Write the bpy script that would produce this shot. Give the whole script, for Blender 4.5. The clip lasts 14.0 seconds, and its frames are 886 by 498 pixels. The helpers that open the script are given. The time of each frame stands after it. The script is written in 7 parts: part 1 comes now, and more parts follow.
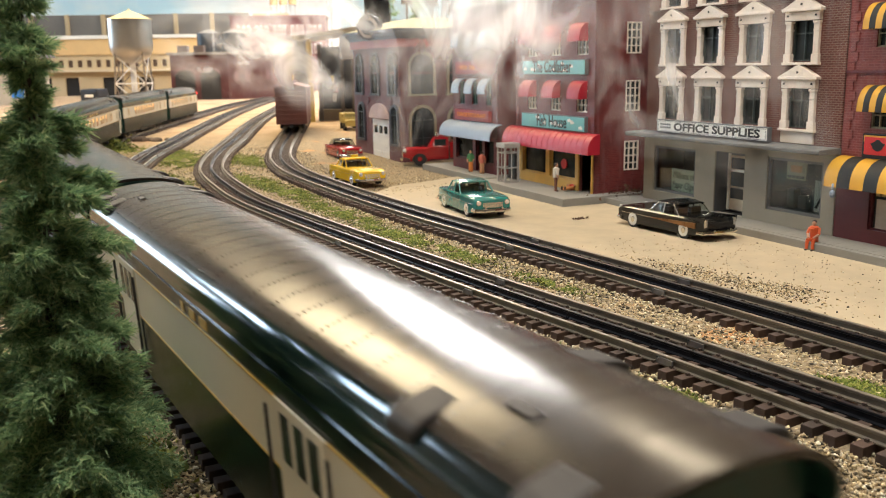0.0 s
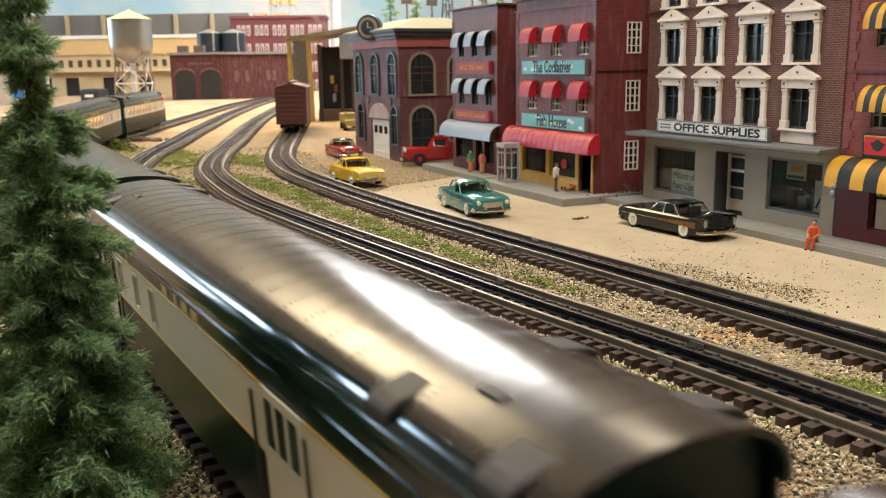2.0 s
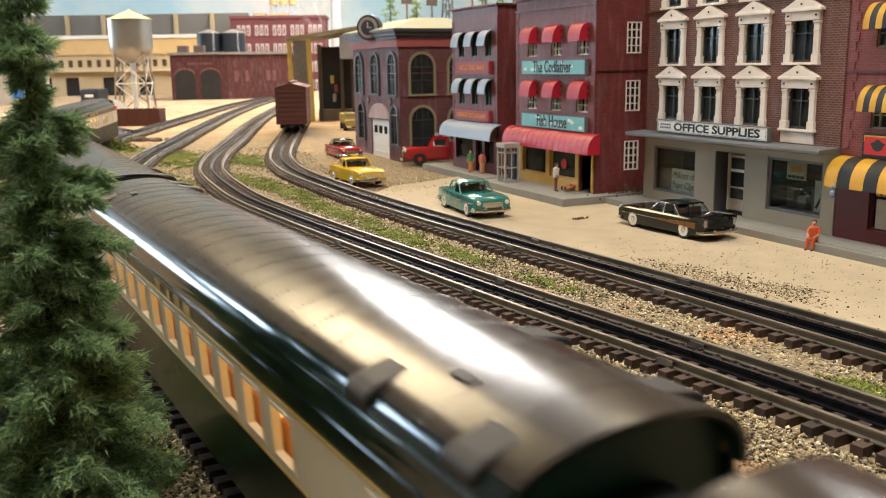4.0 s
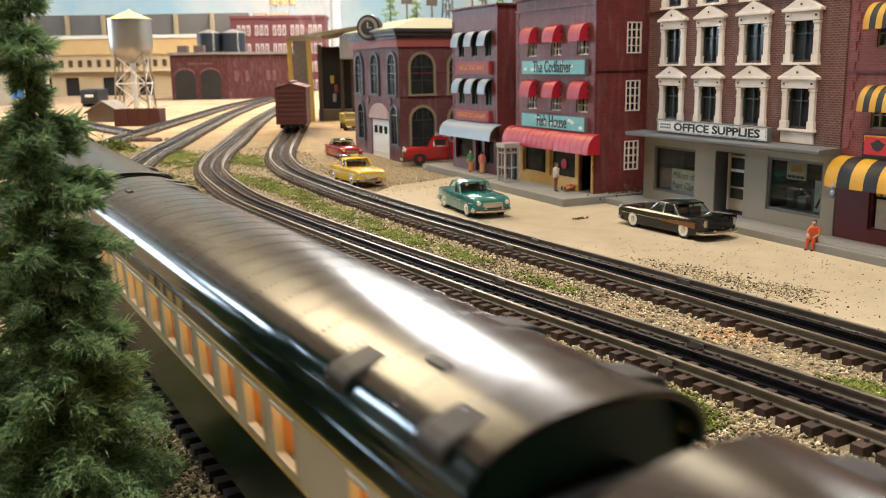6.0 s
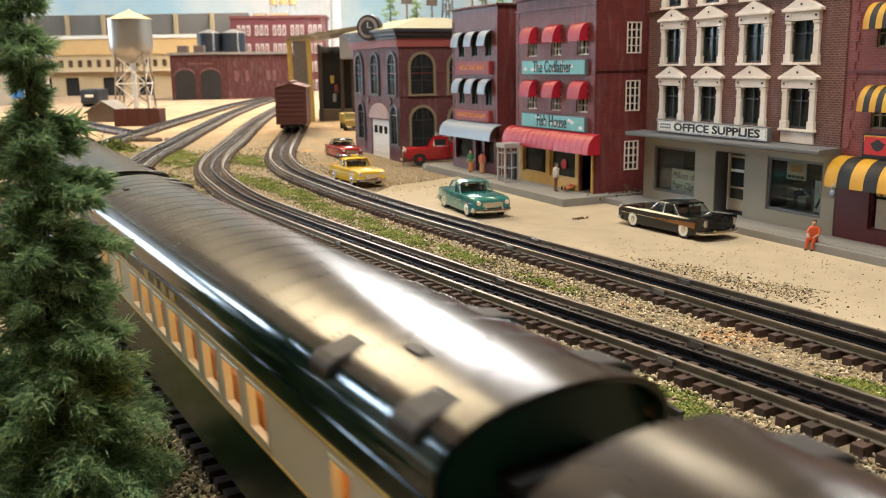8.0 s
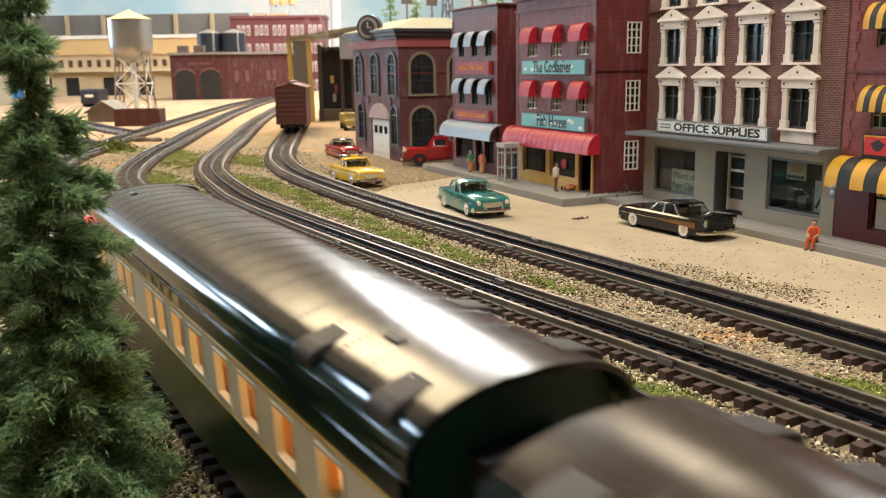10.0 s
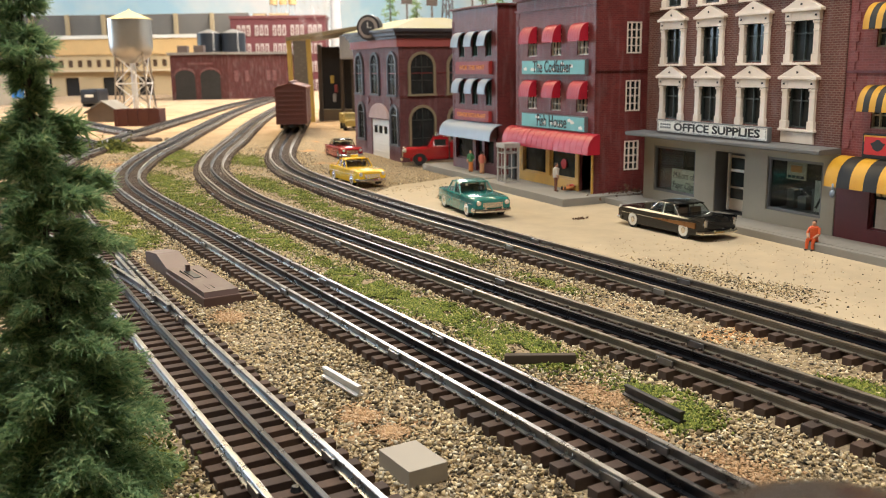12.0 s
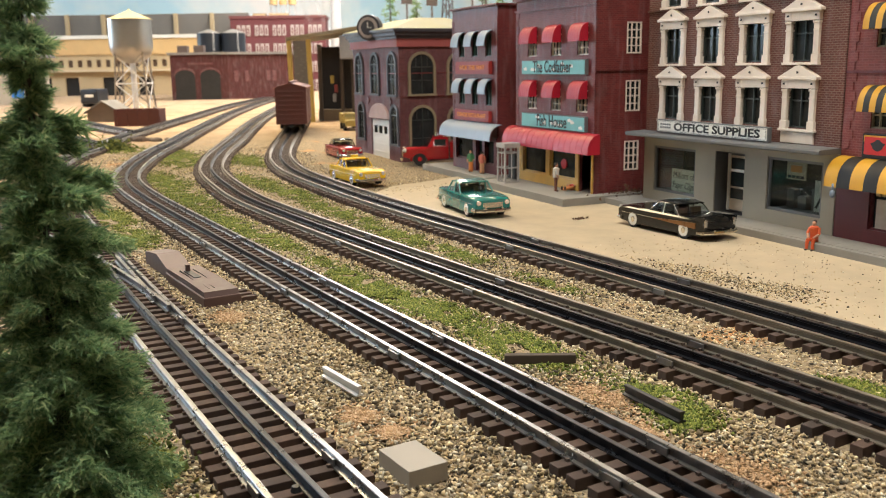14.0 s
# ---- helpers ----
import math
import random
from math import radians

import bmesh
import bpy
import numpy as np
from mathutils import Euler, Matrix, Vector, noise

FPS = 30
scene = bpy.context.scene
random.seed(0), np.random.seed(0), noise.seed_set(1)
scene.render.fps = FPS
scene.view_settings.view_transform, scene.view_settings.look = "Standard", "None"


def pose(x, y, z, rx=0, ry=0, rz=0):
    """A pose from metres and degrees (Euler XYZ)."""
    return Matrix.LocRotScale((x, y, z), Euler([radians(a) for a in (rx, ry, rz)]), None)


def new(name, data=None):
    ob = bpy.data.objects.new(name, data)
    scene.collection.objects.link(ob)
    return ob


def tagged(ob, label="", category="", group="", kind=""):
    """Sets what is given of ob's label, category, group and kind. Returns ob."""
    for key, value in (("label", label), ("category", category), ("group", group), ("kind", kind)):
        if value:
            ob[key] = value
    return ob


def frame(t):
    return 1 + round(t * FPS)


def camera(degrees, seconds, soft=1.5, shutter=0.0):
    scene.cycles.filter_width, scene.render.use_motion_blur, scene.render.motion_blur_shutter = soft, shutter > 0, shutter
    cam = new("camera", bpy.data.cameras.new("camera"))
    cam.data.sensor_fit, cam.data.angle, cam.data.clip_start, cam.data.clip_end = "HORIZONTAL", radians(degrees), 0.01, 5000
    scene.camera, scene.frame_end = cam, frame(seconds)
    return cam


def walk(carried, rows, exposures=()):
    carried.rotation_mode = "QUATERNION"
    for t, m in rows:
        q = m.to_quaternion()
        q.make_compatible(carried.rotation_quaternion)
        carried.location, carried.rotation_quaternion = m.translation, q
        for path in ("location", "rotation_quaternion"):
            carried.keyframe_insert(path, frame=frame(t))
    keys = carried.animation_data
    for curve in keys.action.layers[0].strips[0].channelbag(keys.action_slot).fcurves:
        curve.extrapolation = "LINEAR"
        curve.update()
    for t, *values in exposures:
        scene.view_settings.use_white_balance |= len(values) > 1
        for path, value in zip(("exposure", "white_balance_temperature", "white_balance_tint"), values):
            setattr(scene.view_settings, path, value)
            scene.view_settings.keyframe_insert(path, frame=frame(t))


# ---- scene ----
# A model railway layout, O gauge: z = 0 at the rail heads, y along the tracks, x across to the town.
cam = camera(52.4, 14.0, soft=0.8, shutter=0.5)
EYE = (0.0, 0.0, 0.1483)
STAND = Matrix(((0.86883, 0.11094, -0.48252, EYE[0]),
                (-0.49490, 0.16645, -0.85286, EYE[1]),
                (-0.01430, 0.97979, 0.19952, EYE[2]),
                (0, 0, 0, 1)))
walk(cam, [(0.0, STAND), (14.0, STAND)])
cam.data.dof.use_dof = True
cam.data.dof.focus_distance = 0.50
cam.data.dof.aperture_fstop = 28.0
scene.view_settings.exposure = 0.28


# ---- light ----
world = bpy.data.worlds.new("world")
scene.world = world
world.use_nodes = True
wn = world.node_tree.nodes
wl = world.node_tree.links
sky = wn.new("ShaderNodeTexSky")
sky.sky_type = "NISHITA"
sky.sun_disc = False
sky.sun_elevation = radians(40)
sky.sun_rotation = radians(200)
wl.new(sky.outputs[0], wn["Background"].inputs[0])
wn["Background"].inputs[1].default_value = 0.08

CEIL = 1.60


def lamp(name, x, y, z, sx, sy, power, colour, rz=0.0, rx=0.0):
    data = bpy.data.lights.new(name, "AREA")
    data.shape, data.size, data.size_y, data.energy, data.color = "RECTANGLE", sx, sy, power, colour
    ob = new(name, data)
    ob.matrix_world = pose(x, y, z, rx, 0, rz)
    return ob


# ---- materials ----
def nodes_of(name):
    m = bpy.data.materials.new(name)
    m.use_nodes = True
    nt = m.node_tree
    return m, nt, nt.nodes["Principled BSDF"]


def ramp(nt, fac, stops):
    r = nt.nodes.new("ShaderNodeValToRGB")
    while len(r.color_ramp.elements) < len(stops):
        r.color_ramp.elements.new(0.5)
    for e, (p, c) in zip(r.color_ramp.elements, stops):
        e.position, e.color = p, (*c, 1)
    nt.links.new(fac, r.inputs[0])
    return r.outputs[0]


def noise_at(nt, scale, detail=4.0, rough=0.6, coord="Object"):
    tc = nt.nodes.new("ShaderNodeTexCoord")
    n = nt.nodes.new("ShaderNodeTexNoise")
    n.inputs["Scale"].default_value, n.inputs["Detail"].default_value, n.inputs["Roughness"].default_value = scale, detail, rough
    nt.links.new(tc.outputs[coord], n.inputs["Vector"])
    return n.outputs["Fac"]


def bump(nt, bsdf, height, strength, dist):
    b = nt.nodes.new("ShaderNodeBump")
    b.inputs["Strength"].default_value, b.inputs["Distance"].default_value = strength, dist
    nt.links.new(height, b.inputs["Height"])
    nt.links.new(b.outputs[0], bsdf.inputs["Normal"])


def mixc(nt, a, b, fac):
    m = nt.nodes.new("ShaderNodeMix")
    m.data_type = "RGBA"
    for val, sock in ((a, m.inputs[6]), (b, m.inputs[7]), (fac, m.inputs[0])):
        if hasattr(val, "node"):
            nt.links.new(val, sock)
        elif isinstance(val, tuple):
            sock.default_value = (*val, 1)
        else:
            sock.default_value = val
    return m.outputs[2]


def plain(name, col, rough=0.5, metal=0.0, var=0.25, scale=120.0, bumps=0.15, coat=0.0, dist=0.0006):
    """Painted or moulded surface: two scales of tone, slight relief."""
    m, nt, b = nodes_of(name)
    fine, broad = noise_at(nt, scale, 6.0, 0.65), noise_at(nt, scale * 0.12, 3.0)
    dark, light = tuple(c * (1 - var) for c in col), tuple(min(1.0, c * (1 + var * 0.6)) for c in col)
    c1 = ramp(nt, fine, [(0.3, dark), (0.7, light)])
    c2 = ramp(nt, broad, [(0.3, dark), (0.7, light)])
    nt.links.new(mixc(nt, c1, c2, 0.5), b.inputs["Base Color"])
    nt.links.new(ramp(nt, fine, [(0.25, (max(0.02, rough * 0.8),) * 3), (0.75, (min(1, rough * 1.2),) * 3)]), b.inputs["Roughness"])
    b.inputs["Metallic"].default_value = metal
    b.inputs["Coat Weight"].default_value = coat
    b.inputs["Coat Roughness"].default_value = 0.12
    if bumps:
        bump(nt, b, fine, bumps, dist)
    return m


def island(name, stops, rough=0.85, metal=0.0):
    """Many small pieces, each with its own tone."""
    m, nt, b = nodes_of(name)
    g = nt.nodes.new("ShaderNodeNewGeometry")
    nt.links.new(ramp(nt, g.outputs["Random Per Island"], stops), b.inputs["Base Color"])
    b.inputs["Roughness"].default_value, b.inputs["Metallic"].default_value = rough, metal
    return m


def let_light_through(m, share):
    """Thin leaves and needles: part of the light passes to the far side."""
    nt = m.node_tree
    b = nt.nodes["Principled BSDF"]
    tl = nt.nodes.new("ShaderNodeBsdfTranslucent")
    nt.links.new(b.inputs["Base Color"].links[0].from_socket, tl.inputs[0])
    mx = nt.nodes.new("ShaderNodeMixShader")
    mx.inputs[0].default_value = share
    nt.links.new(b.outputs[0], mx.inputs[1])
    nt.links.new(tl.outputs[0], mx.inputs[2])
    nt.links.new(mx.outputs[0], nt.nodes["Material Output"].inputs[0])
    return m


def pieces(name, stops, rough=0.85, scale=160.0):
    """Separate pieces that share a mesh, each with its own tone."""
    m, nt, b = nodes_of(name)
    g = nt.nodes.new("ShaderNodeObjectInfo")
    c = ramp(nt, g.outputs["Random"], stops)
    n = noise_at(nt, scale, 5.0)
    d = nt.nodes.new("ShaderNodeMix")
    d.data_type, d.blend_type = "RGBA", "MULTIPLY"
    d.inputs[0].default_value = 0.6
    nt.links.new(c, d.inputs[6])
    nt.links.new(ramp(nt, n, [(0.3, (0.45, 0.45, 0.45)), (0.7, (1, 1, 1))]), d.inputs[7])
    nt.links.new(d.outputs[2], b.inputs["Base Color"])
    b.inputs["Roughness"].default_value = rough
    bump(nt, b, n, 0.4, 0.0005)
    return m


def brick(name, col1, col2, mortar, width=0.0053, height=0.0020, rough=0.75, var=0.3, axis="front", seam=0.0003, dust_amount=0.45):
    """Moulded brick courses at model size, with stains."""
    m, nt, b = nodes_of(name)
    tc = nt.nodes.new("ShaderNodeTexCoord")
    sep = nt.nodes.new("ShaderNodeSeparateXYZ")
    nt.links.new(tc.outputs["Object"], sep.inputs[0])
    add = nt.nodes.new("ShaderNodeMath")
    add.operation = "ADD"
    nt.links.new(sep.outputs[0], add.inputs[0])
    nt.links.new(sep.outputs[1], add.inputs[1])
    comb = nt.nodes.new("ShaderNodeCombineXYZ")
    nt.links.new(add.outputs[0], comb.inputs[0])
    nt.links.new(sep.outputs[2], comb.inputs[1])
    t = nt.nodes.new("ShaderNodeTexBrick")
    nt.links.new(comb.outputs[0], t.inputs["Vector"])
    t.inputs["Color1"].default_value, t.inputs["Color2"].default_value, t.inputs["Mortar"].default_value = (*col1, 1), (*col2, 1), (*mortar, 1)
    t.inputs["Scale"].default_value = 1.0
    t.inputs["Brick Width"].default_value, t.inputs["Row Height"].default_value = width, height
    t.inputs["Mortar Size"].default_value = seam
    t.inputs["Bias"].default_value = 0.0
    n = noise_at(nt, 40.0, 5.0)
    mp = nt.nodes.new("ShaderNodeMapping")
    mp.inputs["Scale"].default_value = (130.0, 130.0, 22.0)
    nt.links.new(tc.outputs["Object"], mp.inputs[0])
    st = nt.nodes.new("ShaderNodeTexNoise")
    st.inputs["Scale"].default_value, st.inputs["Detail"].default_value = 1.0, 4.0
    nt.links.new(mp.outputs[0], st.inputs["Vector"])
    dusty = tuple(min(1.0, 0.55 * c + 0.16) for c in col1)
    dust = mixc(nt, t.outputs["Color"], dusty, ramp(nt, st.outputs["Fac"], [(0.50, (0, 0, 0)), (0.78, (dust_amount,) * 3)]))
    d = nt.nodes.new("ShaderNodeMix")
    d.data_type, d.blend_type = "RGBA", "MULTIPLY"
    d.inputs[0].default_value = 0.8
    nt.links.new(dust, d.inputs[6])
    nt.links.new(ramp(nt, n, [(0.3, (1 - var,) * 3), (0.65, (1, 1, 1))]), d.inputs[7])
    nt.links.new(d.outputs[2], b.inputs["Base Color"])
    b.inputs["Roughness"].default_value = rough
    b.inputs["Specular IOR Level"].default_value = 0.35
    inv = nt.nodes.new("ShaderNodeMath")
    inv.operation = "SUBTRACT"
    inv.inputs[0].default_value = 1.0
    nt.links.new(t.outputs["Fac"], inv.inputs[1])
    bump(nt, b, inv.outputs[0], 0.5, 0.0003)
    return m


def glow(name, col, strength):
    m, nt, b = nodes_of(name)
    b.inputs["Base Color"].default_value = (*col, 1)
    b.inputs["Emission Color"].default_value = (*col, 1)
    b.inputs["Emission Strength"].default_value = strength
    return m


def pane_glass(name, tint=(0.03, 0.035, 0.035), rough=0.06):
    m, nt, b = nodes_of(name)
    n = noise_at(nt, 60.0, 4.0)
    nt.links.new(ramp(nt, n, [(0.3, tuple(c * 0.5 for c in tint)), (0.7, tint)]), b.inputs["Base Color"])
    nt.links.new(ramp(nt, n, [(0.3, (rough,) * 3), (0.8, (rough * 3,) * 3)]), b.inputs["Roughness"])
    b.inputs["Specular IOR Level"].default_value = 0.14
    return m


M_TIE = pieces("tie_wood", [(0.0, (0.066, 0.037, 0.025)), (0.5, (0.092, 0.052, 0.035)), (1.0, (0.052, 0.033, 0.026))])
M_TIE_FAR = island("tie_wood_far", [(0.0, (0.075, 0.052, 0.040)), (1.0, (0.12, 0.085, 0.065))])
M_RAIL = plain("rail_steel", (0.30, 0.30, 0.30), 0.29, 0.85, 0.5, 90.0, 0.1)
M_RAIL_OLD = plain("weathered_rail", (0.215, 0.185, 0.145), 0.40, 0.5, 0.5, 80.0, 0.15)
M_RAIL_BLACK = plain("blackened_rail", (0.022, 0.024, 0.030), 0.30, 0.6, 0.3, 120.0, 0.1)
M_SPIKE = plain("spike_iron", (0.10, 0.07, 0.055), 0.6, 0.5, 0.3, 300.0, 0.0)
M_STONE = island("ballast_stone", [(0.0, (0.030, 0.025, 0.017)), (0.20, (0.10, 0.075, 0.042)), (0.42, (0.42, 0.31, 0.165)), (0.70, (0.74, 0.60, 0.36)), (0.84, (0.24, 0.20, 0.14)), (1.0, (0.88, 0.80, 0.60))], 0.9)
M_STREET = plain("street_plaster", (0.50, 0.405, 0.270), 0.9, 0.0, 0.24, 40.0, 0.15)
M_KERB = plain("kerb_grey", (0.245, 0.228, 0.20), 0.85, 0.0, 0.2, 60.0, 0.2)
M_GLASS = pane_glass("window_dark")
M_CREAM = plain("cream_trim", (0.78, 0.68, 0.58), 0.55, 0.0, 0.1, 150.0, 0.1)
M_GREEN = plain("green_car_paint", (0.004, 0.014, 0.010), 0.24, 0.0, 0.25, 90.0, 0.0, 0.0)
M_GREEN.node_tree.nodes["Principled BSDF"].inputs["Specular IOR Level"].default_value = 0.12
M_BAND = plain("cream_band_paint", (0.62, 0.58, 0.47), 0.4, 0.0, 0.08, 60.0, 0.05)
M_ROOF = plain("car_roof_paint", (0.031, 0.024, 0.020), 0.21, 0.0, 0.25, 60.0, 0.03, 0.0)
M_BLACK = plain("black_plastic", (0.012, 0.012, 0.013), 0.5, 0.0, 0.3, 100.0, 0.1)
M_PIN = plain("pale_pinstripe", (0.45, 0.42, 0.33), 0.35, 0.4, 0.1, 200.0, 0.0)
M_GOLD = plain("gold_lettering", (0.55, 0.36, 0.09), 0.45, 0.2, 0.1, 200.0, 0.0)
M_LIT = glow("lit_interior", (1.0, 0.55, 0.17), 1.8)
M_RED_LAMP = glow("red_marker_glow", (1.0, 0.020, 0.012), 3.0)
M_CHROME = plain("chrome", (0.75, 0.72, 0.66), 0.16, 1.0, 0.1, 200.0, 0.0)


# ---- mesh helpers ----
def box(bm, x0, x1, y0, y1, z0, z1, bev=0.0, m=None):
    vs = [bm.verts.new((x, y, z)) for x in (x0, x1) for y in (y0, y1) for z in (z0, z1)]
    fs = [bm.faces.new([vs[i] for i in f]) for f in ((0, 1, 3, 2), (4, 6, 7, 5), (0, 4, 5, 1), (2, 3, 7, 6), (0, 2, 6, 4), (1, 5, 7, 3))]
    if m is not None:
        for v in vs:
            v.co = m @ v.co
    if bev:
        edges = list({e for f in fs for e in f.edges})
        bmesh.ops.bevel(bm, geom=edges, offset=bev, segments=2, affect="EDGES", profile=0.6)
    return vs


def prism(bm, pts, a, b, axis="y"):
    """Extrude a closed outline of (u, v) from a to b along an axis."""
    def at(u, v, w):
        return {"y": (u, w, v), "x": (w, u, v), "z": (u, v, w)}[axis]
    r0 = [bm.verts.new(at(u, v, a)) for u, v in pts]
    r1 = [bm.verts.new(at(u, v, b)) for u, v in pts]
    n = len(pts)
    for i in range(n):
        bm.faces.new((r0[i], r0[(i + 1) % n], r1[(i + 1) % n], r1[i]))
    bm.faces.new(r0[::-1])
    bm.faces.new(r1)
    return r0 + r1


def tube(bm, p0, p1, r0, r1=None, n=12, caps=True):
    r1 = r0 if r1 is None else r1
    p0, p1 = Vector(p0), Vector(p1)
    q = (p1 - p0).to_track_quat("Z", "Y").to_matrix()
    a = [bm.verts.new(p0 + q @ Vector((r0 * math.cos(t), r0 * math.sin(t), 0))) for t in [2 * math.pi * i / n for i in range(n)]]
    b = [bm.verts.new(p1 + q @ Vector((r1 * math.cos(t), r1 * math.sin(t), 0))) for t in [2 * math.pi * i / n for i in range(n)]]
    for i in range(n):
        bm.faces.new((a[i], a[(i + 1) % n], b[(i + 1) % n], b[i]))
    if caps:
        bm.faces.new(a[::-1])
        bm.faces.new(b)
    return a + b


def ball(bm, c, r, sx=1.0, sy=1.0, sz=1.0, n=10):
    bmesh.ops.create_uvsphere(bm, u_segments=n, v_segments=max(6, n // 2 + 1), radius=r,
                              matrix=Matrix.Translation(c) @ Matrix.Diagonal((sx, sy, sz, 1)))


def mesh_of(name, bm, material, smooth=False):
    bmesh.ops.recalc_face_normals(bm, faces=bm.faces)
    me = bpy.data.meshes.new(name)
    bm.to_mesh(me)
    bm.free()
    for mt in (material if isinstance(material, (list, tuple)) else (material,)):
        me.materials.append(mt)
    if smooth:
        for p in me.polygons:
            p.use_smooth = True
    return me


def part(name, bm, material, parent=None, label="", smooth=False):
    ob = new(name, mesh_of(name, bm, material, smooth))
    ob.parent = parent
    if label:
        tagged(ob, label)
    return ob


def thing(name, m, label, category, group="", kind=""):
    ob = new(name)
    ob.empty_display_size = 0.01
    ob.matrix_world = m
    return tagged(ob, label, category, group, kind)


def shade_by_angle(ob, degrees=35):
    ob.data.polygons.foreach_set("use_smooth", [True] * len(ob.data.polygons))
    ob.data.set_sharp_from_angle(angle=radians(degrees))
    return ob


def raw_mesh(name, verts, faces, material, parent=None, smooth=False):
    me = bpy.data.meshes.new(name)
    me.from_pydata(verts, [], faces)
    me.materials.append(material)
    if smooth:
        me.polygons.foreach_set("use_smooth", [True] * len(me.polygons))
    ob = new(name, me)
    ob.parent = parent
    return ob


def writing(text, size, material, parent, m, name="lettering", wide=None, depth=0.0003, bold=0.0):
    c = bpy.data.curves.new(name, "FONT")
    c.body, c.size, c.extrude, c.offset = text, size, depth, bold
    c.align_x, c.align_y = "CENTER", "CENTER"
    c.resolution_u = 3
    tmp = bpy.data.objects.new(name, c)
    scene.collection.objects.link(tmp)
    bpy.context.view_layer.update()
    me = bpy.data.meshes.new_from_object(tmp.evaluated_get(bpy.context.evaluated_depsgraph_get()))
    bpy.data.objects.remove(tmp)
    xs = [v.co.x for v in me.vertices]
    k = wide / (max(xs) - min(xs)) if wide else 1.0
    me.transform(m @ Matrix.Diagonal((k, 1, 1, 1)))
    me.materials.clear()
    me.materials.append(material)
    ob = new(name, me)
    ob.parent = parent
    return ob


def wall_grid(bm, s0, s1, z0, z1, y0, y1, holes, flip=False):
    """One closed wall with rectangular holes (a, b, c, d). flip: the wall runs along y instead of x."""
    def cuts(lo, hi, vals):
        out = [lo]
        for v in sorted(min(max(v, lo), hi) for v in vals):
            if v - out[-1] > 1e-6:
                out.append(v)
        if hi - out[-1] > 1e-6:
            out.append(hi)
        return out
    xs = cuts(s0, s1, [v for hh in holes for v in hh[:2]])
    zs = cuts(z0, z1, [v for hh in holes for v in hh[2:4]])
    nx_, nz_ = len(xs) - 1, len(zs) - 1

    def solid(i, j):
        if not (0 <= i < nx_ and 0 <= j < nz_):
            return False
        cx, cz = (xs[i] + xs[i + 1]) / 2, (zs[j] + zs[j + 1]) / 2
        return not any(a < cx < b and c < cz < d for a, b, c, d in [hh[:4] for hh in holes])
    made = {}

    def v(i, j, k):
        if (i, j, k) not in made:
            y = (y0, y1)[k]
            made[i, j, k] = bm.verts.new((y, xs[i], zs[j]) if flip else (xs[i], y, zs[j]))
        return made[i, j, k]
    for i in range(nx_):
        for j in range(nz_):
            if not solid(i, j):
                continue
            for k in (0, 1):
                bm.faces.new((v(i, j, k), v(i + 1, j, k), v(i + 1, j + 1, k), v(i, j + 1, k)))
            for di, dj, p, q in ((-1, 0, (i, j), (i, j + 1)), (1, 0, (i + 1, j), (i + 1, j + 1)), (0, -1, (i, j), (i + 1, j)), (0, 1, (i, j + 1), (i + 1, j + 1))):
                if not solid(i + di, j + dj):
                    bm.faces.new((v(*p, 0), v(*q, 0), v(*q, 1), v(*p, 1)))


def smoothstep(u):
    u = min(1.0, max(0.0, u))
    return u * u * (3 - 2 * u)


def rise(y):
    """The yard lies a little higher than the front of the layout."""
    return 0.014 * smoothstep((y - 1.2) / 0.9)


GROUND = -0.0100


# ---- room ----
def sky_paint():
    m, nt, b = nodes_of("painted_sky")
    n = noise_at(nt, 0.9, 5.0, 0.55)
    c = ramp(nt, n, [(0.40, (0.55, 0.82, 0.97)), (0.48, (0.78, 0.92, 0.98)), (0.56, (0.97, 0.98, 0.99))])
    nt.links.new(c, b.inputs["Base Color"])
    b.inputs["Roughness"].default_value = 0.9
    return m


M_SKY = sky_paint()
M_WALL = plain("room_wall_paint", (0.62, 0.57, 0.48), 0.9, 0.0, 0.06, 5.0, 0.05)
M_CEIL = plain("ceiling_paint", (0.33, 0.30, 0.24), 0.9, 0.0, 0.05, 5.0, 0.05)
X0, X1, Y0, Y1, ZF = -5.0, 4.6, -4.4, 7.0, -0.9
for nm, (xa, xb, ya, yb, za, zb), mat, lab in (
        ("wall_north", (X0, X1, Y1, Y1 + 0.1, ZF, CEIL), M_SKY, "backdrop wall painted as pale blue sky with clouds"),
        ("wall_east", (X1, X1 + 0.1, Y0, Y1 + 0.1, ZF, CEIL), M_SKY, "side wall painted as pale blue sky"),
        ("wall_south", (X0, X1, Y0 - 0.1, Y0, ZF, CEIL), M_WALL, "plain beige room wall"),
        ("wall_west", (X0 - 0.1, X0, Y0 - 0.1, Y1 + 0.1, ZF, CEIL), M_WALL, "plain beige room wall"),
        ("ceiling", (X0 - 0.1, X1 + 0.1, Y0 - 0.1, Y1 + 0.1, CEIL, CEIL + 0.08), M_CEIL, "off-white warm room ceiling"),
        ("floor", (X0 - 0.1, X1 + 0.1, Y0 - 0.1, Y1 + 0.1, ZF - 0.1, ZF), M_WALL, "plain room floor under the layout")):
    bm = bmesh.new()
    box(bm, xa, xb, ya, yb, za, zb)
    tagged(part(nm, bm, mat), lab, nm.split("_")[0], kind="structure")

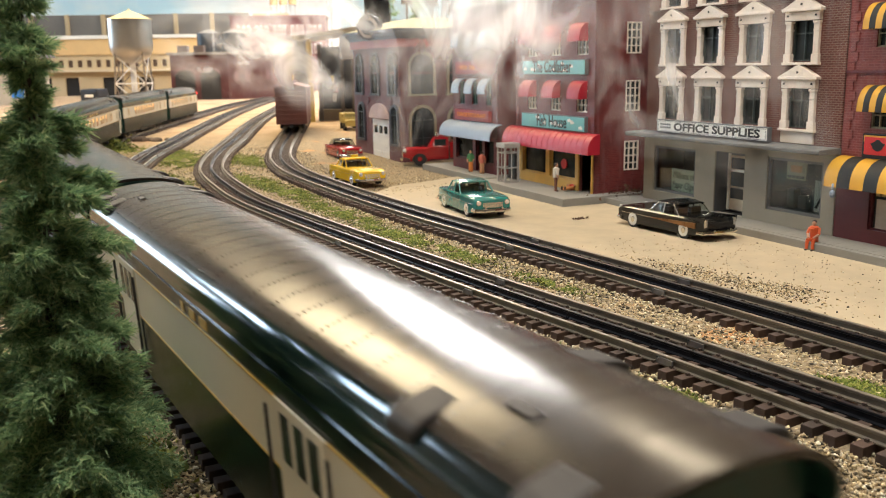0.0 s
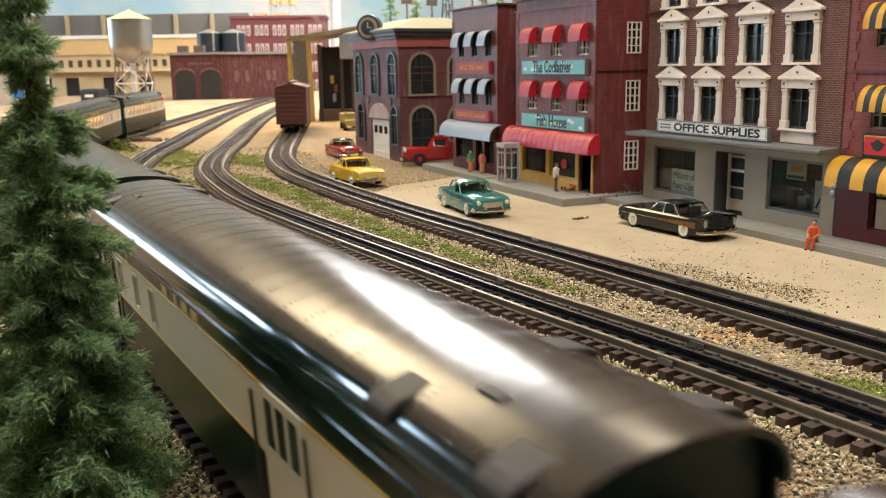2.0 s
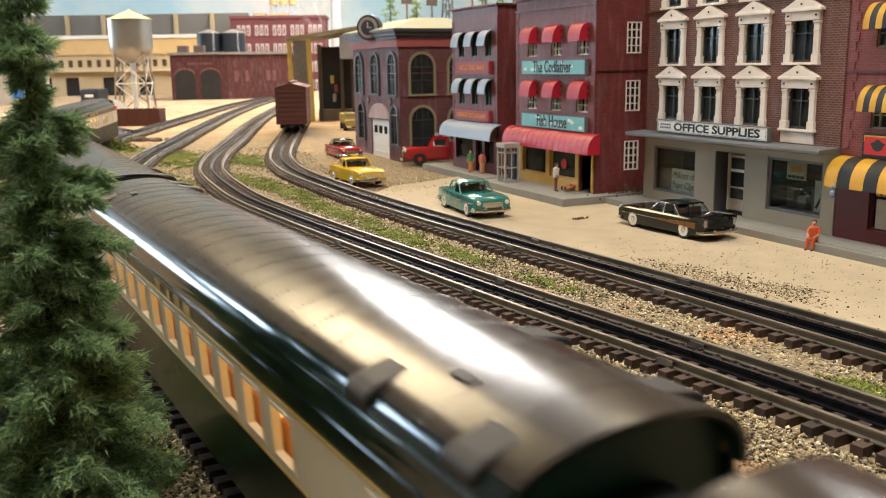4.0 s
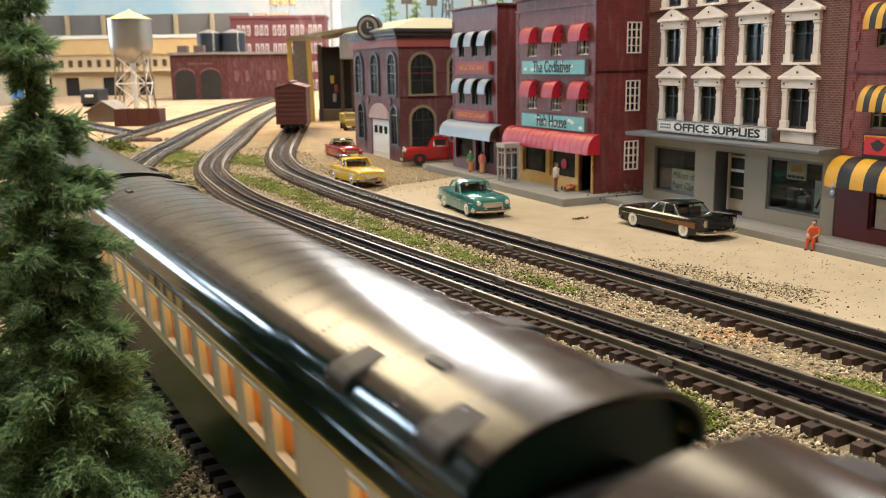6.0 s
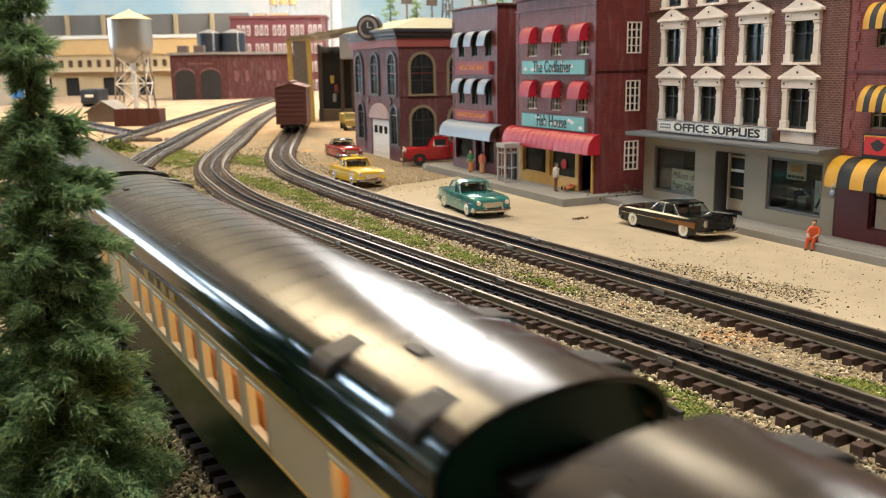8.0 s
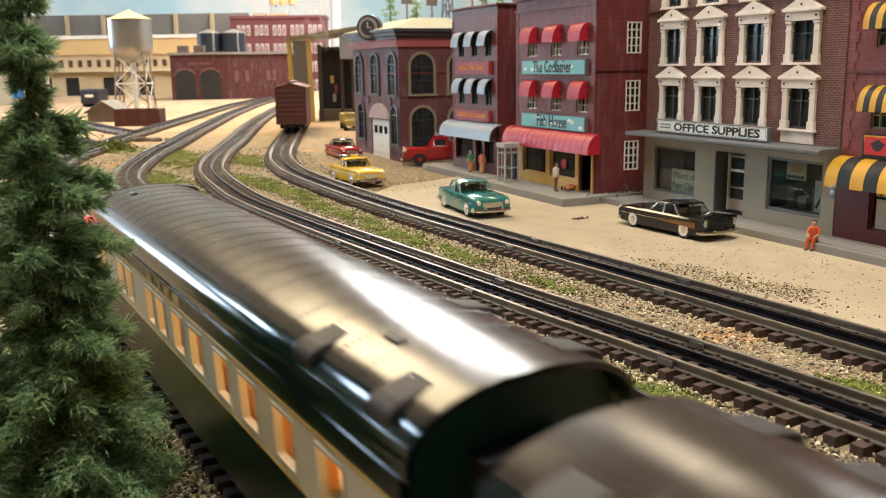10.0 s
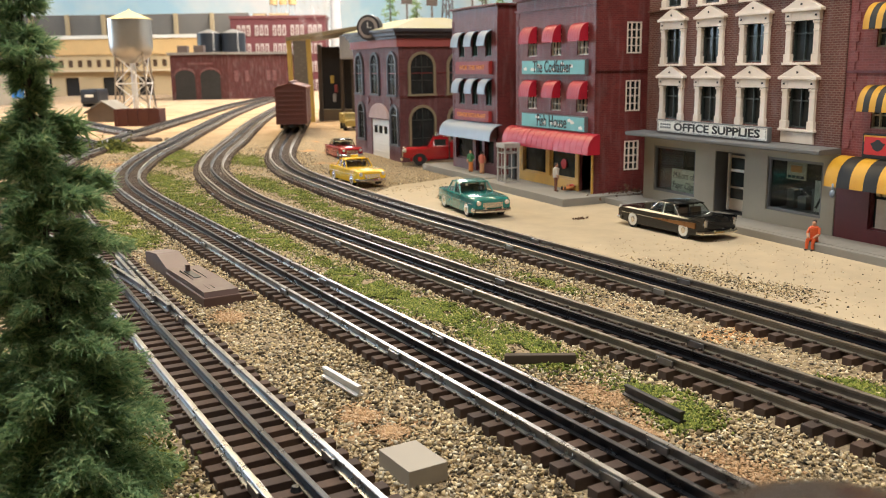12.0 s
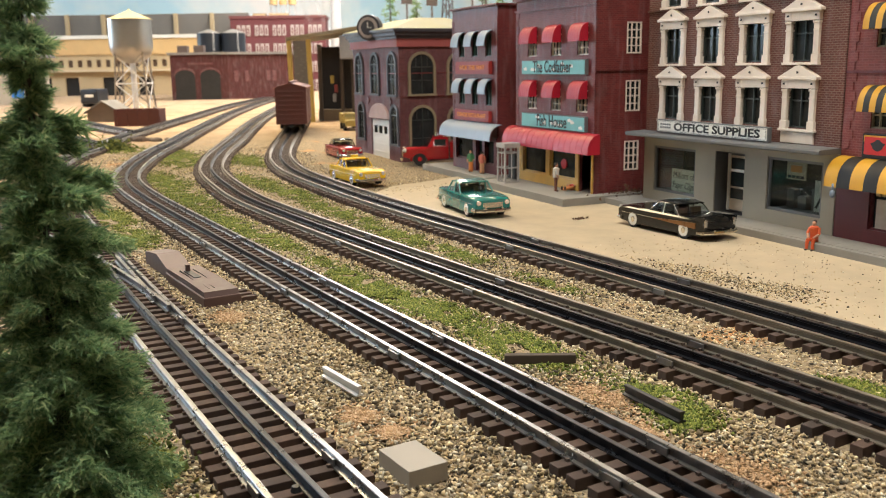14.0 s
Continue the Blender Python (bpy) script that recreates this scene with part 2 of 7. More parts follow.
# ceiling lights of the layout room, the last two added as fill: (x, y, length along x, length along y, power, colour)
M_HOUSING = plain("lamp_housing", (0.75, 0.75, 0.73), 0.5, 0.0, 0.05, 30.0, 0.0)
LAMPS = [
    (2.15, 4.15, 0.72, 2.7, 105.0, (1.0, 0.97, 0.93), -20),
    (0.42, 2.75, 0.90, 1.30, 46.0, (1.0, 0.80, 0.50), 0),
    (-1.48, 4.70, 0.42, 3.60, 90.0, (0.58, 0.78, 1.0), 9),
    (1.75, 1.95, 0.40, 0.5, 7.0, (1.0, 0.84, 0.60), 0),
    # unseen fill lamps, added to brighten the pine, shop fronts and street
    (0.05, 0.20, 1.1, 0.6, 27.0, (1.0, 0.96, 0.90), 0),
    (3.2, 1.4, 0.4, 1.4, 40.0, (1.0, 0.96, 0.90), 0),
]
for x, y, sx, sy, pw, col, rz in LAMPS:
    fx = thing("ceiling_light", pose(x, y, CEIL - 0.004, 0, 0, rz), "white fluorescent ceiling fixture with a lit diffuser, some added as unseen fill", "light", "ceiling lights")
    bm = bmesh.new()
    box(bm, -sx / 2 - 0.03, sx / 2 + 0.03, -sy / 2 - 0.03, sy / 2 + 0.03, -0.05, 0.0, 0.006)
    part("housing", bm, M_HOUSING, fx)
    lamp("tube_light", x, y, CEIL - 0.06, sx, sy, pw, col, rz)
# daylight window far behind the trees
wx = thing("window_1", pose(-2.9, Y1 - 0.012, 0.66), "daylight window in the end wall", "window", kind="structure")
bm = bmesh.new()
for a in (-1.54, -0.52, 0.48, 1.50):
    box(bm, a, a + 0.04, -0.02, 0.008, -0.42, 0.42)
for a in (-0.46, 0.42):
    box(bm, -1.54, 1.54, -0.02, 0.008, a, a + 0.04)
part("window_frame", bm, M_HOUSING, wx)
lamp("window_daylight", -2.9, Y1 - 0.04, 0.66, 3.0, 0.80, 90.0, (0.72, 0.86, 1.0), 0, 90)


# ---- ground ----
def ground_paint():
    m, nt, b = nodes_of("layout_ground")
    f1, f2 = noise_at(nt, 900.0, 3.0), noise_at(nt, 260.0, 5.0, 0.7)
    patch, orange = noise_at(nt, 9.0, 5.0, 0.65), noise_at(nt, 6.0, 3.0, 0.5, "Generated")
    sand = ramp(nt, f2, [(0.28, (0.075, 0.058, 0.038)), (0.45, (0.24, 0.18, 0.11)), (0.6, (0.38, 0.30, 0.19)), (0.75, (0.52, 0.43, 0.29))])
    dirt = ramp(nt, f1, [(0.3, (0.38, 0.17, 0.06)), (0.7, (0.60, 0.34, 0.15))])
    c = mixc(nt, sand, dirt, ramp(nt, patch, [(0.60, (0, 0, 0)), (0.66, (1, 1, 1))]))
    tc = nt.nodes.new("ShaderNodeTexCoord")
    sep = nt.nodes.new("ShaderNodeSeparateXYZ")
    nt.links.new(tc.outputs["Object"], sep.inputs[0])
    mp = nt.nodes.new("ShaderNodeMapRange")
    mp.inputs[1].default_value, mp.inputs[2].default_value = 1.75, 2.15
    nt.links.new(sep.outputs[1], mp.inputs[0])
    yard = ramp(nt, patch, [(0.32, (0.22, 0.145, 0.085)), (0.48, (0.40, 0.285, 0.18)), (0.58, (0.46, 0.33, 0.215)), (0.7, (0.27, 0.19, 0.115))])
    c = mixc(nt, c, yard, mp.outputs[0])
    nt.links.new(c, b.inputs["Base Color"])
    b.inputs["Roughness"].default_value = 0.95
    b.inputs["Specular IOR Level"].default_value = 0.15
    bump(nt, b, f2, 0.8, 0.0012)
    return m


M_GROUND = ground_paint()
gx = sorted(set([X0 + 0.001, -2.0, -1.2, -0.7, -0.4] + [-0.3 + 0.02 * i for i in range(66)] + [1.1, 1.3, 1.6, 2.0, 2.6, 3.4, X1 - 0.001]))
gy = sorted(set([Y0 + 0.001, -3.0, -2.0, -1.4, -0.8, -0.4, -0.2] + [-0.1 + 0.02 * i for i in range(125)] + [2.5, 2.7, 3.0, 3.4, 4.0, 5.0, 6.0, Y1 - 0.001]))
verts = []
for y in gy:
    for x in gx:
        inner = smoothstep((0.47 - x) / 0.03)
        verts.append((x, y, GROUND + rise(y) + inner * 0.0016 * noise.noise((x * 22, y * 22, 0.3))))
nx = len(gx)
faces = [(j * nx + i, j * nx + i + 1, (j + 1) * nx + i + 1, (j + 1) * nx + i) for j in range(len(gy) - 1) for i in range(nx - 1)]
ground = raw_mesh("ground", verts, faces, M_GROUND, smooth=True)
tagged(ground, "sandy gravel-covered layout ground with bare orange soil", "ground", kind="structure")

# the street: a thin pale slab beside the outer track, with an uneven far edge
bm = bmesh.new()
edge = [(0.468, -0.3)] + [(0.4655, -0.1 + 0.05 * i) for i in range(21)] + [(0.478, 1.02), (0.53, 1.07), (0.60, 1.09), (0.70, 1.13), (1.25, 1.13), (1.25, -0.3)]
prism(bm, edge, GROUND - 0.004, GROUND + 0.0022, "z")
tagged(part("road", bm, M_STREET), "smooth sand-coloured plaster street beside the tracks", "street", kind="structure")

# ---- tracks ----
GAUGE = 0.01725


def spline(pts, step=0.004):
    """Evenly spaced points on a smooth curve through pts, with headings."""
    p = np.array(pts, float)
    t = np.concatenate([[0], np.cumsum(np.linalg.norm(np.diff(p, axis=0), axis=1))])
    tan = np.zeros_like(p)
    for i in range(len(p)):
        a, b = max(0, i - 1), min(len(p) - 1, i + 1)
        tan[i] = (p[b] - p[a]) / (t[b] - t[a])
    out = []
    for i in range(len(p) - 1):
        hh = t[i + 1] - t[i]
        for u in np.linspace(0, 1, 60, endpoint=False):
            out.append((2 * u**3 - 3 * u**2 + 1) * p[i] + (u**3 - 2 * u**2 + u) * hh * tan[i] + (-2 * u**3 + 3 * u**2) * p[i + 1] + (u**3 - u**2) * hh * tan[i + 1])
    out.append(p[-1])
    q = np.array(out)
    for _ in range(3):
        k = q.copy()
        k[8:-8] = sum(q[8 + j:len(q) - 8 + j] for j in range(-8, 9)) / 17
        q = k
    s = np.concatenate([[0], np.cumsum(np.linalg.norm(np.diff(q, axis=0), axis=1))])
    n = int(s[-1] / step)
    ss = np.linspace(0, s[-1], n)
    r = np.stack([np.interp(ss, s, q[:, 0]), np.interp(ss, s, q[:, 1])], 1)
    d = np.gradient(r, axis=0)
    d /= np.linalg.norm(d, axis=1)[:, None]
    return r, d, ss


PROFILE = [(-0.0021, -0.0052), (0.0021, -0.0052), (0.0021, -0.0045), (0.0006, -0.0040), (0.0006, -0.0017), (0.0013, -0.0013), (0.0013, -0.0002), (0.0010, 0.0), (-0.0010, 0.0), (-0.0013, -0.0002), (-0.0013, -0.0013), (-0.0006, -0.0017), (-0.0006, -0.0040), (-0.0021, -0.0045)]


def rail_mesh(name, r, d, off, material, parent, a=0, b=None, lift=0.0):
    r, d = r[a:b:3], d[a:b:3]
    nrm = np.stack([d[:, 1], -d[:, 0]], 1)
    vs, fs, k = [], [], len(PROFILE)
    for (x, y), (nx_, ny_) in zip(r, nrm):
        z = rise(y) + lift
        vs += [(x + nx_ * (off + u), y + ny_ * (off + u), z + v) for u, v in PROFILE]
    for i in range(len(r) - 1):
        fs += [(i * k + j, i * k + (j + 1) % k, (i + 1) * k + (j + 1) % k, (i + 1) * k + j) for j in range(k)]
    fs += [tuple(range(k))[::-1], tuple(range((len(r) - 1) * k, len(r) * k))]
    ob = raw_mesh(name, vs, fs, material, parent)
    return ob


bm = bmesh.new()
box(bm, -0.027, 0.027, -0.0030, 0.0030, -0.0052, 0.0, 0.0004)
TIE_MESH = mesh_of("tie", bm, M_TIE)


def track(pts, label, near_limit=1.25, outer=None, centre=None, spacing=0.0121, seed=1):
    rnd = random.Random(seed)
    r, d, ss = spline(pts)
    root = thing("railway_track", Matrix.Identity(4), label, "railway track", "three-rail tracks")
    outer, centre = outer or M_RAIL, centre or M_RAIL_BLACK
    for off, mt, nm in ((-GAUGE, outer, "outer_rail"), (0.0, centre, "centre_rail"), (GAUGE, outer, "outer_rail")):
        rail_mesh(nm, r, d, off, mt, root)
    far = bmesh.new()
    spikes = bmesh.new()
    s = 0.0
    while s < ss[-1]:
        x, y = np.interp(s, ss, r[:, 0]), np.interp(s, ss, r[:, 1])
        dx, dy = np.interp(s, ss, d[:, 0]), np.interp(s, ss, d[:, 1])
        m = pose(x, y, rise(y) - 0.0050 + rnd.uniform(-0.0002, 0.0002), 0, 0, math.degrees(math.atan2(dy, dx)) - 90 + rnd.uniform(-1.2, 1.2)) @ Matrix.Translation((rnd.uniform(-0.0006, 0.0006), 0, 0))
        if 0.05 < y < near_limit:
            t = new("tie", TIE_MESH)
            t.parent = root
            t.matrix_world = m
            for o in (-GAUGE, GAUGE):
                for e in (-0.0030, 0.0030):
                    box(spikes, o + e - 0.0007, o + e + 0.0007, -0.0008, 0.0008, 0.0, 0.0013, m=m)
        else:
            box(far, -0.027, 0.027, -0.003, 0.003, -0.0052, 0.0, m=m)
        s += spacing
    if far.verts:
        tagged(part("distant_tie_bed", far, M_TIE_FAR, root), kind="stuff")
    if spikes.verts:
        tagged(part("spike_line", spikes, M_SPIKE, root), kind="stuff")
    return r, d, ss


TRACK_A = [(0.226, -0.05), (0.225, 0.1), (0.224, 0.30), (0.2215, 0.45), (0.219, 0.65), (0.2185, 0.85), (0.2185, 1.02), (0.2205, 1.14), (0.226, 1.24), (0.238, 1.335), (0.257, 1.415), (0.297, 1.534), (0.353, 1.671), (0.406, 1.782), (0.563, 2.156), (0.827, 2.80), (1.106, 3.42), (1.359, 3.937), (1.62, 4.35)]
TRACK_B = [(0.346, -0.05), (0.340, 0.22), (0.3345, 0.36), (0.328, 0.47), (0.321, 0.70), (0.318, 0.92), (0.321, 1.04), (0.336, 1.17), (0.352, 1.28), (0.374, 1.386), (0.411, 1.501), (0.461, 1.628), (0.557, 1.846), (0.772, 2.373), (0.945, 2.77), (1.25, 3.46), (1.52, 4.0)]
TRACK_C = [(0.430, -0.05), (0.432, 0.22), (0.434, 0.45), (0.434, 0.65), (0.435, 0.83), (0.441, 0.98), (0.450, 1.10), (0.459, 1.20), (0.474, 1.305), (0.496, 1.40), (0.522, 1.487), (0.572, 1.617), (0.668, 1.837), (0.80, 2.14), (0.93, 2.44)]
TRACK_S = [(0.109, -3.6), (0.109, -2.4), (0.109, -1.4), (0.109, -0.5), (0.1085, 0.0), (0.1075, 0.30), (0.107, 0.55), (0.1085, 0.68), (0.113, 0.85), (0.122, 1.10), (0.139, 1.35), (0.166, 1.53), (0.207, 1.657), (0.268, 1.79), (0.403, 2.10), (0.707, 2.768), (0.979, 3.363), (1.212, 3.82), (1.45, 4.24)]
track(TRACK_A, "curving three-rail model track with brown wooden ties on ballast", seed=2)
track(TRACK_B, "curving three-rail model track with dark blackened centre rail", outer=M_RAIL_OLD, seed=3)
track(TRACK_C, "weathered three-rail model track beside the street", outer=M_RAIL_OLD, seed=4)
RAIL_S, DIR_S, LEN_S = track(TRACK_S, "straight three-rail model track with shiny rails and switch", seed=5)


# ---- the town ----
M_BRICK_OFFICE = brick("brown_brick", (0.160, 0.050, 0.036), (0.115, 0.034, 0.026), (0.235, 0.150, 0.115))
M_BRICK_FISH = brick("plum_brick", (0.195, 0.030, 0.028), (0.140, 0.020, 0.021), (0.185, 0.050, 0.044), 0.0060, 0.0021, 0.5, 0.35)
M_BRICK_WOK = brick("dark_red_brick", (0.165, 0.024, 0.024), (0.120, 0.016, 0.018), (0.160, 0.040, 0.036), 0.0060, 0.0021, 0.45, 0.3)
M_BRICK_FIRE = brick("purple_brick", (0.155, 0.050, 0.052), (0.105, 0.034, 0.040), (0.16, 0.072, 0.070), 0.0060, 0.0022, 0.6, 0.35)
M_BRICK_RIGHT = brick("bright_red_brick", (0.25, 0.052, 0.045), (0.19, 0.038, 0.034), (0.27, 0.09, 0.075), 0.0060, 0.0021, 0.55, 0.3)
M_GREY_FRONT = plain("grey_stone_front", (0.30, 0.265, 0.205), 0.7, 0.0, 0.12, 70.0, 0.1)
M_LEDGE = plain("grey_ledge", (0.125, 0.125, 0.125), 0.6, 0.0, 0.15, 70.0, 0.1)
M_RED_AWN = plain("red_awning", (0.42, 0.012, 0.030), 0.46, 0.0, 0.2, 60.0, 0.05, 0.0)
M_GREY_AWN = plain("grey_blue_awning", (0.23, 0.285, 0.36), 0.42, 0.0, 0.15, 60.0, 0.05, 0.0)
M_YEL_AWN = plain("yellow_stripe", (0.62, 0.32, 0.02), 0.5, 0.0, 0.15, 60.0, 0.05)
M_BLK_AWN = plain("black_stripe", (0.010, 0.010, 0.010), 0.6, 0.0, 0.3, 60.0, 0.05)
M_MAROON = plain("maroon_paint", (0.095, 0.010, 0.014), 0.4, 0.0, 0.3, 60.0, 0.1)
M_OCHRE = plain("ochre_front", (0.62, 0.37, 0.085), 0.55, 0.0, 0.2, 60.0, 0.1)
M_TEAL_SIGN = plain("teal_sign", (0.17, 0.46, 0.47), 0.5, 0.0, 0.25, 60.0, 0.0)
M_WHITE_SIGN = plain("white_sign", (0.78, 0.76, 0.70), 0.5, 0.0, 0.06, 60.0, 0.0)
M_RED_SIGN = plain("red_sign", (0.30, 0.028, 0.022), 0.5, 0.0, 0.15, 60.0, 0.0)
M_SIGN_RED = plain("bright_red_sign", (0.60, 0.02, 0.02), 0.4, 0.0, 0.1, 60.0, 0.0)
M_INK = plain("black_ink", (0.010, 0.010, 0.010), 0.6, 0.0, 0.1, 60.0, 0.0)
M_ORANGE_INK = plain("orange_ink", (0.70, 0.20, 0.03), 0.6, 0.0, 0.1, 60.0, 0.0)
M_DKGREEN_FRAME = plain("dark_green_frame", (0.030, 0.042, 0.036), 0.5, 0.0, 0.2, 90.0, 0.0)
M_STONE_TRIM = plain("olive_stone_trim", (0.24, 0.20, 0.125), 0.7, 0.0, 0.2, 90.0, 0.1)
M_SLATE = plain("dark_cornice", (0.060, 0.058, 0.068), 0.5, 0.0, 0.25, 60.0, 0.1)
M_ROOF_Y = plain("yellow_green_roof", (0.38, 0.34, 0.17), 0.7, 0.0, 0.15, 40.0, 0.1)
M_TAR = plain("tar_roof", (0.045, 0.042, 0.040), 0.9, 0.0, 0.3, 40.0, 0.2)
M_GREEN_BLIND = plain("green_blind", (0.02, 0.10, 0.075), 0.5, 0.0, 0.3, 60.0, 0.0)
# near-black: indoor shade put into the colour; also on doors and the bunker
M_SHADE_BLACK = plain("shade_black", (0.020, 0.018, 0.017), 0.9, 0.0, 0.3, 60.0, 0.0)
FACE = Matrix(((1, 0, 0, 0), (0, 0, -1, 0), (0, 1, 0, 0), (0, 0, 0, 1)))  # writing stands up and faces the street


def at_front(s, off, z, rz=0.0):
    return Matrix.Translation((s, -off, z)) @ FACE @ pose(0, 0, 0, 0, 0, rz)


def sash(root, a, b, c, d, y, frame_mat, cols=2, bars=(0.55,), flip=False, x_at=0.0, fw=0.0016, label="", glass=None):
    """A window with frame, glazing bars and a pane, set at depth y (or at x_at on a side wall)."""
    w = bmesh.new()
    us = [a + fw] + [v for k in range(1, cols) for v in (a + (b - a) * k / cols - fw * 0.4, a + (b - a) * k / cols + fw * 0.4)] + [b - fw]
    ws = [c + fw] + [v for k in sorted(bars) for v in (c + (d - c) * k - fw * 0.45, c + (d - c) * k + fw * 0.45)] + [d - fw]
    lights = [(us[i], us[i + 1], ws[j], ws[j + 1]) for i in range(0, len(us), 2) for j in range(0, len(ws), 2)]
    if flip:
        wall_grid(w, a, b, c, d, x_at - 0.0014, x_at + 0.0006, lights, True)
    else:
        wall_grid(w, a, b, c, d, y - 0.0006, y + 0.0014, lights)
    fr = part("window", w, frame_mat, root, label)
    g = bmesh.new()
    if flip:
        box(g, x_at - 0.0018, x_at - 0.0015, a, b, c, d)
    else:
        box(g, a, b, y + 0.0015, y + 0.0018, c, d)
    part("pane", g, glass or M_GLASS, fr)
    return fr


def awning(root, a, b, z0, z1, out, mat, ribs=0, stripes=None, sides=True, name="awning", label=""):
    """Curved canopy from the wall at z1 down to z0, standing out from the wall."""
    prof = [(-out * math.sin(t), z0 + (z1 - z0) * math.cos(t) ** 0.8) for t in [math.pi / 2 * i / 7 for i in range(8)]]
    prof[-1] = (-out, z0)
    th = 0.0008
    inner = [(y + th if i else 0.0, z - th) for i, (y, z) in enumerate(prof)]
    inner[-1] = (-out + th, z0)
    outline = prof + inner[::-1]
    mats = stripes or [mat]
    n = max(1, ribs) if stripes or ribs else 1
    first = None
    for k in range(n):
        bm = bmesh.new()
        p, q = a + (b - a) * k / n, a + (b - a) * (k + 1) / n
        prism(bm, outline, p, q - (0.0 if not ribs or stripes else 0.0003), "x")
        if ribs and not stripes:
            rim = [(y - 0.0003, z + 0.0003) for y, z in prof] + [(y + th, z) for y, z in prof[::-1]]
            prism(bm, rim, p, p + 0.0006, "x")
        if sides and k in (0, n - 1):
            e = a if k == 0 else b - th
            prism(bm, prof + [(0.0, z0)], e, e + th, "x")
        pob = part(name if first is None else "canopy_panel", bm, mats[k % len(mats)], root if first is None else first, label if first is None else "")
        shade_by_angle(pob, 40)
        first = first or pob
    return first


def shell(root, s0, s1, depth, z0, z1, holes, mat, side_holes=(), th=0.004, front_mat=None, parapet=0.006):
    """Four walls and a roof; the front and the near side carry openings."""
    bm = bmesh.new()
    wall_grid(bm, s0, s1, z0, z1, 0.0, th, holes)
    part("front_wall", bm, front_mat or mat, root)
    bm = bmesh.new()
    wall_grid(bm, th, depth, z0, z1, s1 - th, s1, side_holes, flip=True)
    part("side_wall", bm, mat, root)
    bm = bmesh.new()
    wall_grid(bm, th, depth, z0, z1, s0, s0 + th, (), flip=True)
    part("side_wall", bm, mat, root)
    bm = bmesh.new()
    box(bm, s0 + th, s1 - th, depth - th, depth, z0, z1)
    part("back_wall", bm, mat, root)
    bm = bmesh.new()
    box(bm, s0 + th, s1 - th, th, depth - th, z1 - parapet - 0.003, z1 - parapet)
    part("flat_roof", bm, M_TAR, root)
    # black sheet added inside, standing in for the shade of the room
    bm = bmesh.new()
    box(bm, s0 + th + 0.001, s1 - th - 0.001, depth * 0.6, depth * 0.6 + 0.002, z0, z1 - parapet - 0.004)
    part("interior_partition", bm, M_SHADE_BLACK, root)


def quoins(root, s_edges, z0, z1, mat, step=0.008):
    bm = bmesh.new()
    for s, w in s_edges:
        z, k = z0, 0
        while z + step < z1:
            ww = w * (1.0 if k % 2 else 0.6)
            box(bm, *sorted((s, s + ww)), -0.0009, 0.001, z + 0.0004, z + step * 0.9)
            z += step
            k += 1
    tagged(part("corner_quoin", bm, mat, root), kind="stuff")


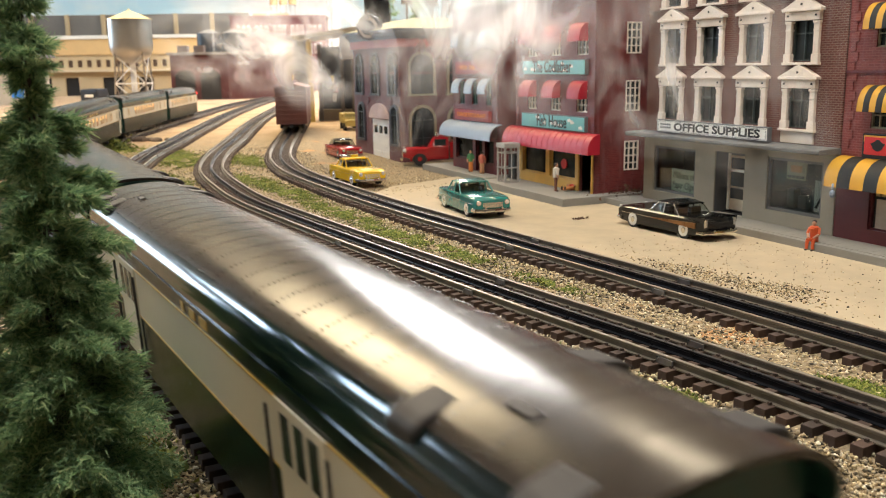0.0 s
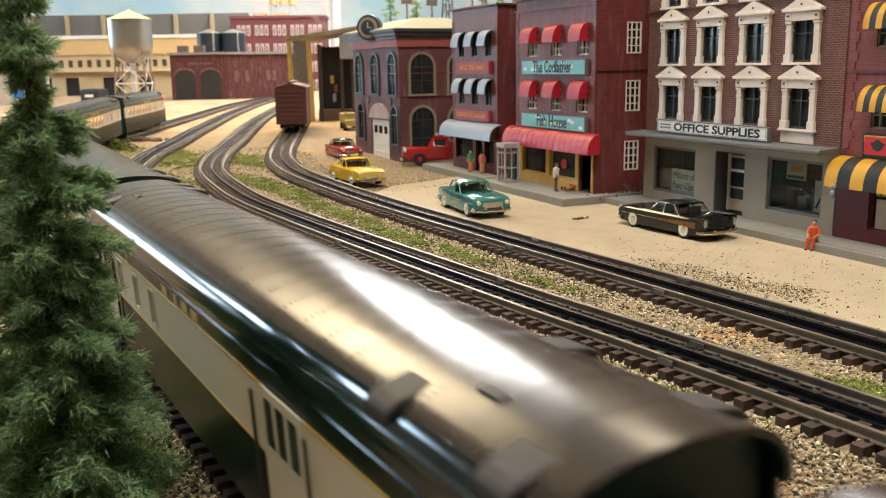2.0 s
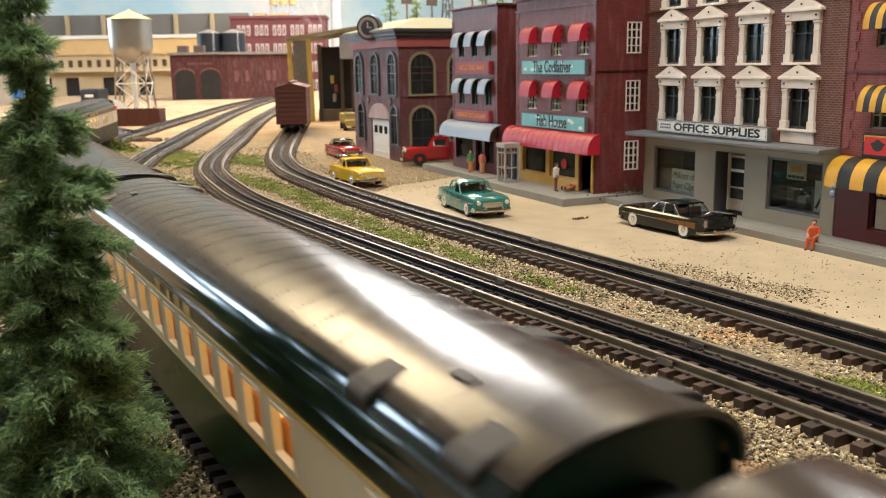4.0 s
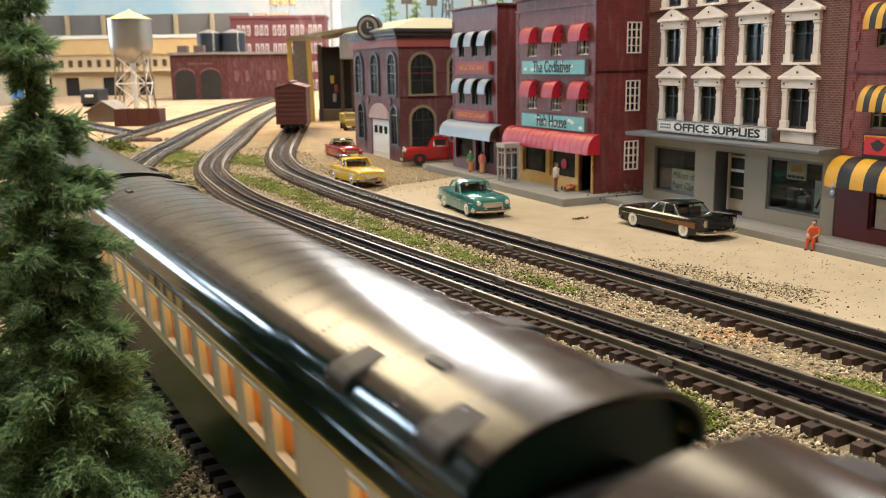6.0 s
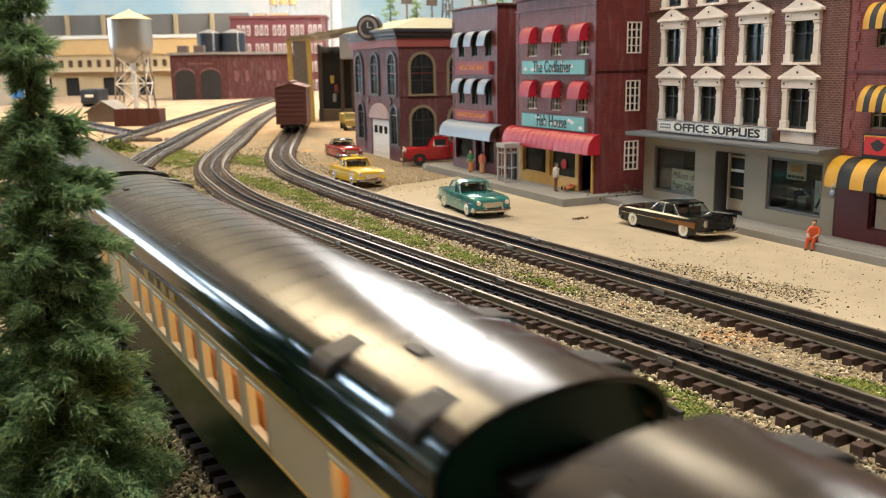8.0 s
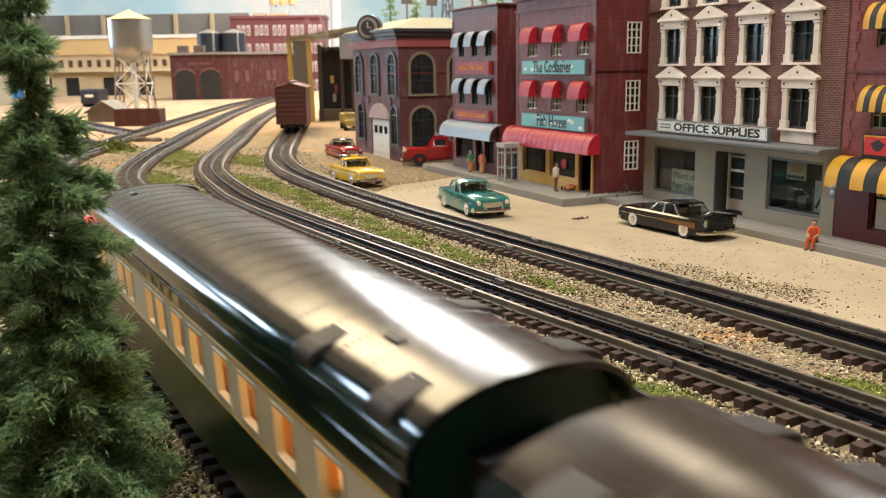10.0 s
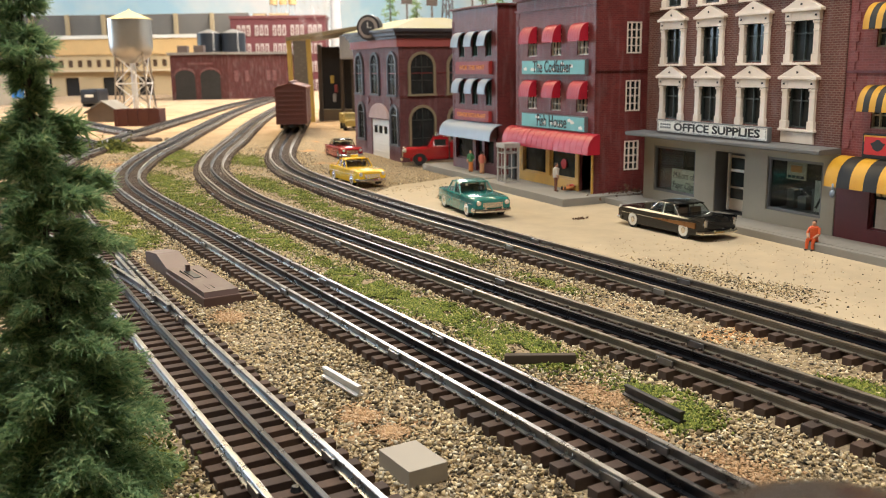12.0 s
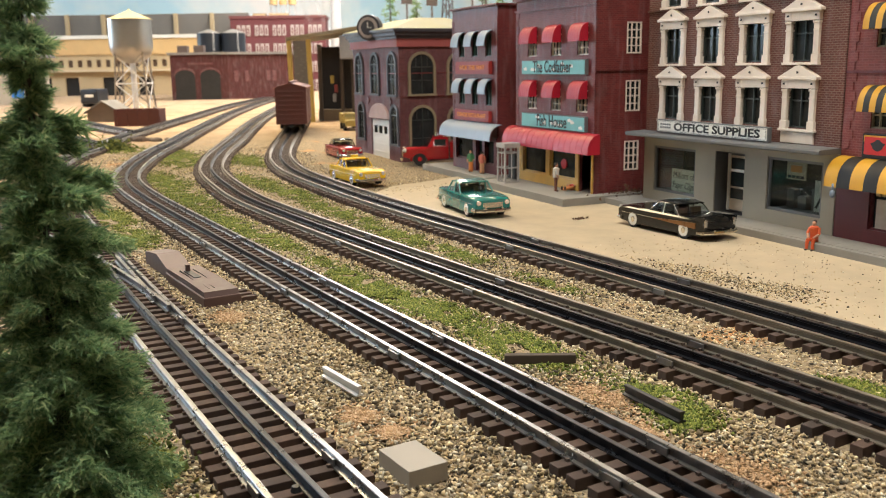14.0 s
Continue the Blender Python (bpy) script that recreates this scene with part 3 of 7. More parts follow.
def office_building():
    root = thing("office_building", pose(0.700, 0.785, 0.0, 0, 0, -95.5), "brown brick office supplies building with cream pedimented windows", "building")
    cols = [0.060, 0.118, 0.179, 0.238]
    rows = [(0.089, 0.1255), (0.1475, 0.184), (0.206, 0.2425)]
    hw = 0.0130
    S0, S1, D = 0.016, 0.2855, 0.13
    holes = [(c - hw, c + hw, a, b) for c in cols for a, b in rows]
    shell(root, S0, S1, D, 0.0735, 0.290, holes, M_BRICK_OFFICE)
    base = [(0.034, 0.103, 0.0095, 0.0590), (0.133, 0.175, -0.0010, 0.0605), (0.205, 0.271, 0.0115, 0.0610)]
    bm = bmesh.new()
    wall_grid(bm, S0, S1, -0.003, 0.0735, -0.0015, 0.004, base)
    part("shopfront", bm, M_GREY_FRONT, root, "grey painted stone shopfront")
    bm = bmesh.new()
    for e in (S0 + 0.002, S1 - 0.002):
        box(bm, e - 0.002, e + 0.002, 0.004, D, -0.003, 0.0735)
    box(bm, S0 + 0.005, S1 - 0.005, D - 0.004, D, -0.003, 0.0735)
    part("lower_wall", bm, M_BRICK_OFFICE, root)
    # floor, back and ceiling near-black: the shop's shade is in their colour
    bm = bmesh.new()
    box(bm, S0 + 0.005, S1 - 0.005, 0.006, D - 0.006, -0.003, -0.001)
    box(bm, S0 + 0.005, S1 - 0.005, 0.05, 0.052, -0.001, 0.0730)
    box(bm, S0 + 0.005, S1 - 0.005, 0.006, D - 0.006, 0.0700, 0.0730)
    part("shop_interior", bm, M_SHADE_BLACK, root)
    for c in cols:
        for a, b in rows:
            sash(root, c - hw, c + hw, a, b, 0.0020, M_DKGREEN_FRAME, 2, (0.66,), fw=0.0014)
            bm = bmesh.new()
            for sx in (-1, 1):
                x = c + sx * (hw + 0.0030)
                box(bm, x - 0.0030, x + 0.0030, -0.0026, 0.0015, a + 0.0065, b - 0.004, 0.0004)
                box(bm, x - 0.0040, x + 0.0040, -0.0032, 0.0015, a - 0.001, a + 0.0065, 0.0006)
                box(bm, x - 0.0038, x + 0.0038, -0.0034, 0.0015, b - 0.0040, b - 0.0020, 0.0004)
                box(bm, x - 0.0034, x + 0.0034, -0.0032, 0.0015, b - 0.0105, b - 0.0092, 0.0003)
                box(bm, x - 0.0036, x + 0.0036, -0.0040, 0.0015, b - 0.0005, b + 0.0055, 0.0005)
            box(bm, c - hw - 0.0070, c + hw + 0.0070, -0.0036, 0.0015, b - 0.0015, b + 0.0062, 0.0004)
            box(bm, c - hw - 0.0095, c + hw + 0.0095, -0.0058, 0.0015, b + 0.0062, b + 0.0090, 0.0005)
            box(bm, c - hw - 0.0080, c + hw + 0.0080, -0.0040, 0.0015, a - 0.0030, a - 0.0008, 0.0003)
            pts = [(c - hw - 0.0095, b + 0.0086), (c - 0.004, b + 0.0176), (c, b + 0.0188), (c + 0.004, b + 0.0176), (c + hw + 0.0095, b + 0.0086)]
            prism(bm, [(p, q) for p, q in pts], -0.0050, 0.0015, "y")
            sur = part("window_surround", bm, M_CREAM, root, "cream moulded surround with pediment")
            bm = bmesh.new()
            tube(bm, (c, -0.0056, b + 0.0125), (c, -0.0048, b + 0.0125), 0.0010, n=10)
            for sx in (-1, 1):
                tube(bm, (c + sx * (hw + 0.003), -0.0046, b + 0.0026), (c + sx * (hw + 0.003), -0.0038, b + 0.0026), 0.0010, n=10)
            part("rosette", bm, M_INK, sur)
        bm = bmesh.new()
        box(bm, c - hw - 0.006, c + hw + 0.006, -0.0020, 0.0015, 0.0755, 0.0855, 0.0005)
        part("sill_panel", bm, M_CREAM, root)
    bm = bmesh.new()
    box(bm, S0, S1, -0.0024, 0.0, 0.2020, 0.2036)
    part("string_course", bm, M_BRICK_OFFICE, root)
    bm = bmesh.new()
    prism(bm, [(0.0, 0.0698), (-0.0245, 0.0698), (-0.0255, 0.0708), (-0.0255, 0.0730), (-0.0240, 0.0740), (0.0, 0.0748)], S0 - 0.004, S1 + 0.002, "x")
    part("ledge", bm, M_LEDGE, root, "projecting grey shopfront ledge")
    bm = bmesh.new()
    box(bm, 0.0535, 0.2165, -0.0140, -0.0095, 0.0752, 0.0890, 0.0004)
    sg = part("sign_board", bm, M_LEDGE, root, "office supplies sign with black letters on white")
    bm = bmesh.new()
    box(bm, 0.0550, 0.2150, -0.0144, -0.0139, 0.0764, 0.0878)
    part("sign_face", bm, M_WHITE_SIGN, sg)
    bm = bmesh.new()
    for a, b, c, d in ((0.0562, 0.2138, 0.0770, 0.0773), (0.0562, 0.2138, 0.0869, 0.0872), (0.0562, 0.0565, 0.0770, 0.0872), (0.2135, 0.2138, 0.0770, 0.0872)):
        box(bm, a, b, -0.0146, -0.0143, c, d)
    part("sign_border", bm, M_INK, sg)
    writing("OFFICE SUPPLIES", 0.0108, M_INK, sg, at_front(0.1445, 0.01445, 0.0820), wide=0.124, depth=0.00025, bold=0.00032)
    bm = bmesh.new()
    for z in (0.0832, 0.0800):
        for k in range(5):
            box(bm, 0.0600 + k * 0.0036, 0.0627 + k * 0.0036, -0.0146, -0.0143, z, z + 0.0020)
    part("small_lettering", bm, M_LEDGE, sg)
    # shop windows and door
    for i, (a, b, c, d) in enumerate((base[0], base[2])):
        w = sash(root, a, b, c, d, 0.0005, M_LEDGE, 1, (), fw=0.0026, label="grey framed display window", glass=M_SHOP_GLASS)
        bm = bmesh.new()
        box(bm, a + 0.003, b - 0.003, 0.004, 0.030, c, c + 0.002)
        part("display_floor", bm, M_LEDGE, w)
    bm = bmesh.new()
    box(bm, 0.060, 0.1005, 0.0030, 0.0036, 0.0120, 0.0360)
    pos = part("poster", bm, plain("pale_green_poster", (0.46, 0.52, 0.45), 0.6, 0, 0.05), root, "pale poster with dark writing")
    writing("Millions of", 0.0105, M_DKGREEN_FRAME, pos, at_front(0.0800, -0.0027, 0.0290), wide=0.034, depth=0.0001)
    writing("Paper Clips", 0.0105, M_DKGREEN_FRAME, pos, at_front(0.0800, -0.0027, 0.0185), wide=0.034, depth=0.0001)
    bm = bmesh.new()
    box(bm, 0.2250, 0.2480, 0.0030, 0.0036, 0.0420, 0.0600)
    pos = part("poster", bm, plain("beige_poster", (0.42, 0.36, 0.25), 0.6, 0, 0.1), root)
    bm = bmesh.new()
    box(bm, 0.230, 0.243, 0.0026, 0.0031, 0.0490, 0.0550)
    part("picture", bm, plain("orange_print", (0.55, 0.24, 0.06), 0.6), pos)
    bm = bmesh.new()
    for k in range(4):
        box(bm, 0.227 + k * 0.005, 0.2305 + k * 0.005, 0.0026, 0.0031, 0.0435, 0.0460)
    part("small_lettering", bm, M_INK, pos)
    bm = bmesh.new()
    box(bm, 0.2590, 0.2680, 0.0030, 0.0036, 0.0160, 0.0440)
    pos = part("poster", bm, plain("white_poster", (0.55, 0.55, 0.52), 0.6, 0, 0.05), root)
    bm = bmesh.new()
    prism(bm, [(0.2605, 0.020), (0.2625, 0.019), (0.2675, 0.029), (0.2660, 0.030)], 0.0026, 0.0031, "y")
    part("pen_picture", bm, M_INK, pos)
    for sx, w_, hh in ((0.222, 0.009, 0.018), (0.236, 0.010, 0.013), (0.250, 0.006, 0.021)):
        bm = bmesh.new()
        box(bm, sx - w_ / 2, sx + w_ / 2, 0.012, 0.020, 0.0136, 0.0136 + hh, 0.001)
        part("display_item", bm, plain("display_stock", (0.12, 0.12, 0.12), 0.5), root)
    bm = bmesh.new()
    box(bm, 0.133, 0.175, 0.016, 0.018, -0.001, 0.0605)
    box(bm, 0.1315, 0.1332, 0.0, 0.018, -0.001, 0.0605)
    box(bm, 0.1748, 0.1765, 0.0, 0.018, -0.001, 0.0605)
    part("doorway_recess", bm, M_LEDGE, root)
    bm = bmesh.new()
    box(bm, 0.1390, 0.1720, 0.0125, 0.0150, 0.0015, 0.0560)
    dr = part("door", bm, plain("beige_door", (0.62, 0.50, 0.36), 0.6), root, "beige half-glazed shop door")
    for a, b, c, d in ((0.1420, 0.1690, 0.0430, 0.0540), (0.1420, 0.1640, 0.0130, 0.0235), (0.1420, 0.1640, 0.0255, 0.0400)):
        bm = bmesh.new()
        box(bm, a, b, 0.0119, 0.0126, c, d)
        part("pane", bm, M_GLASS, dr)
    bm = bmesh.new()
    box(bm, 0.1385, 0.1405, 0.0105, 0.0125, 0.001, 0.058)
    box(bm, 0.1705, 0.1725, 0.0105, 0.0125, 0.001, 0.058)
    box(bm, 0.1405, 0.1705, 0.0105, 0.0125, 0.0405, 0.0425)
    box(bm, 0.1655, 0.1665, 0.0105, 0.0125, 0.012, 0.0405)
    part("door_frame", bm, M_WHITE_SIGN, dr)
    return root


M_SHOP_GLASS = None


def clear_glass(name):
    m, nt, b = nodes_of(name)
    t = nt.nodes.new("ShaderNodeBsdfTransparent")
    g = nt.nodes.new("ShaderNodeBsdfGlossy")
    g.inputs["Roughness"].default_value = 0.05
    mx = nt.nodes.new("ShaderNodeMixShader")
    mx.inputs[0].default_value = 0.07
    t.inputs[0].default_value = (0.80, 0.84, 0.82, 1)
    nt.links.new(t.outputs[0], mx.inputs[1])
    nt.links.new(g.outputs[0], mx.inputs[2])
    nt.links.new(mx.outputs[0], nt.nodes["Material Output"].inputs[0])
    return m


M_SHOP_GLASS = clear_glass("shop_glass")


def sign(root, a, b, z0, z1, mat, text, ink, edge, off=0.0045, size=0.011, wide=None, clouds=False):
    bm = bmesh.new()
    box(bm, a, b, -off, 0.0, z0, z1, 0.0003)
    sg = part("sign_board", bm, edge, root, "shop sign reading " + text)
    bm = bmesh.new()
    box(bm, a + 0.0012, b - 0.0012, -off - 0.0004, -off + 0.0001, z0 + 0.0012, z1 - 0.0012)
    part("sign_face", bm, mat, sg)
    if clouds:
        bm = bmesh.new()
        rnd = random.Random(len(text))
        for k in range(9):
            x, z = rnd.uniform(a + 0.008, b - 0.008), rnd.uniform(z0 + 0.004, z1 - 0.004)
            for j in (-1, 0, 1):
                tube(bm, (x + j * 0.0026, -off - 0.00055, z + (0.0005 if j == 0 else 0)), (x + j * 0.0026, -off - 0.0003, z + (0.0005 if j == 0 else 0)), 0.0016 + (0.0007 if j == 0 else 0), n=10)
        tagged(part("painted_cloud", bm, M_WHITE_SIGN, sg), kind="stuff")
    writing(text, size, ink, sg, at_front((a + b) / 2, off + 0.0006, (z0 + z1) / 2), wide=wide, depth=0.0002, bold=0.00022)
    return sg


def fish_house():
    root = thing("fish_restaurant", pose(0.673, 0.985, 0.0, 0, 0, -95.0), "plum red brick fish restaurant with red awnings and teal signs", "building")
    S0, S1, D = -0.004, 0.177, 0.095
    cols = [0.0365, 0.0925, 0.1500]
    rows = [(0.0930, 0.1260), (0.1580, 0.1910)]
    holes = [(c - 0.0115, c + 0.0115, a, b) for c in cols for a, b in rows] + [(0.016, 0.074, 0.013, 0.046), (0.083, 0.141, 0.013, 0.047), (0.147, 0.174, 0.0, 0.049)]
    sides = [(0.041, 0.061, 0.026, 0.060), (0.041, 0.061, 0.094, 0.129), (0.041, 0.061, 0.159, 0.194)]
    shell(root, S0, S1, D, -0.006, 0.226, holes, M_BRICK_FISH, sides)
    quoins(root, [(S0, 0.007), (S1, -0.007)], 0.052, 0.215, M_BRICK_FISH)
    bm = bmesh.new()
    box(bm, S0 - 0.003, S1 + 0.003, -0.005, D, 0.2262, 0.2300, 0.0005)
    box(bm, S0 - 0.0015, S1 + 0.0015, -0.0025, 0.002, 0.2130, 0.2150)
    box(bm, S1 - 0.001, S1 + 0.0015, 0.0, D, 0.1400, 0.1415)
    part("cornice", bm, M_BRICK_WOK, root)
    for c in cols:
        for a, b in rows:
            sash(root, c - 0.0115, c + 0.0115, a, b, 0.0018, M_CREAM, 3, (0.25, 0.5, 0.75), fw=0.0014, label="cream small-paned window")
            awning(root, c - 0.0145, c + 0.0105, b - 0.0175, b + 0.0030, 0.0120, M_RED_AWN, ribs=5, label="small shiny red window awning")
    for a, b, c, d in sides:
        sash(root, a, b, c, d, 0.0, M_CREAM, 3, (0.25, 0.5, 0.75), flip=True, x_at=S1 + 0.0002, fw=0.0014, label="cream small-paned side window")
    sign(root, 0.0175, 0.1625, 0.1355, 0.1535, M_TEAL_SIGN, "The Codfather", M_INK, M_LEDGE, size=0.0200, wide=0.088, clouds=True)
    sign(root, 0.0175, 0.1635, 0.0705, 0.0885, M_TEAL_SIGN, "Fish House", M_INK, M_LEDGE, size=0.0200, wide=0.068, clouds=True)
    awning(root, -0.014, 0.188, 0.0470, 0.0700, 0.0165, M_RED_AWN, ribs=16, label="long shiny red shop awning")
    bm = bmesh.new()
    wall_grid(bm, S0 + 0.006, S1 - 0.001, -0.002, 0.0500, -0.0022, 0.0, holes[-3:])
    part("shopfront", bm, M_OCHRE, root, "ochre painted shopfront")
    for a, b, c, d in holes[-3:-1]:
        sash(root, a, b, c, d, 0.001, M_OCHRE, 1, (), fw=0.0018, glass=M_GLASS)
    bm = bmesh.new()
    for k, mt in ((0.0060, M_LEDGE), (0.0042, M_SIGN_RED)):
        tube(bm, (0.112, 0.0003 - k * 0.02, 0.030), (0.112, 0.0018, 0.030), k, n=16)
    part("window_emblem", bm, M_SIGN_RED, root, "round red window emblem")
    bm = bmesh.new()
    box(bm, 0.149, 0.172, 0.014, 0.016, 0.0, 0.047)
    part("door", bm, plain("green_door", (0.03, 0.09, 0.05), 0.5), root, "dark green recessed door")
    return root


def wok_house():
    root = thing("chinese_restaurant", pose(0.690, 1.200, 0.0, 0, 0, -95.0), "dark red brick restaurant with grey-blue awnings", "building")
    S0, S1, D = 0.022, 0.163, 0.15
    cols = [0.0520, 0.0940, 0.1360]
    rows = [(0.0930, 0.1260), (0.1600, 0.1910)]
    holes = [(c - 0.009, c + 0.009, a, b) for c in cols for a, b in rows] + [(0.034, 0.090, 0.014, 0.046), (0.100, 0.120, 0.0, 0.046), (0.128, 0.155, 0.012, 0.046)]
    shell(root, S0, S1, D, -0.006, 0.226, holes, M_BRICK_WOK)
    quoins(root, [(S0, 0.006), (S1, -0.006)], 0.052, 0.215, M_BRICK_WOK)
    bm = bmesh.new()
    box(bm, S0 - 0.003, S1 + 0.003, -0.004, D, 0.2262, 0.2290, 0.0005)
    part("cornice", bm, M_BRICK_WOK, root)
    for c in cols:
        for a, b in rows:
            sash(root, c - 0.009, c + 0.009, a, b, 0.0018, M_DKGREEN_FRAME, 2, (0.5,), fw=0.0014, glass=M_GREEN_BLIND)
            awning(root, c - 0.0125, c + 0.0105, b - 0.0170, b + 0.0040, 0.0125, M_GREY_AWN, ribs=0, label="small grey-blue window awning")
    sign(root, 0.0400, 0.1470, 0.1360, 0.1535, M_RED_SIGN, "WOK THIS WAY", M_ORANGE_INK, M_RED_SIGN, size=0.009, wide=0.080)
    sign(root, 0.0360, 0.1450, 0.0705, 0.0860, M_RED_SIGN, "CHINESE RESTAURANT", M_ORANGE_INK, M_RED_SIGN, size=0.008, wide=0.092)
    awning(root, 0.012, 0.175, 0.0470, 0.0690, 0.0200, M_GREY_AWN, label="long grey-blue shop awning")
    bm = bmesh.new()
    wall_grid(bm, S0 + 0.002, S1 - 0.001, -0.002, 0.0500, -0.0022, 0.0, holes[-3:])
    part("shopfront", bm, M_MAROON, root, "maroon shopfront")
    for a, b, c, d in holes[-3:]:
        sash(root, a, b, c, d, 0.001, M_MAROON, 1, (), fw=0.0018)
    return root


def arch_pts(c, hw, z0, zs, n=10):
    """Outline of an arched opening: centre, half width, sill, spring line."""
    return [(c - hw, z0)] + [(c - hw * math.cos(math.pi * i / n), zs + hw * math.sin(math.pi * i / n)) for i in range(n + 1)] + [(c + hw, z0)]


def arch_window(root, c, hw, z0, zs, y_out, flip_x=None, trim=None, fill=None, label=""):
    """Arched window: raised moulding, dark pane, bars. flip_x: on the side wall at that x."""
    def put(bm):
        if flip_x is not None:
            for v in bm.verts:
                v.co = Vector((flip_x - v.co.y, v.co.x, v.co.z))
    outer, inner = arch_pts(c, hw + 0.0045, z0, zs), arch_pts(c, hw, z0, zs)
    bm = bmesh.new()
    for i in range(len(outer) - 1):
        q = [outer[i], outer[i + 1], inner[i + 1], inner[i]]
        prism(bm, q, -0.0030, 0.001, "y")
    box(bm, c - hw - 0.006, c + hw + 0.006, -0.0040, 0.001, z0 - 0.0035, z0)
    put(bm)
    w = part("arched_window", bm, trim or M_STONE_TRIM, root, label or "arched window with stone moulding")
    bm = bmesh.new()
    prism(bm, inner, -0.0006, 0.0005, "y")
    put(bm)
    part("pane", bm, fill or M_GLASS, w)
    bm = bmesh.new()
    box(bm, c - 0.0006, c + 0.0006, -0.0014, -0.0004, z0, zs + hw * 0.98)
    box(bm, c - hw, c + hw, -0.0016, -0.0004, zs - 0.0010, zs + 0.0006)
    for e in (-1, 1):
        box(bm, c + e * hw * 0.5 - 0.0004, c + e * hw * 0.5 + 0.0004, -0.0013, -0.0004, zs, zs + hw * 0.8)
    box(bm, c - hw, c + hw, -0.0012, -0.0004, (z0 + zs) / 2 - 0.0005, (z0 + zs) / 2 + 0.0005)
    put(bm)
    part("glazing_bar", bm, M_DKGREEN_FRAME, w)


def fire_station():
    root = thing("fire_station", pose(0.700, 1.565, 0.0, 0, 0, -95.0), "purple-red brick fire station with arched windows, clock and white garage door", "building")
    S0, S1, D = 0.0, 0.226, 0.16
    shell(root, S0, S1, D, -0.014, 0.200, [(0.090, 0.174, -0.014, 0.058)], M_BRICK_FIRE)
    for c in (0.034, 0.115, 0.197):
        arch_window(root, c, 0.0165, 0.102, 0.152, 0, trim=M_SLATE)
    for c in (0.040, 0.203):
        arch_window(root, c, 0.014, 0.020, 0.068, 0, trim=M_SLATE)
    for z0, zs in ((0.103, 0.147), (0.0, 0.060)):
        arch_window(root, 0.040, 0.0205, z0, zs, 0, flip_x=S1, trim=M_STONE_TRIM)
        arch_window(root, 0.110, 0.0205, z0, zs, 0, flip_x=S1, trim=M_STONE_TRIM)
    bm = bmesh.new()
    box(bm, 0.090, 0.174, 0.0015, 0.0035, -0.012, 0.058)
    for k in range(1, 5):
        box(bm, 0.091, 0.173, 0.0008, 0.0016, -0.012 + 0.014 * k - 0.0004, -0.012 + 0.014 * k + 0.0004)
    dr = part("garage_door", bm, M_WHITE_SIGN, root, "white panelled garage door")
    for k in range(3):
        bm = bmesh.new()
        box(bm, 0.101 + 0.024 * k, 0.115 + 0.024 * k, 0.0006, 0.0014, 0.034, 0.047)
        part("door_pane", bm, M_GLASS, dr)
    bm = bmesh.new()
    pts = [(0.132 - 0.047 * math.cos(math.pi * i / 12), 0.060 + 0.026 * math.sin(math.pi * i / 12)) for i in range(13)]
    prism(bm, pts, -0.0035, 0.001, "y")
    part("door_tympanum", bm, plain("pink_stone", (0.46, 0.33, 0.31), 0.7), root, "pale pink arched stone over the garage door")
    for c in (0.078, 0.186):
        bm = bmesh.new()
        prism(bm, [(c, 0.083), (c + 0.006, 0.090), (c, 0.097), (c - 0.006, 0.090)], -0.002, 0.001, "y")
        part("diamond_ornament", bm, M_MAROON, root)
    bm = bmesh.new()
    box(bm, S0 - 0.003, S1 + 0.0035, -0.0045, D, 0.1795, 0.1925)
    part("frieze", bm, plain("pink_red_band", (0.33, 0.085, 0.080), 0.6, 0, 0.15), root, "rose red frieze band")
    bm = bmesh.new()
    for z0, z1, o in ((0.1925, 0.1975, 0.006), (0.1975, 0.2035, 0.010), (0.2035, 0.2085, 0.014)):
        box(bm, S0 - o, S1 + o, -o, D + o, z0, z1, 0.0005)
    part("cornice", bm, M_SLATE, root, "dark moulded cornice")
    bm = bmesh.new()
    for z in (0.099, 0.137):
        box(bm, S0 - 0.0012, S1 + 0.0014, -0.0014, D, z - 0.0010, z + 0.0006)
    part("string_course", bm, M_BRICK_WOK, root)
    bm = bmesh.new()
    a = [bm.verts.new(p) for p in ((S0 - 0.014, -0.014, 0.2086), (S1 + 0.014, -0.014, 0.2086), (S1 + 0.014, D + 0.014, 0.2086), (S0 - 0.014, D + 0.014, 0.2086))]
    b = [bm.verts.new(p) for p in ((S0 + 0.055, 0.06, 0.2290), (S1 - 0.055, 0.06, 0.2290), (S1 - 0.055, D - 0.05, 0.2290), (S0 + 0.055, D - 0.05, 0.2290))]
    for i in range(4):
        bm.faces.new((a[i], a[(i + 1) % 4], b[(i + 1) % 4], b[i]))
    bm.faces.new(b)
    bm.faces.new(a[::-1])
    part("hip_roof", bm, M_ROOF_Y, root, "low yellow-green hipped roof")
    bm = bmesh.new()
    tube(bm, (0.113, -0.018, 0.214), (0.113, -0.004, 0.214), 0.0215, n=28)
    ck = part("clock_housing", bm, M_SLATE, root, "round clock gable over the cornice")
    bm = bmesh.new()
    tube(bm, (0.113, -0.0195, 0.214), (0.113, -0.0178, 0.214), 0.0175, n=28)
    part("clock_rim", bm, plain("pale_clock_rim", (0.42, 0.36, 0.33), 0.5), ck)
    bm = bmesh.new()
    tube(bm, (0.113, -0.0202, 0.214), (0.113, -0.0193, 0.214), 0.0125, n=24)
    part("clock_face", bm, M_SLATE, ck)
    bm = bmesh.new()
    box(bm, 0.1123, 0.1137, -0.0208, -0.0200, 0.214, 0.2235)
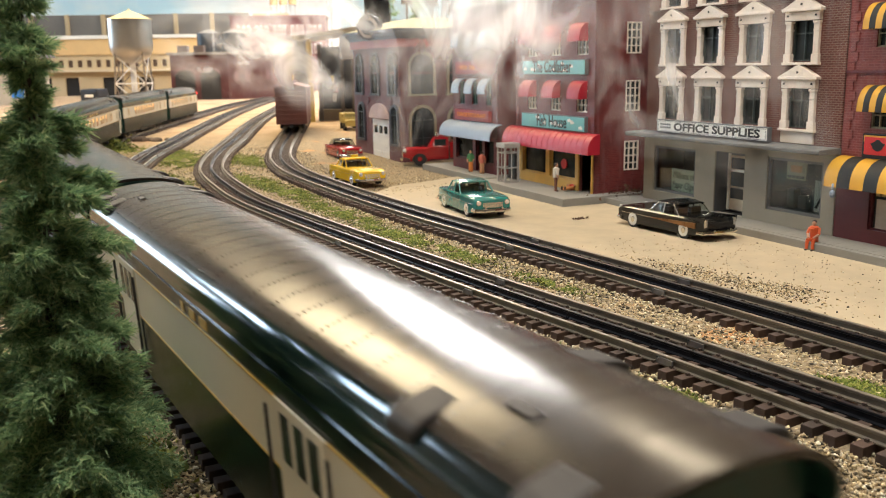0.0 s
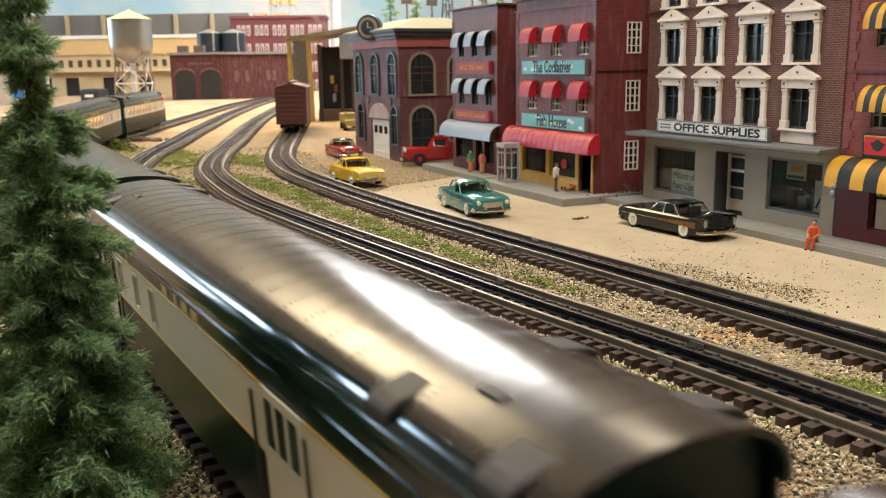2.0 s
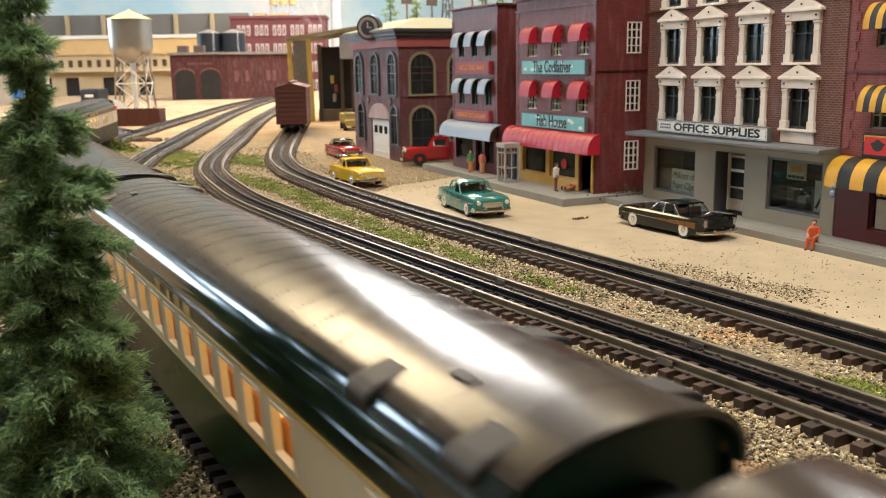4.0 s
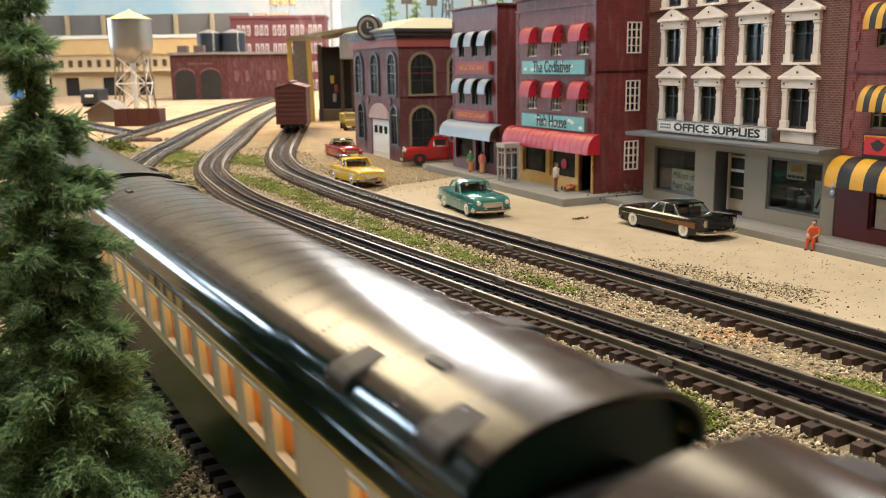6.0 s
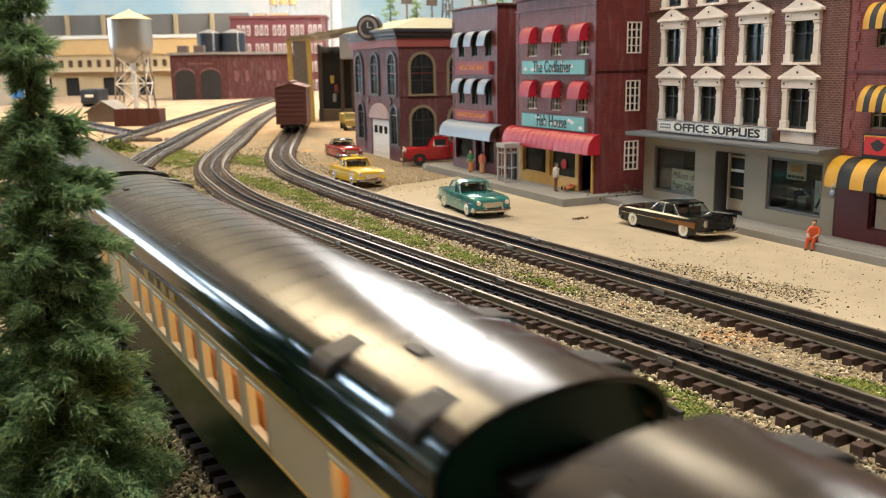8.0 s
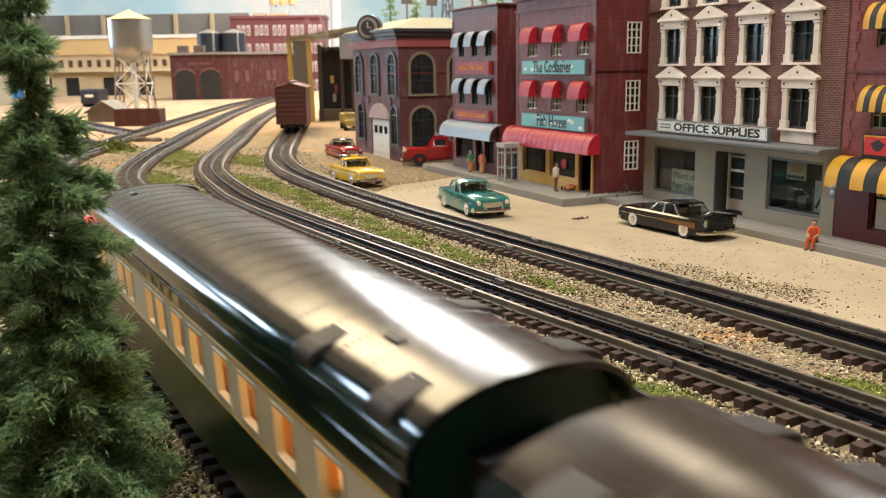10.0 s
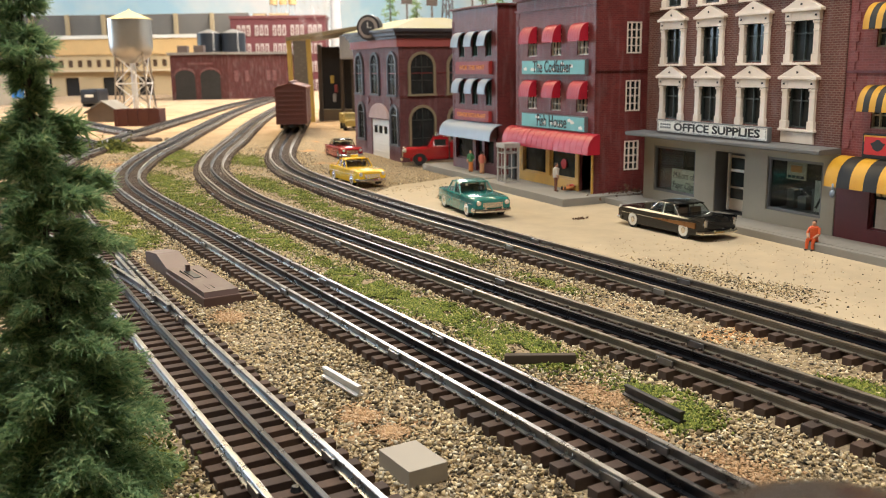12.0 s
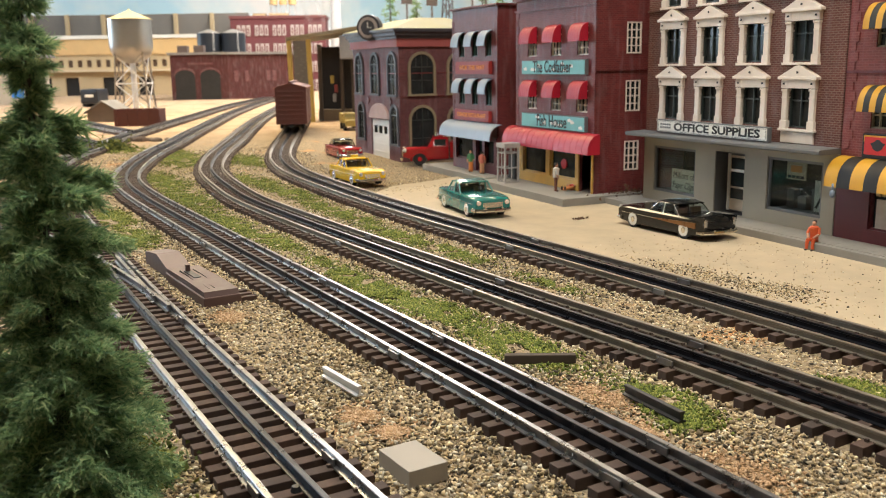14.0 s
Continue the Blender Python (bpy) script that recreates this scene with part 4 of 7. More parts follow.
    box(bm, 0.113, 0.120, -0.0208, -0.0200, 0.2133, 0.2147)
    part("clock_pointer", bm, M_WHITE_SIGN, ck)
    turn = Matrix.Translation((0.113, -0.004, 0.0)) @ pose(0, 0, 0, 0, 0, 46) @ Matrix.Translation((-0.113, 0.004, 0.0))
    for piece in (ck, *ck.children):
        piece.data.transform(turn)
    return root


def pizzeria():
    root = thing("pizza_restaurant", pose(0.673, 0.494, 0.0, 0, 0, -95.0), "red brick pizza restaurant with black and yellow striped awnings", "building")
    S0, S1, D = -0.006, 0.170, 0.13
    cols = [0.0330, 0.085, 0.137]
    rows = [(0.0930, 0.1260), (0.1580, 0.1910)]
    holes = [(c - 0.0115, c + 0.0115, a, b) for c in cols for a, b in rows] + [(0.028, 0.075, 0.010, 0.046), (0.085, 0.105, 0.0, 0.046), (0.115, 0.16, 0.010, 0.046)]
    shell(root, S0, S1, D, -0.006, 0.290, holes, M_BRICK_RIGHT)
    quoins(root, [(S0 + 0.004, 0.007), (S1, -0.007)], 0.075, 0.285, M_BRICK_RIGHT)
    bm = bmesh.new()
    box(bm, S0, S1, -0.0014, 0.0, 0.1375, 0.1395)
    part("string_course", bm, M_MAROON, root)
    for c in cols:
        for a, b in rows:
            sash(root, c - 0.0115, c + 0.0115, a, b, 0.0018, M_STONE_TRIM, 3, (0.33, 0.66), fw=0.0014)
            awning(root, c - 0.0150, c + 0.0150, b - 0.0190, b + 0.0020, 0.0135, M_YEL_AWN, ribs=5, stripes=[M_YEL_AWN, M_BLK_AWN], label="small black and yellow striped awning")
    awning(root, -0.004, 0.168, 0.0440, 0.0690, 0.0200, M_YEL_AWN, ribs=13, stripes=[M_YEL_AWN, M_BLK_AWN], label="long black and yellow striped awning")
    bm = bmesh.new()
    box(bm, 0.0190, 0.150, -0.0045, 0.0, 0.0690, 0.0890, 0.0003)
    sg = part("sign_board", bm, M_INK, root, "black sign board with a red panel")
    bm = bmesh.new()
    box(bm, 0.0205, 0.1485, -0.0049, -0.0044, 0.0825, 0.0878)
    part("yellow_band", bm, M_YEL_AWN, sg)
    bm = bmesh.new()
    box(bm, 0.0215, 0.0480, -0.0052, -0.0044, 0.0722, 0.0865)
    part("red_panel", bm, M_SIGN_RED, sg)
    bm = bmesh.new()
    pts = [(0.0345 + (0.0060 + 0.0012 * math.sin(5 * t)) * math.cos(t), 0.0800 + (0.0042 + 0.0006 * math.cos(4 * t)) * math.sin(t)) for t in [2 * math.pi * i / 18 for i in range(18)]]
    prism(bm, pts, -0.0056, -0.0050, "y")
    part("emblem", bm, M_INK, sg, "black emblem shape")
    bm = bmesh.new()
    wall_grid(bm, S0, S1, -0.003, 0.0500, -0.0022, 0.0, holes[-3:])
    part("shopfront", bm, M_MAROON, root, "dark maroon shopfront")
    for a, b, c, d in holes[-3:]:
        sash(root, a, b, c, d, 0.001, M_MAROON, 1, (), fw=0.0018, glass=M_GLASS)
    bm = bmesh.new()
    box(bm, 0.034, 0.072, -0.0003, 0.0012, 0.012, 0.036)
    part("poster", bm, plain("faded_poster", (0.42, 0.33, 0.26), 0.6, 0, 0.3), root, "faded menu poster")
    bm = bmesh.new()
    for k in range(7):
        box(bm, 0.0330 + 0.0058 * k, 0.0372 + 0.0058 * k, -0.0006, 0.0010, 0.0385, 0.0425)
    part("window_lettering", bm, plain("gilt_lettering", (0.30, 0.20, 0.07), 0.5), root)
    bm = bmesh.new()
    tube(bm, (0.006, -0.020, 0.040), (0.006, -0.020, 0.047), 0.0010, n=8)
    ball(bm, (0.006, -0.020, 0.0385), 0.0030, 0.8, 0.8, 1.2)
    part("wall_lantern", bm, M_GREY_AWN, root, "small hanging grey lantern", True)
    return root


office_building()
fish_house()
wok_house()
fire_station()
pizzeria()

# sidewalks: raised slabs in front of the shops
for nm, m, (a, b, c, d, z0, z1), lab in (
        ("sidewalk", pose(0.700, 0.785, 0, 0, 0, -95.5), (-0.022, 0.50, -0.0400, 0.125, GROUND, -0.0012), "grey concrete sidewalk in front of the office building"),
        ("sidewalk", pose(0.673, 0.985, 0, 0, 0, -95.0), (-0.012, 0.194, -0.052, 0.09, GROUND, 0.0010), "raised grey concrete step before the fish restaurant"),
        ("sidewalk", pose(0.690, 1.200, 0, 0, 0, -95.0), (-0.030, 0.182, -0.030, 0.14, GROUND, -0.0005), "grey concrete step before the red restaurant")):
    bm = bmesh.new()
    box(bm, a, b, c, d, z0, z1, 0.0008)
    if nm and lab.endswith("office building"):
        for k in range(44):
            box(bm, a + 0.012 * k, a + 0.012 * k + 0.0115, c + 0.006, c + 0.022, z1 - 0.0004, z1 + 0.0003)
    ob = part("sidewalk", bm, M_KERB)
    ob.matrix_world = m
    tagged(ob, lab, "sidewalk", kind="structure")


# ---- vehicles ----
STREET = GROUND + 0.0022
M_TYRE = plain("black_tyre", (0.014, 0.014, 0.014), 0.8, 0.0, 0.2, 200.0, 0.1)
M_WHITEWALL = plain("whitewall", (0.70, 0.67, 0.60), 0.5, 0.0, 0.1, 200.0, 0.0)
M_CAR_GLASS = clear_glass("car_glass")
M_HEADLIGHT = plain("headlight_glass", (0.75, 0.73, 0.66), 0.1, 0.2, 0.1, 200.0, 0.0)
M_TAIL = plain("red_tail_lens", (0.35, 0.02, 0.02), 0.2, 0.0, 0.1, 200.0, 0.0)
M_SEATS = plain("car_interior", (0.10, 0.06, 0.03), 0.7, 0.0, 0.2, 200.0, 0.0)


def loft(bm, stations):
    """stations: (y, half width at sill, half width at belt, half width at top, z sill, z belt, z top)."""
    rings = []
    for y, w0, w1, w2, z0, z1, z2 in stations:
        pts = [(-w0, z0), (-w1, z0 + (z1 - z0) * 0.35), (-w1, z1 - 0.0012), (-w1 + 0.0010, z1), (-w2, z2 - 0.0004), (0, z2), (w2, z2 - 0.0004), (w1 - 0.0010, z1), (w1, z1 - 0.0012), (w1, z0 + (z1 - z0) * 0.35), (w0, z0)]
        rings.append([bm.verts.new((x, y, z)) for x, z in pts])
    n = len(rings[0])
    for a, b in zip(rings, rings[1:]):
        for i in range(n):
            bm.faces.new((a[i], a[(i + 1) % n], b[(i + 1) % n], b[i]))
    bm.faces.new(rings[0][::-1])
    bm.faces.new(rings[-1])


def sedan(name, m, label, paint, roof_paint, scale=1.0, hardtop=False, fins=False, whitewalls=True, roof_sign=False, stripe=None):
    """Fifties car; local +y is its front."""
    root = thing(name, m @ Matrix.Scale(1.0, 4), label, "car", "cars on the street")
    k = scale
    L, W = 0.0570 * k, 0.0208 * k
    bm = bmesh.new()
    tz = 0.0225 if fins else 0.0215
    loft(bm, [(-L, W * .88, W * .90, W * .84, .0075 * k, .0180 * k, .0186 * k), (-L * .93, W * .94, W * .97, W * .90, .0055 * k, .0208 * k, .0215 * k), (-L * .70, W, W, W * .92, .0050 * k, .0218 * k, (tz + .0004) * k),
              (-L * .38, W, W, W * .92, .0050 * k, .0218 * k, .0226 * k), (L * .10, W, W, W * .92, .0050 * k, .0216 * k, .0226 * k), (L * .28, W, W, W * .90, .0050 * k, .0216 * k, .0230 * k),
              (L * .70, W * .99, W * .99, W * .89, .0052 * k, .0216 * k, .0228 * k), (L * .92, W * .95, W * .97, W * .86, .0060 * k, .0210 * k, .0220 * k), (L, W * .86, W * .93, W * .82, .0085 * k, .0188 * k, .0196 * k)])
    body = part("body", bm, paint, root)
    shade_by_angle(body, 32)
    # cabin: glass band under a roof panel
    bm = bmesh.new()
    a = [(-L * .46, W * .90, .0220), (L * .24, W * .90, .0220)]
    b = [(-L * .31, W * .76, .0322), (L * .06, W * .76, .0326)]
    lo = [bm.verts.new((sx * w, y, z * k)) for (y, w, z), sx in ((a[0], -1), (a[0], 1), (a[1], 1), (a[1], -1))]
    hi = [bm.verts.new((sx * w, y, z * k)) for (y, w, z), sx in ((b[0], -1), (b[0], 1), (b[1], 1), (b[1], -1))]
    for i in range(4):
        bm.faces.new((lo[i], lo[(i + 1) % 4], hi[(i + 1) % 4], hi[i]))
    bm.faces.new(hi)
    bm.faces.new(lo[::-1])
    part("window_glass", bm, M_CAR_GLASS, root, "clear glazed cabin windows")
    for yy in (-L * .02, -L * .30):
        for sx in (-1, 1):
            bm = bmesh.new()
            box(bm, *sorted((sx * W * .10, sx * W * .68)), yy - L * .04, yy + L * .04, .0222 * k, .0278 * k, .0008)
            part("seat", bm, M_SEATS, root, "brown moulded seat")
    bm = bmesh.new()
    tube(bm, (-W * .36, L * .13, .0226 * k), (-W * .36, L * .09, .0262 * k), .0024 * k, .0024 * k, n=12)
    part("steering_wheel", bm, M_BLACK, root)
    bm = bmesh.new()
    loft(bm, [(-L * .35, W * .76, W * .80, W * .62, .0313 * k, .0321 * k, .0330 * k), (-L * .20, W * .79, W * .82, W * .66, .0321 * k, .0332 * k, .0347 * k), (-L * .02, W * .79, W * .82, W * .66, .0322 * k, .0333 * k, .0347 * k), (L * .10, W * .76, W * .79, W * .62, .0320 * k, .0326 * k, .0336 * k)])
    rf = part("roof", bm, roof_paint, root)
    shade_by_angle(rf, 40)
    for sx in (-1, 1):
        bm = bmesh.new()
        for y0, y1 in ((L * .235, L * .045), (-L * .455, -L * .29), (-L * .10, -L * .10)):
            tube(bm, (sx * W * .905, y0, .0218 * k), (sx * W * .785, y1, .0325 * k), .0008 * k if not hardtop else .0006 * k, n=6)
        part("pillar", bm, M_CHROME if hardtop else roof_paint, root)
        bm = bmesh.new()
        box(bm, sx * W * .985 - .0007, sx * W * .985 + .0007, -L * .80, L * .88, .0152 * k, .0156 * k)
        part("side_trim", bm, M_CHROME, root, "chrome side trim")
        if stripe:
            bm = bmesh.new()
            prism(bm, [(-L * .86, .0125 * k), (-L * .86, .0185 * k), (L * .10, .0158 * k), (L * .10, .0150 * k)], sx * W - .0004 - .0003, sx * W + .0007, "x")
            part("side_flash", bm, stripe, root, "bronze side flash")
        if fins:
            bm = bmesh.new()
            prism(bm, [(-L * .99, .0170 * k), (-L * 1.01, .0242 * k), (-L * .45, .0216 * k), (-L * .45, .0180 * k)], sx * W * .90 - .0011, sx * W * .90 + .0011, "x")
            part("tail_fin", bm, paint, root)
        bm = bmesh.new()
        tube(bm, (sx * W * .76, L * .965, .0168 * k), (sx * W * .76, L * 1.015, .0168 * k), .0027 * k, .0026 * k, n=12)
        hl = part("headlight", bm, M_CHROME, root)
        bm = bmesh.new()
        ball(bm, (sx * W * .76, L * 1.013, .0168 * k), .0021 * k, 1, .4, 1, 10)
        part("lens", bm, M_HEADLIGHT, hl, smooth=True)
        bm = bmesh.new()
        box(bm, sx * W * .80 - .0016, sx * W * .80 + .0016, -L * 1.015, -L * .97, .0145 * k, .0195 * k if not fins else .0222 * k, .0005)
        part("tail_lamp", bm, M_TAIL if not fins else M_CHROME, root)
        for y in (-L * .60, L * .60):
            bm = bmesh.new()
            x0, x1 = sx * W * .74, sx * W * .985
            tube(bm, (x0, y, .0080 * k), (x1, y, .0080 * k), .0080 * k, n=20)
            wh = part("wheel", bm, M_TYRE, root)
            bm = bmesh.new()
            tube(bm, (x1 - sx * .0004, y, .0080 * k), (x1 + sx * .0004, y, .0080 * k), .0059 * k, n=20)
            part("whitewall", bm, M_WHITEWALL if whitewalls else M_TYRE, wh)
            bm = bmesh.new()
            tube(bm, (x1, y, .0080 * k), (x1 + sx * .0008, y, .0080 * k), .0036 * k, .0022 * k, n=16)
            part("hubcap", bm, M_CHROME, wh)
    for e, nm in ((1, "front_bumper"), (-1, "rear_bumper")):
        bm = bmesh.new()
        pts = [(-W * .98, L * .90), (-W * .90, L * 1.00), (-W * .5, L * 1.055), (0, L * 1.065), (W * .5, L * 1.055), (W * .90, L * 1.00), (W * .98, L * .90)]
        for (xa, ya), (xb, yb) in zip(pts, pts[1:]):
            tube(bm, (xa, e * ya, .0090 * k), (xb, e * yb, .0090 * k), .0022 * k, n=8)
        for sx in (-1, 1):
            box(bm, sx * W * .45 - .0012, sx * W * .45 + .0012, *sorted((e * L * 1.03, e * L * 1.08)), .0068 * k, .0122 * k, .0005)
        part(nm, bm, M_CHROME, root)
    bm = bmesh.new()
    for i in range(5):
        box(bm, -W * .52, W * .52, L * .985, L * 1.012, (.0118 + .0011 * i) * k, (.0124 + .0011 * i) * k)
    for i in range(9):
        box(bm, -W * .52 + W * 1.04 * i / 8 - .0002, -W * .52 + W * 1.04 * i / 8 + .0002, L * .985, L * 1.014, .0115 * k, .0168 * k)
    part("grille", bm, M_CHROME, root)
    if roof_sign:
        bm = bmesh.new()
        box(bm, -.005, .005, -L * .14, -L * .06, .0344 * k, .0378 * k, .0006)
        part("roof_sign", bm, paint, root, "small taxi roof sign")
    if hardtop:
        for piece in root.children:
            if not piece.name.startswith("wheel"):
                piece.data.transform(Matrix.Diagonal((1.0, 1.0, 0.87, 1.0)))
    return root


def facing(x, y, fx, fy, z=STREET):
    return pose(x, y, z, 0, 0, math.degrees(math.atan2(fy, fx)) - 90)


M_TEAL = plain("teal_car_paint", (0.012, 0.185, 0.165), 0.16, 0.0, 0.12, 40.0, 0.0, 0.7)
M_TEAL_TOP = plain("pale_teal_roof", (0.10, 0.30, 0.26), 0.2, 0.0, 0.12, 40.0, 0.0, 0.6)
M_TAXI = plain("taxi_yellow", (0.82, 0.50, 0.012), 0.25, 0.0, 0.12, 40.0, 0.0, 0.5)
M_BLACK_PAINT = plain("black_car_paint", (0.006, 0.006, 0.006), 0.16, 0.0, 0.2, 40.0, 0.0, 0.0)
M_FIRE_RED = plain("fire_red_paint", (0.36, 0.006, 0.012), 0.22, 0.0, 0.15, 40.0, 0.0, 0.5)
sedan("sedan_car", facing(0.5085, 0.832, -0.17, -0.985), "teal green fifties sedan with pale roof and chrome grille", M_TEAL, M_TEAL_TOP)
sedan("taxi", facing(0.5080, 1.138, -0.05, -1.0), "bright yellow fifties taxi parked by the track", M_TAXI, M_TAXI, 1.0, roof_sign=True)
sedan("convertible_car", facing(0.634, 1.474, -0.12, -1.0), "red fifties car with dark top near the fire station", M_FIRE_RED, M_BLACK_PAINT, 0.95, whitewalls=False)
sedan("coupe_car", facing(0.6035, 0.622, 0.03, 1.0), "black fifties coupe with tail fins and whitewall tyres", M_BLACK_PAINT, M_BLACK_PAINT, 1.02, True, True, True, stripe=plain("bronze_paint", (0.20, 0.085, 0.02), 0.3, 0.3))


def fire_truck():
    root = thing("fire_truck", facing(0.7210, 1.2720, -0.90, 0.44) @ Matrix.Scale(1.10, 4), "red vintage fire truck with chrome details", "truck")
    bm = bmesh.new()
    loft(bm, [(0.020, .0125, .0130, .0095, .010, .024, .0265), (0.050, .0115, .0120, .0085, .010, .0235, .0260), (0.058, .0100, .0105, .0070, .012, .0220, .0240)])
    shade_by_angle(part("hood", bm, M_FIRE_RED, root), 35)
    bm = bmesh.new()
    loft(bm, [(-0.008, .0180, .0185, .0150, .009, .028, .0400), (0.004, .0185, .0190, .0155, .009, .028, .0425), (0.014, .0185, .0190, .0150, .009, .028, .0410), (0.022, .0180, .0180, .0120, .009, .0265, .0275)])
    shade_by_angle(part("cab", bm, M_FIRE_RED, root), 35)
    for sx in (-1, 1):
        bm = bmesh.new()
        box(bm, sx * .0178 - .0011, sx * .0178 + .0011, -0.004, 0.012, .0290, .0375)
        part("cab_window", bm, M_GLASS, root)
        bm = bmesh.new()
        pts = [(0.034 + 0.0145 * math.cos(t), 0.008 + 0.0125 * math.sin(t)) for t in [math.pi * i / 10 for i in range(11)]]
        ring = pts + [(0.034 + 0.0115 * math.cos(t), 0.0065 + 0.0112 * math.sin(t)) for t in [math.pi * i / 10 for i in range(10, -1, -1)]]
        prism(bm, ring, sx * 0.0115, sx * 0.0205, "x")
        part("fender", bm, M_FIRE_RED, root)
        for y in (0.034, -0.050):
            bm = bmesh.new()
            tube(bm, (sx * .0125, y, .0095), (sx * .0195, y, .0095), .0095, n=18)
            wh = part("wheel", bm, M_TYRE, root)
            bm = bmesh.new()
            tube(bm, (sx * .0190, y, .0095), (sx * .0202, y, .0095), .0034, n=14)
            part("rim", bm, M_FIRE_RED, wh)
        bm = bmesh.new()
        ball(bm, (sx * .0120, 0.0555, .0215), .0034, 1, .8, 1)
        part("headlight", bm, M_HEADLIGHT, root, smooth=True)
        for i in range(5):
            bm = bmesh.new()
            tube(bm, (sx * .0205, -0.075 + i * 0.016, .0345), (sx * .0205, -0.075 + i * 0.016, .0425), .0006, n=6)
            part("grab_post", bm, M_CHROME, root)
        bm = bmesh.new()
        tube(bm, (sx * .0205, -0.078, .0425), (sx * .0205, -0.008, .0425), .0008, n=6)
        part("handrail", bm, M_CHROME, root)
    bm = bmesh.new()
    box(bm, -.0195, .0195, -0.082, -0.010, .010, .0330, .0012)
    part("rear_body", bm, M_FIRE_RED, root)
    bm = bmesh.new()
    box(bm, -.0185, .0185, 0.0585, 0.0625, .0075, .0120, .0008)
    part("front_bumper", bm, M_CHROME, root)
    bm = bmesh.new()
    box(bm, -.0070, .0070, 0.0575, 0.0592, .0120, .0230)
    part("grille", bm, M_CHROME, root)
    bm = bmesh.new()
    box(bm, -.0105, .0105, 0.0135, 0.0165, .0300, .0385)
    part("windscreen", bm, M_GLASS, root)
    bm = bmesh.new()
    tube(bm, (0, 0.008, .042), (0, 0.008, .0465), .0022, .0016, n=10)
    tube(bm, (0.010, -0.004, .041), (0.010, 0.004, .044), .0018, .0026, n=10)
    part("siren", bm, M_CHROME, root)
    bm = bmesh.new()
    for i in range(4):
        tube(bm, (-.012 + .008 * i, -0.078, .0350), (-.012 + .008 * i, -0.012, .0350), .0014, n=8)
    part("ladder_rack", bm, M_CHROME, root)


fire_truck()


def yard_truck():
    root = thing("dump_truck", facing(0.872, 1.985, -0.30, -0.95, GROUND + rise(1.95)), "dull yellow work truck parked behind the fire station", "truck")
    p = plain("dull_yellow", (0.36, 0.27, 0.07), 0.5)
    bm = bmesh.new()
    box(bm, -.018, .018, -.055, .012, .016, .038, .002)
    part("load_bed", bm, p, root)
    bm = bmesh.new()
    loft(bm, [(.014, .0165, .017, .014, .010, .028, .040), (.030, .0165, .017, .014, .010, .028, .040), (.034, .015, .015, .011, .010, .024, .026), (.050, .013, .013, .010, .010, .022, .024)])
    part("cab", bm, p, root)
    bm = bmesh.new()
    box(bm, -.0125, .0125, .0305, .0325, .0285, .0370)
    part("windscreen", bm, M_CAR_GLASS, root)
    for sx in (-1, 1):
        for y in (.036, -.036):
            bm = bmesh.new()
            tube(bm, (sx * .0105, y, .0090), (sx * .0175, y, .0090), .0090, n=14)
            part("wheel", bm, M_TYRE, root)


yard_truck()

# ---- figurines: painted plastic, one mesh each ----
M_SKIN = plain("figurine_skin", (0.50, 0.26, 0.16), 0.6, 0.0, 0.1, 200.0, 0.0)
M_HAIR = plain("figurine_hair", (0.03, 0.02, 0.015), 0.6, 0.0, 0.1, 200.0, 0.0)


def paint_of(name, col):
    return plain(name, col, 0.55, 0.0, 0.15, 200.0, 0.0)


def figurine(m, label, top, bottom, seated=False, hgt=0.0365, skirt=False):
    """Small plain-shaped painted figure."""
    bm = bmesh.new()

    def limb(p, q, r0, r1, mi):
        n0 = len(bm.faces)
        tube(bm, [c * hgt for c in p], [c * hgt for c in q], r0 * hgt, r1 * hgt, 8)
        bm.faces.ensure_lookup_table()
        for f in bm.faces[n0:]:
            f.material_index = mi

    def blob(c, r, s, mi):
        n0 = len(bm.faces)
        ball(bm, [v * hgt for v in c], r * hgt, *s, 8)
        bm.faces.ensure_lookup_table()
        for f in bm.faces[n0:]:
            f.material_index = mi
    if seated:
        for sx in (-1, 1):
            limb((sx * .065, 0, .05), (sx * .085, .26, .06), .062, .055, 1)
            limb((sx * .085, .26, .06), (sx * .09, .29, -.20), .055, .045, 1)
            blob((sx * .09, .33, -.215), .05, (.8, 1.6, .6), 3)
            limb((sx * .13, -.01, .40), (sx * .17, .08, .22), .045, .040, 0)
            limb((sx * .17, .08, .22), (sx * .07, .24, .13), .040, .034, 2)
        limb((0, -.03, .0), (0, 0.02, .40), .125, .125, 0)
        blob((0, .01, .40), .13, (1.15, .75, .6), 0)
        blob((0, .035, .545), .075, (.9, 1, 1.15), 2)
        blob((0, .022, .575), .074, (.95, 1, .9), 3)
    else:
        if skirt:
            limb((0, 0, .10), (0, 0, .52), .12, .085, 1)
        for sx in (-1, 1):
            limb((sx * .055, 0, .02), (sx * .05, 0, .50), .045, .065, 1)
            blob((sx * .055, .03, .02), .045, (.8, 1.6, .6), 3)
            limb((sx * .125, 0, .80), (sx * .155, .03, .60), .042, .036, 0)
            limb((sx * .155, .03, .60), (sx * .13, .08, .46), .034, .028, 2)
        limb((0, 0, .48), (0, 0, .82), .105, .115, 0)
        blob((0, 0, .81), .12, (1.1, .7, .5), 0)
        blob((0, .012, .925), .070, (.85, .95, 1.15), 2)
        blob((0, -.004, .95), .070, (.92, .98, .9), 3)
    ob = part("figurine", bm, [top, bottom, M_SKIN, M_HAIR])
    shade_by_angle(ob, 60)
    ob.matrix_world = m
    tagged(ob, label, "figurine", "town figurines")


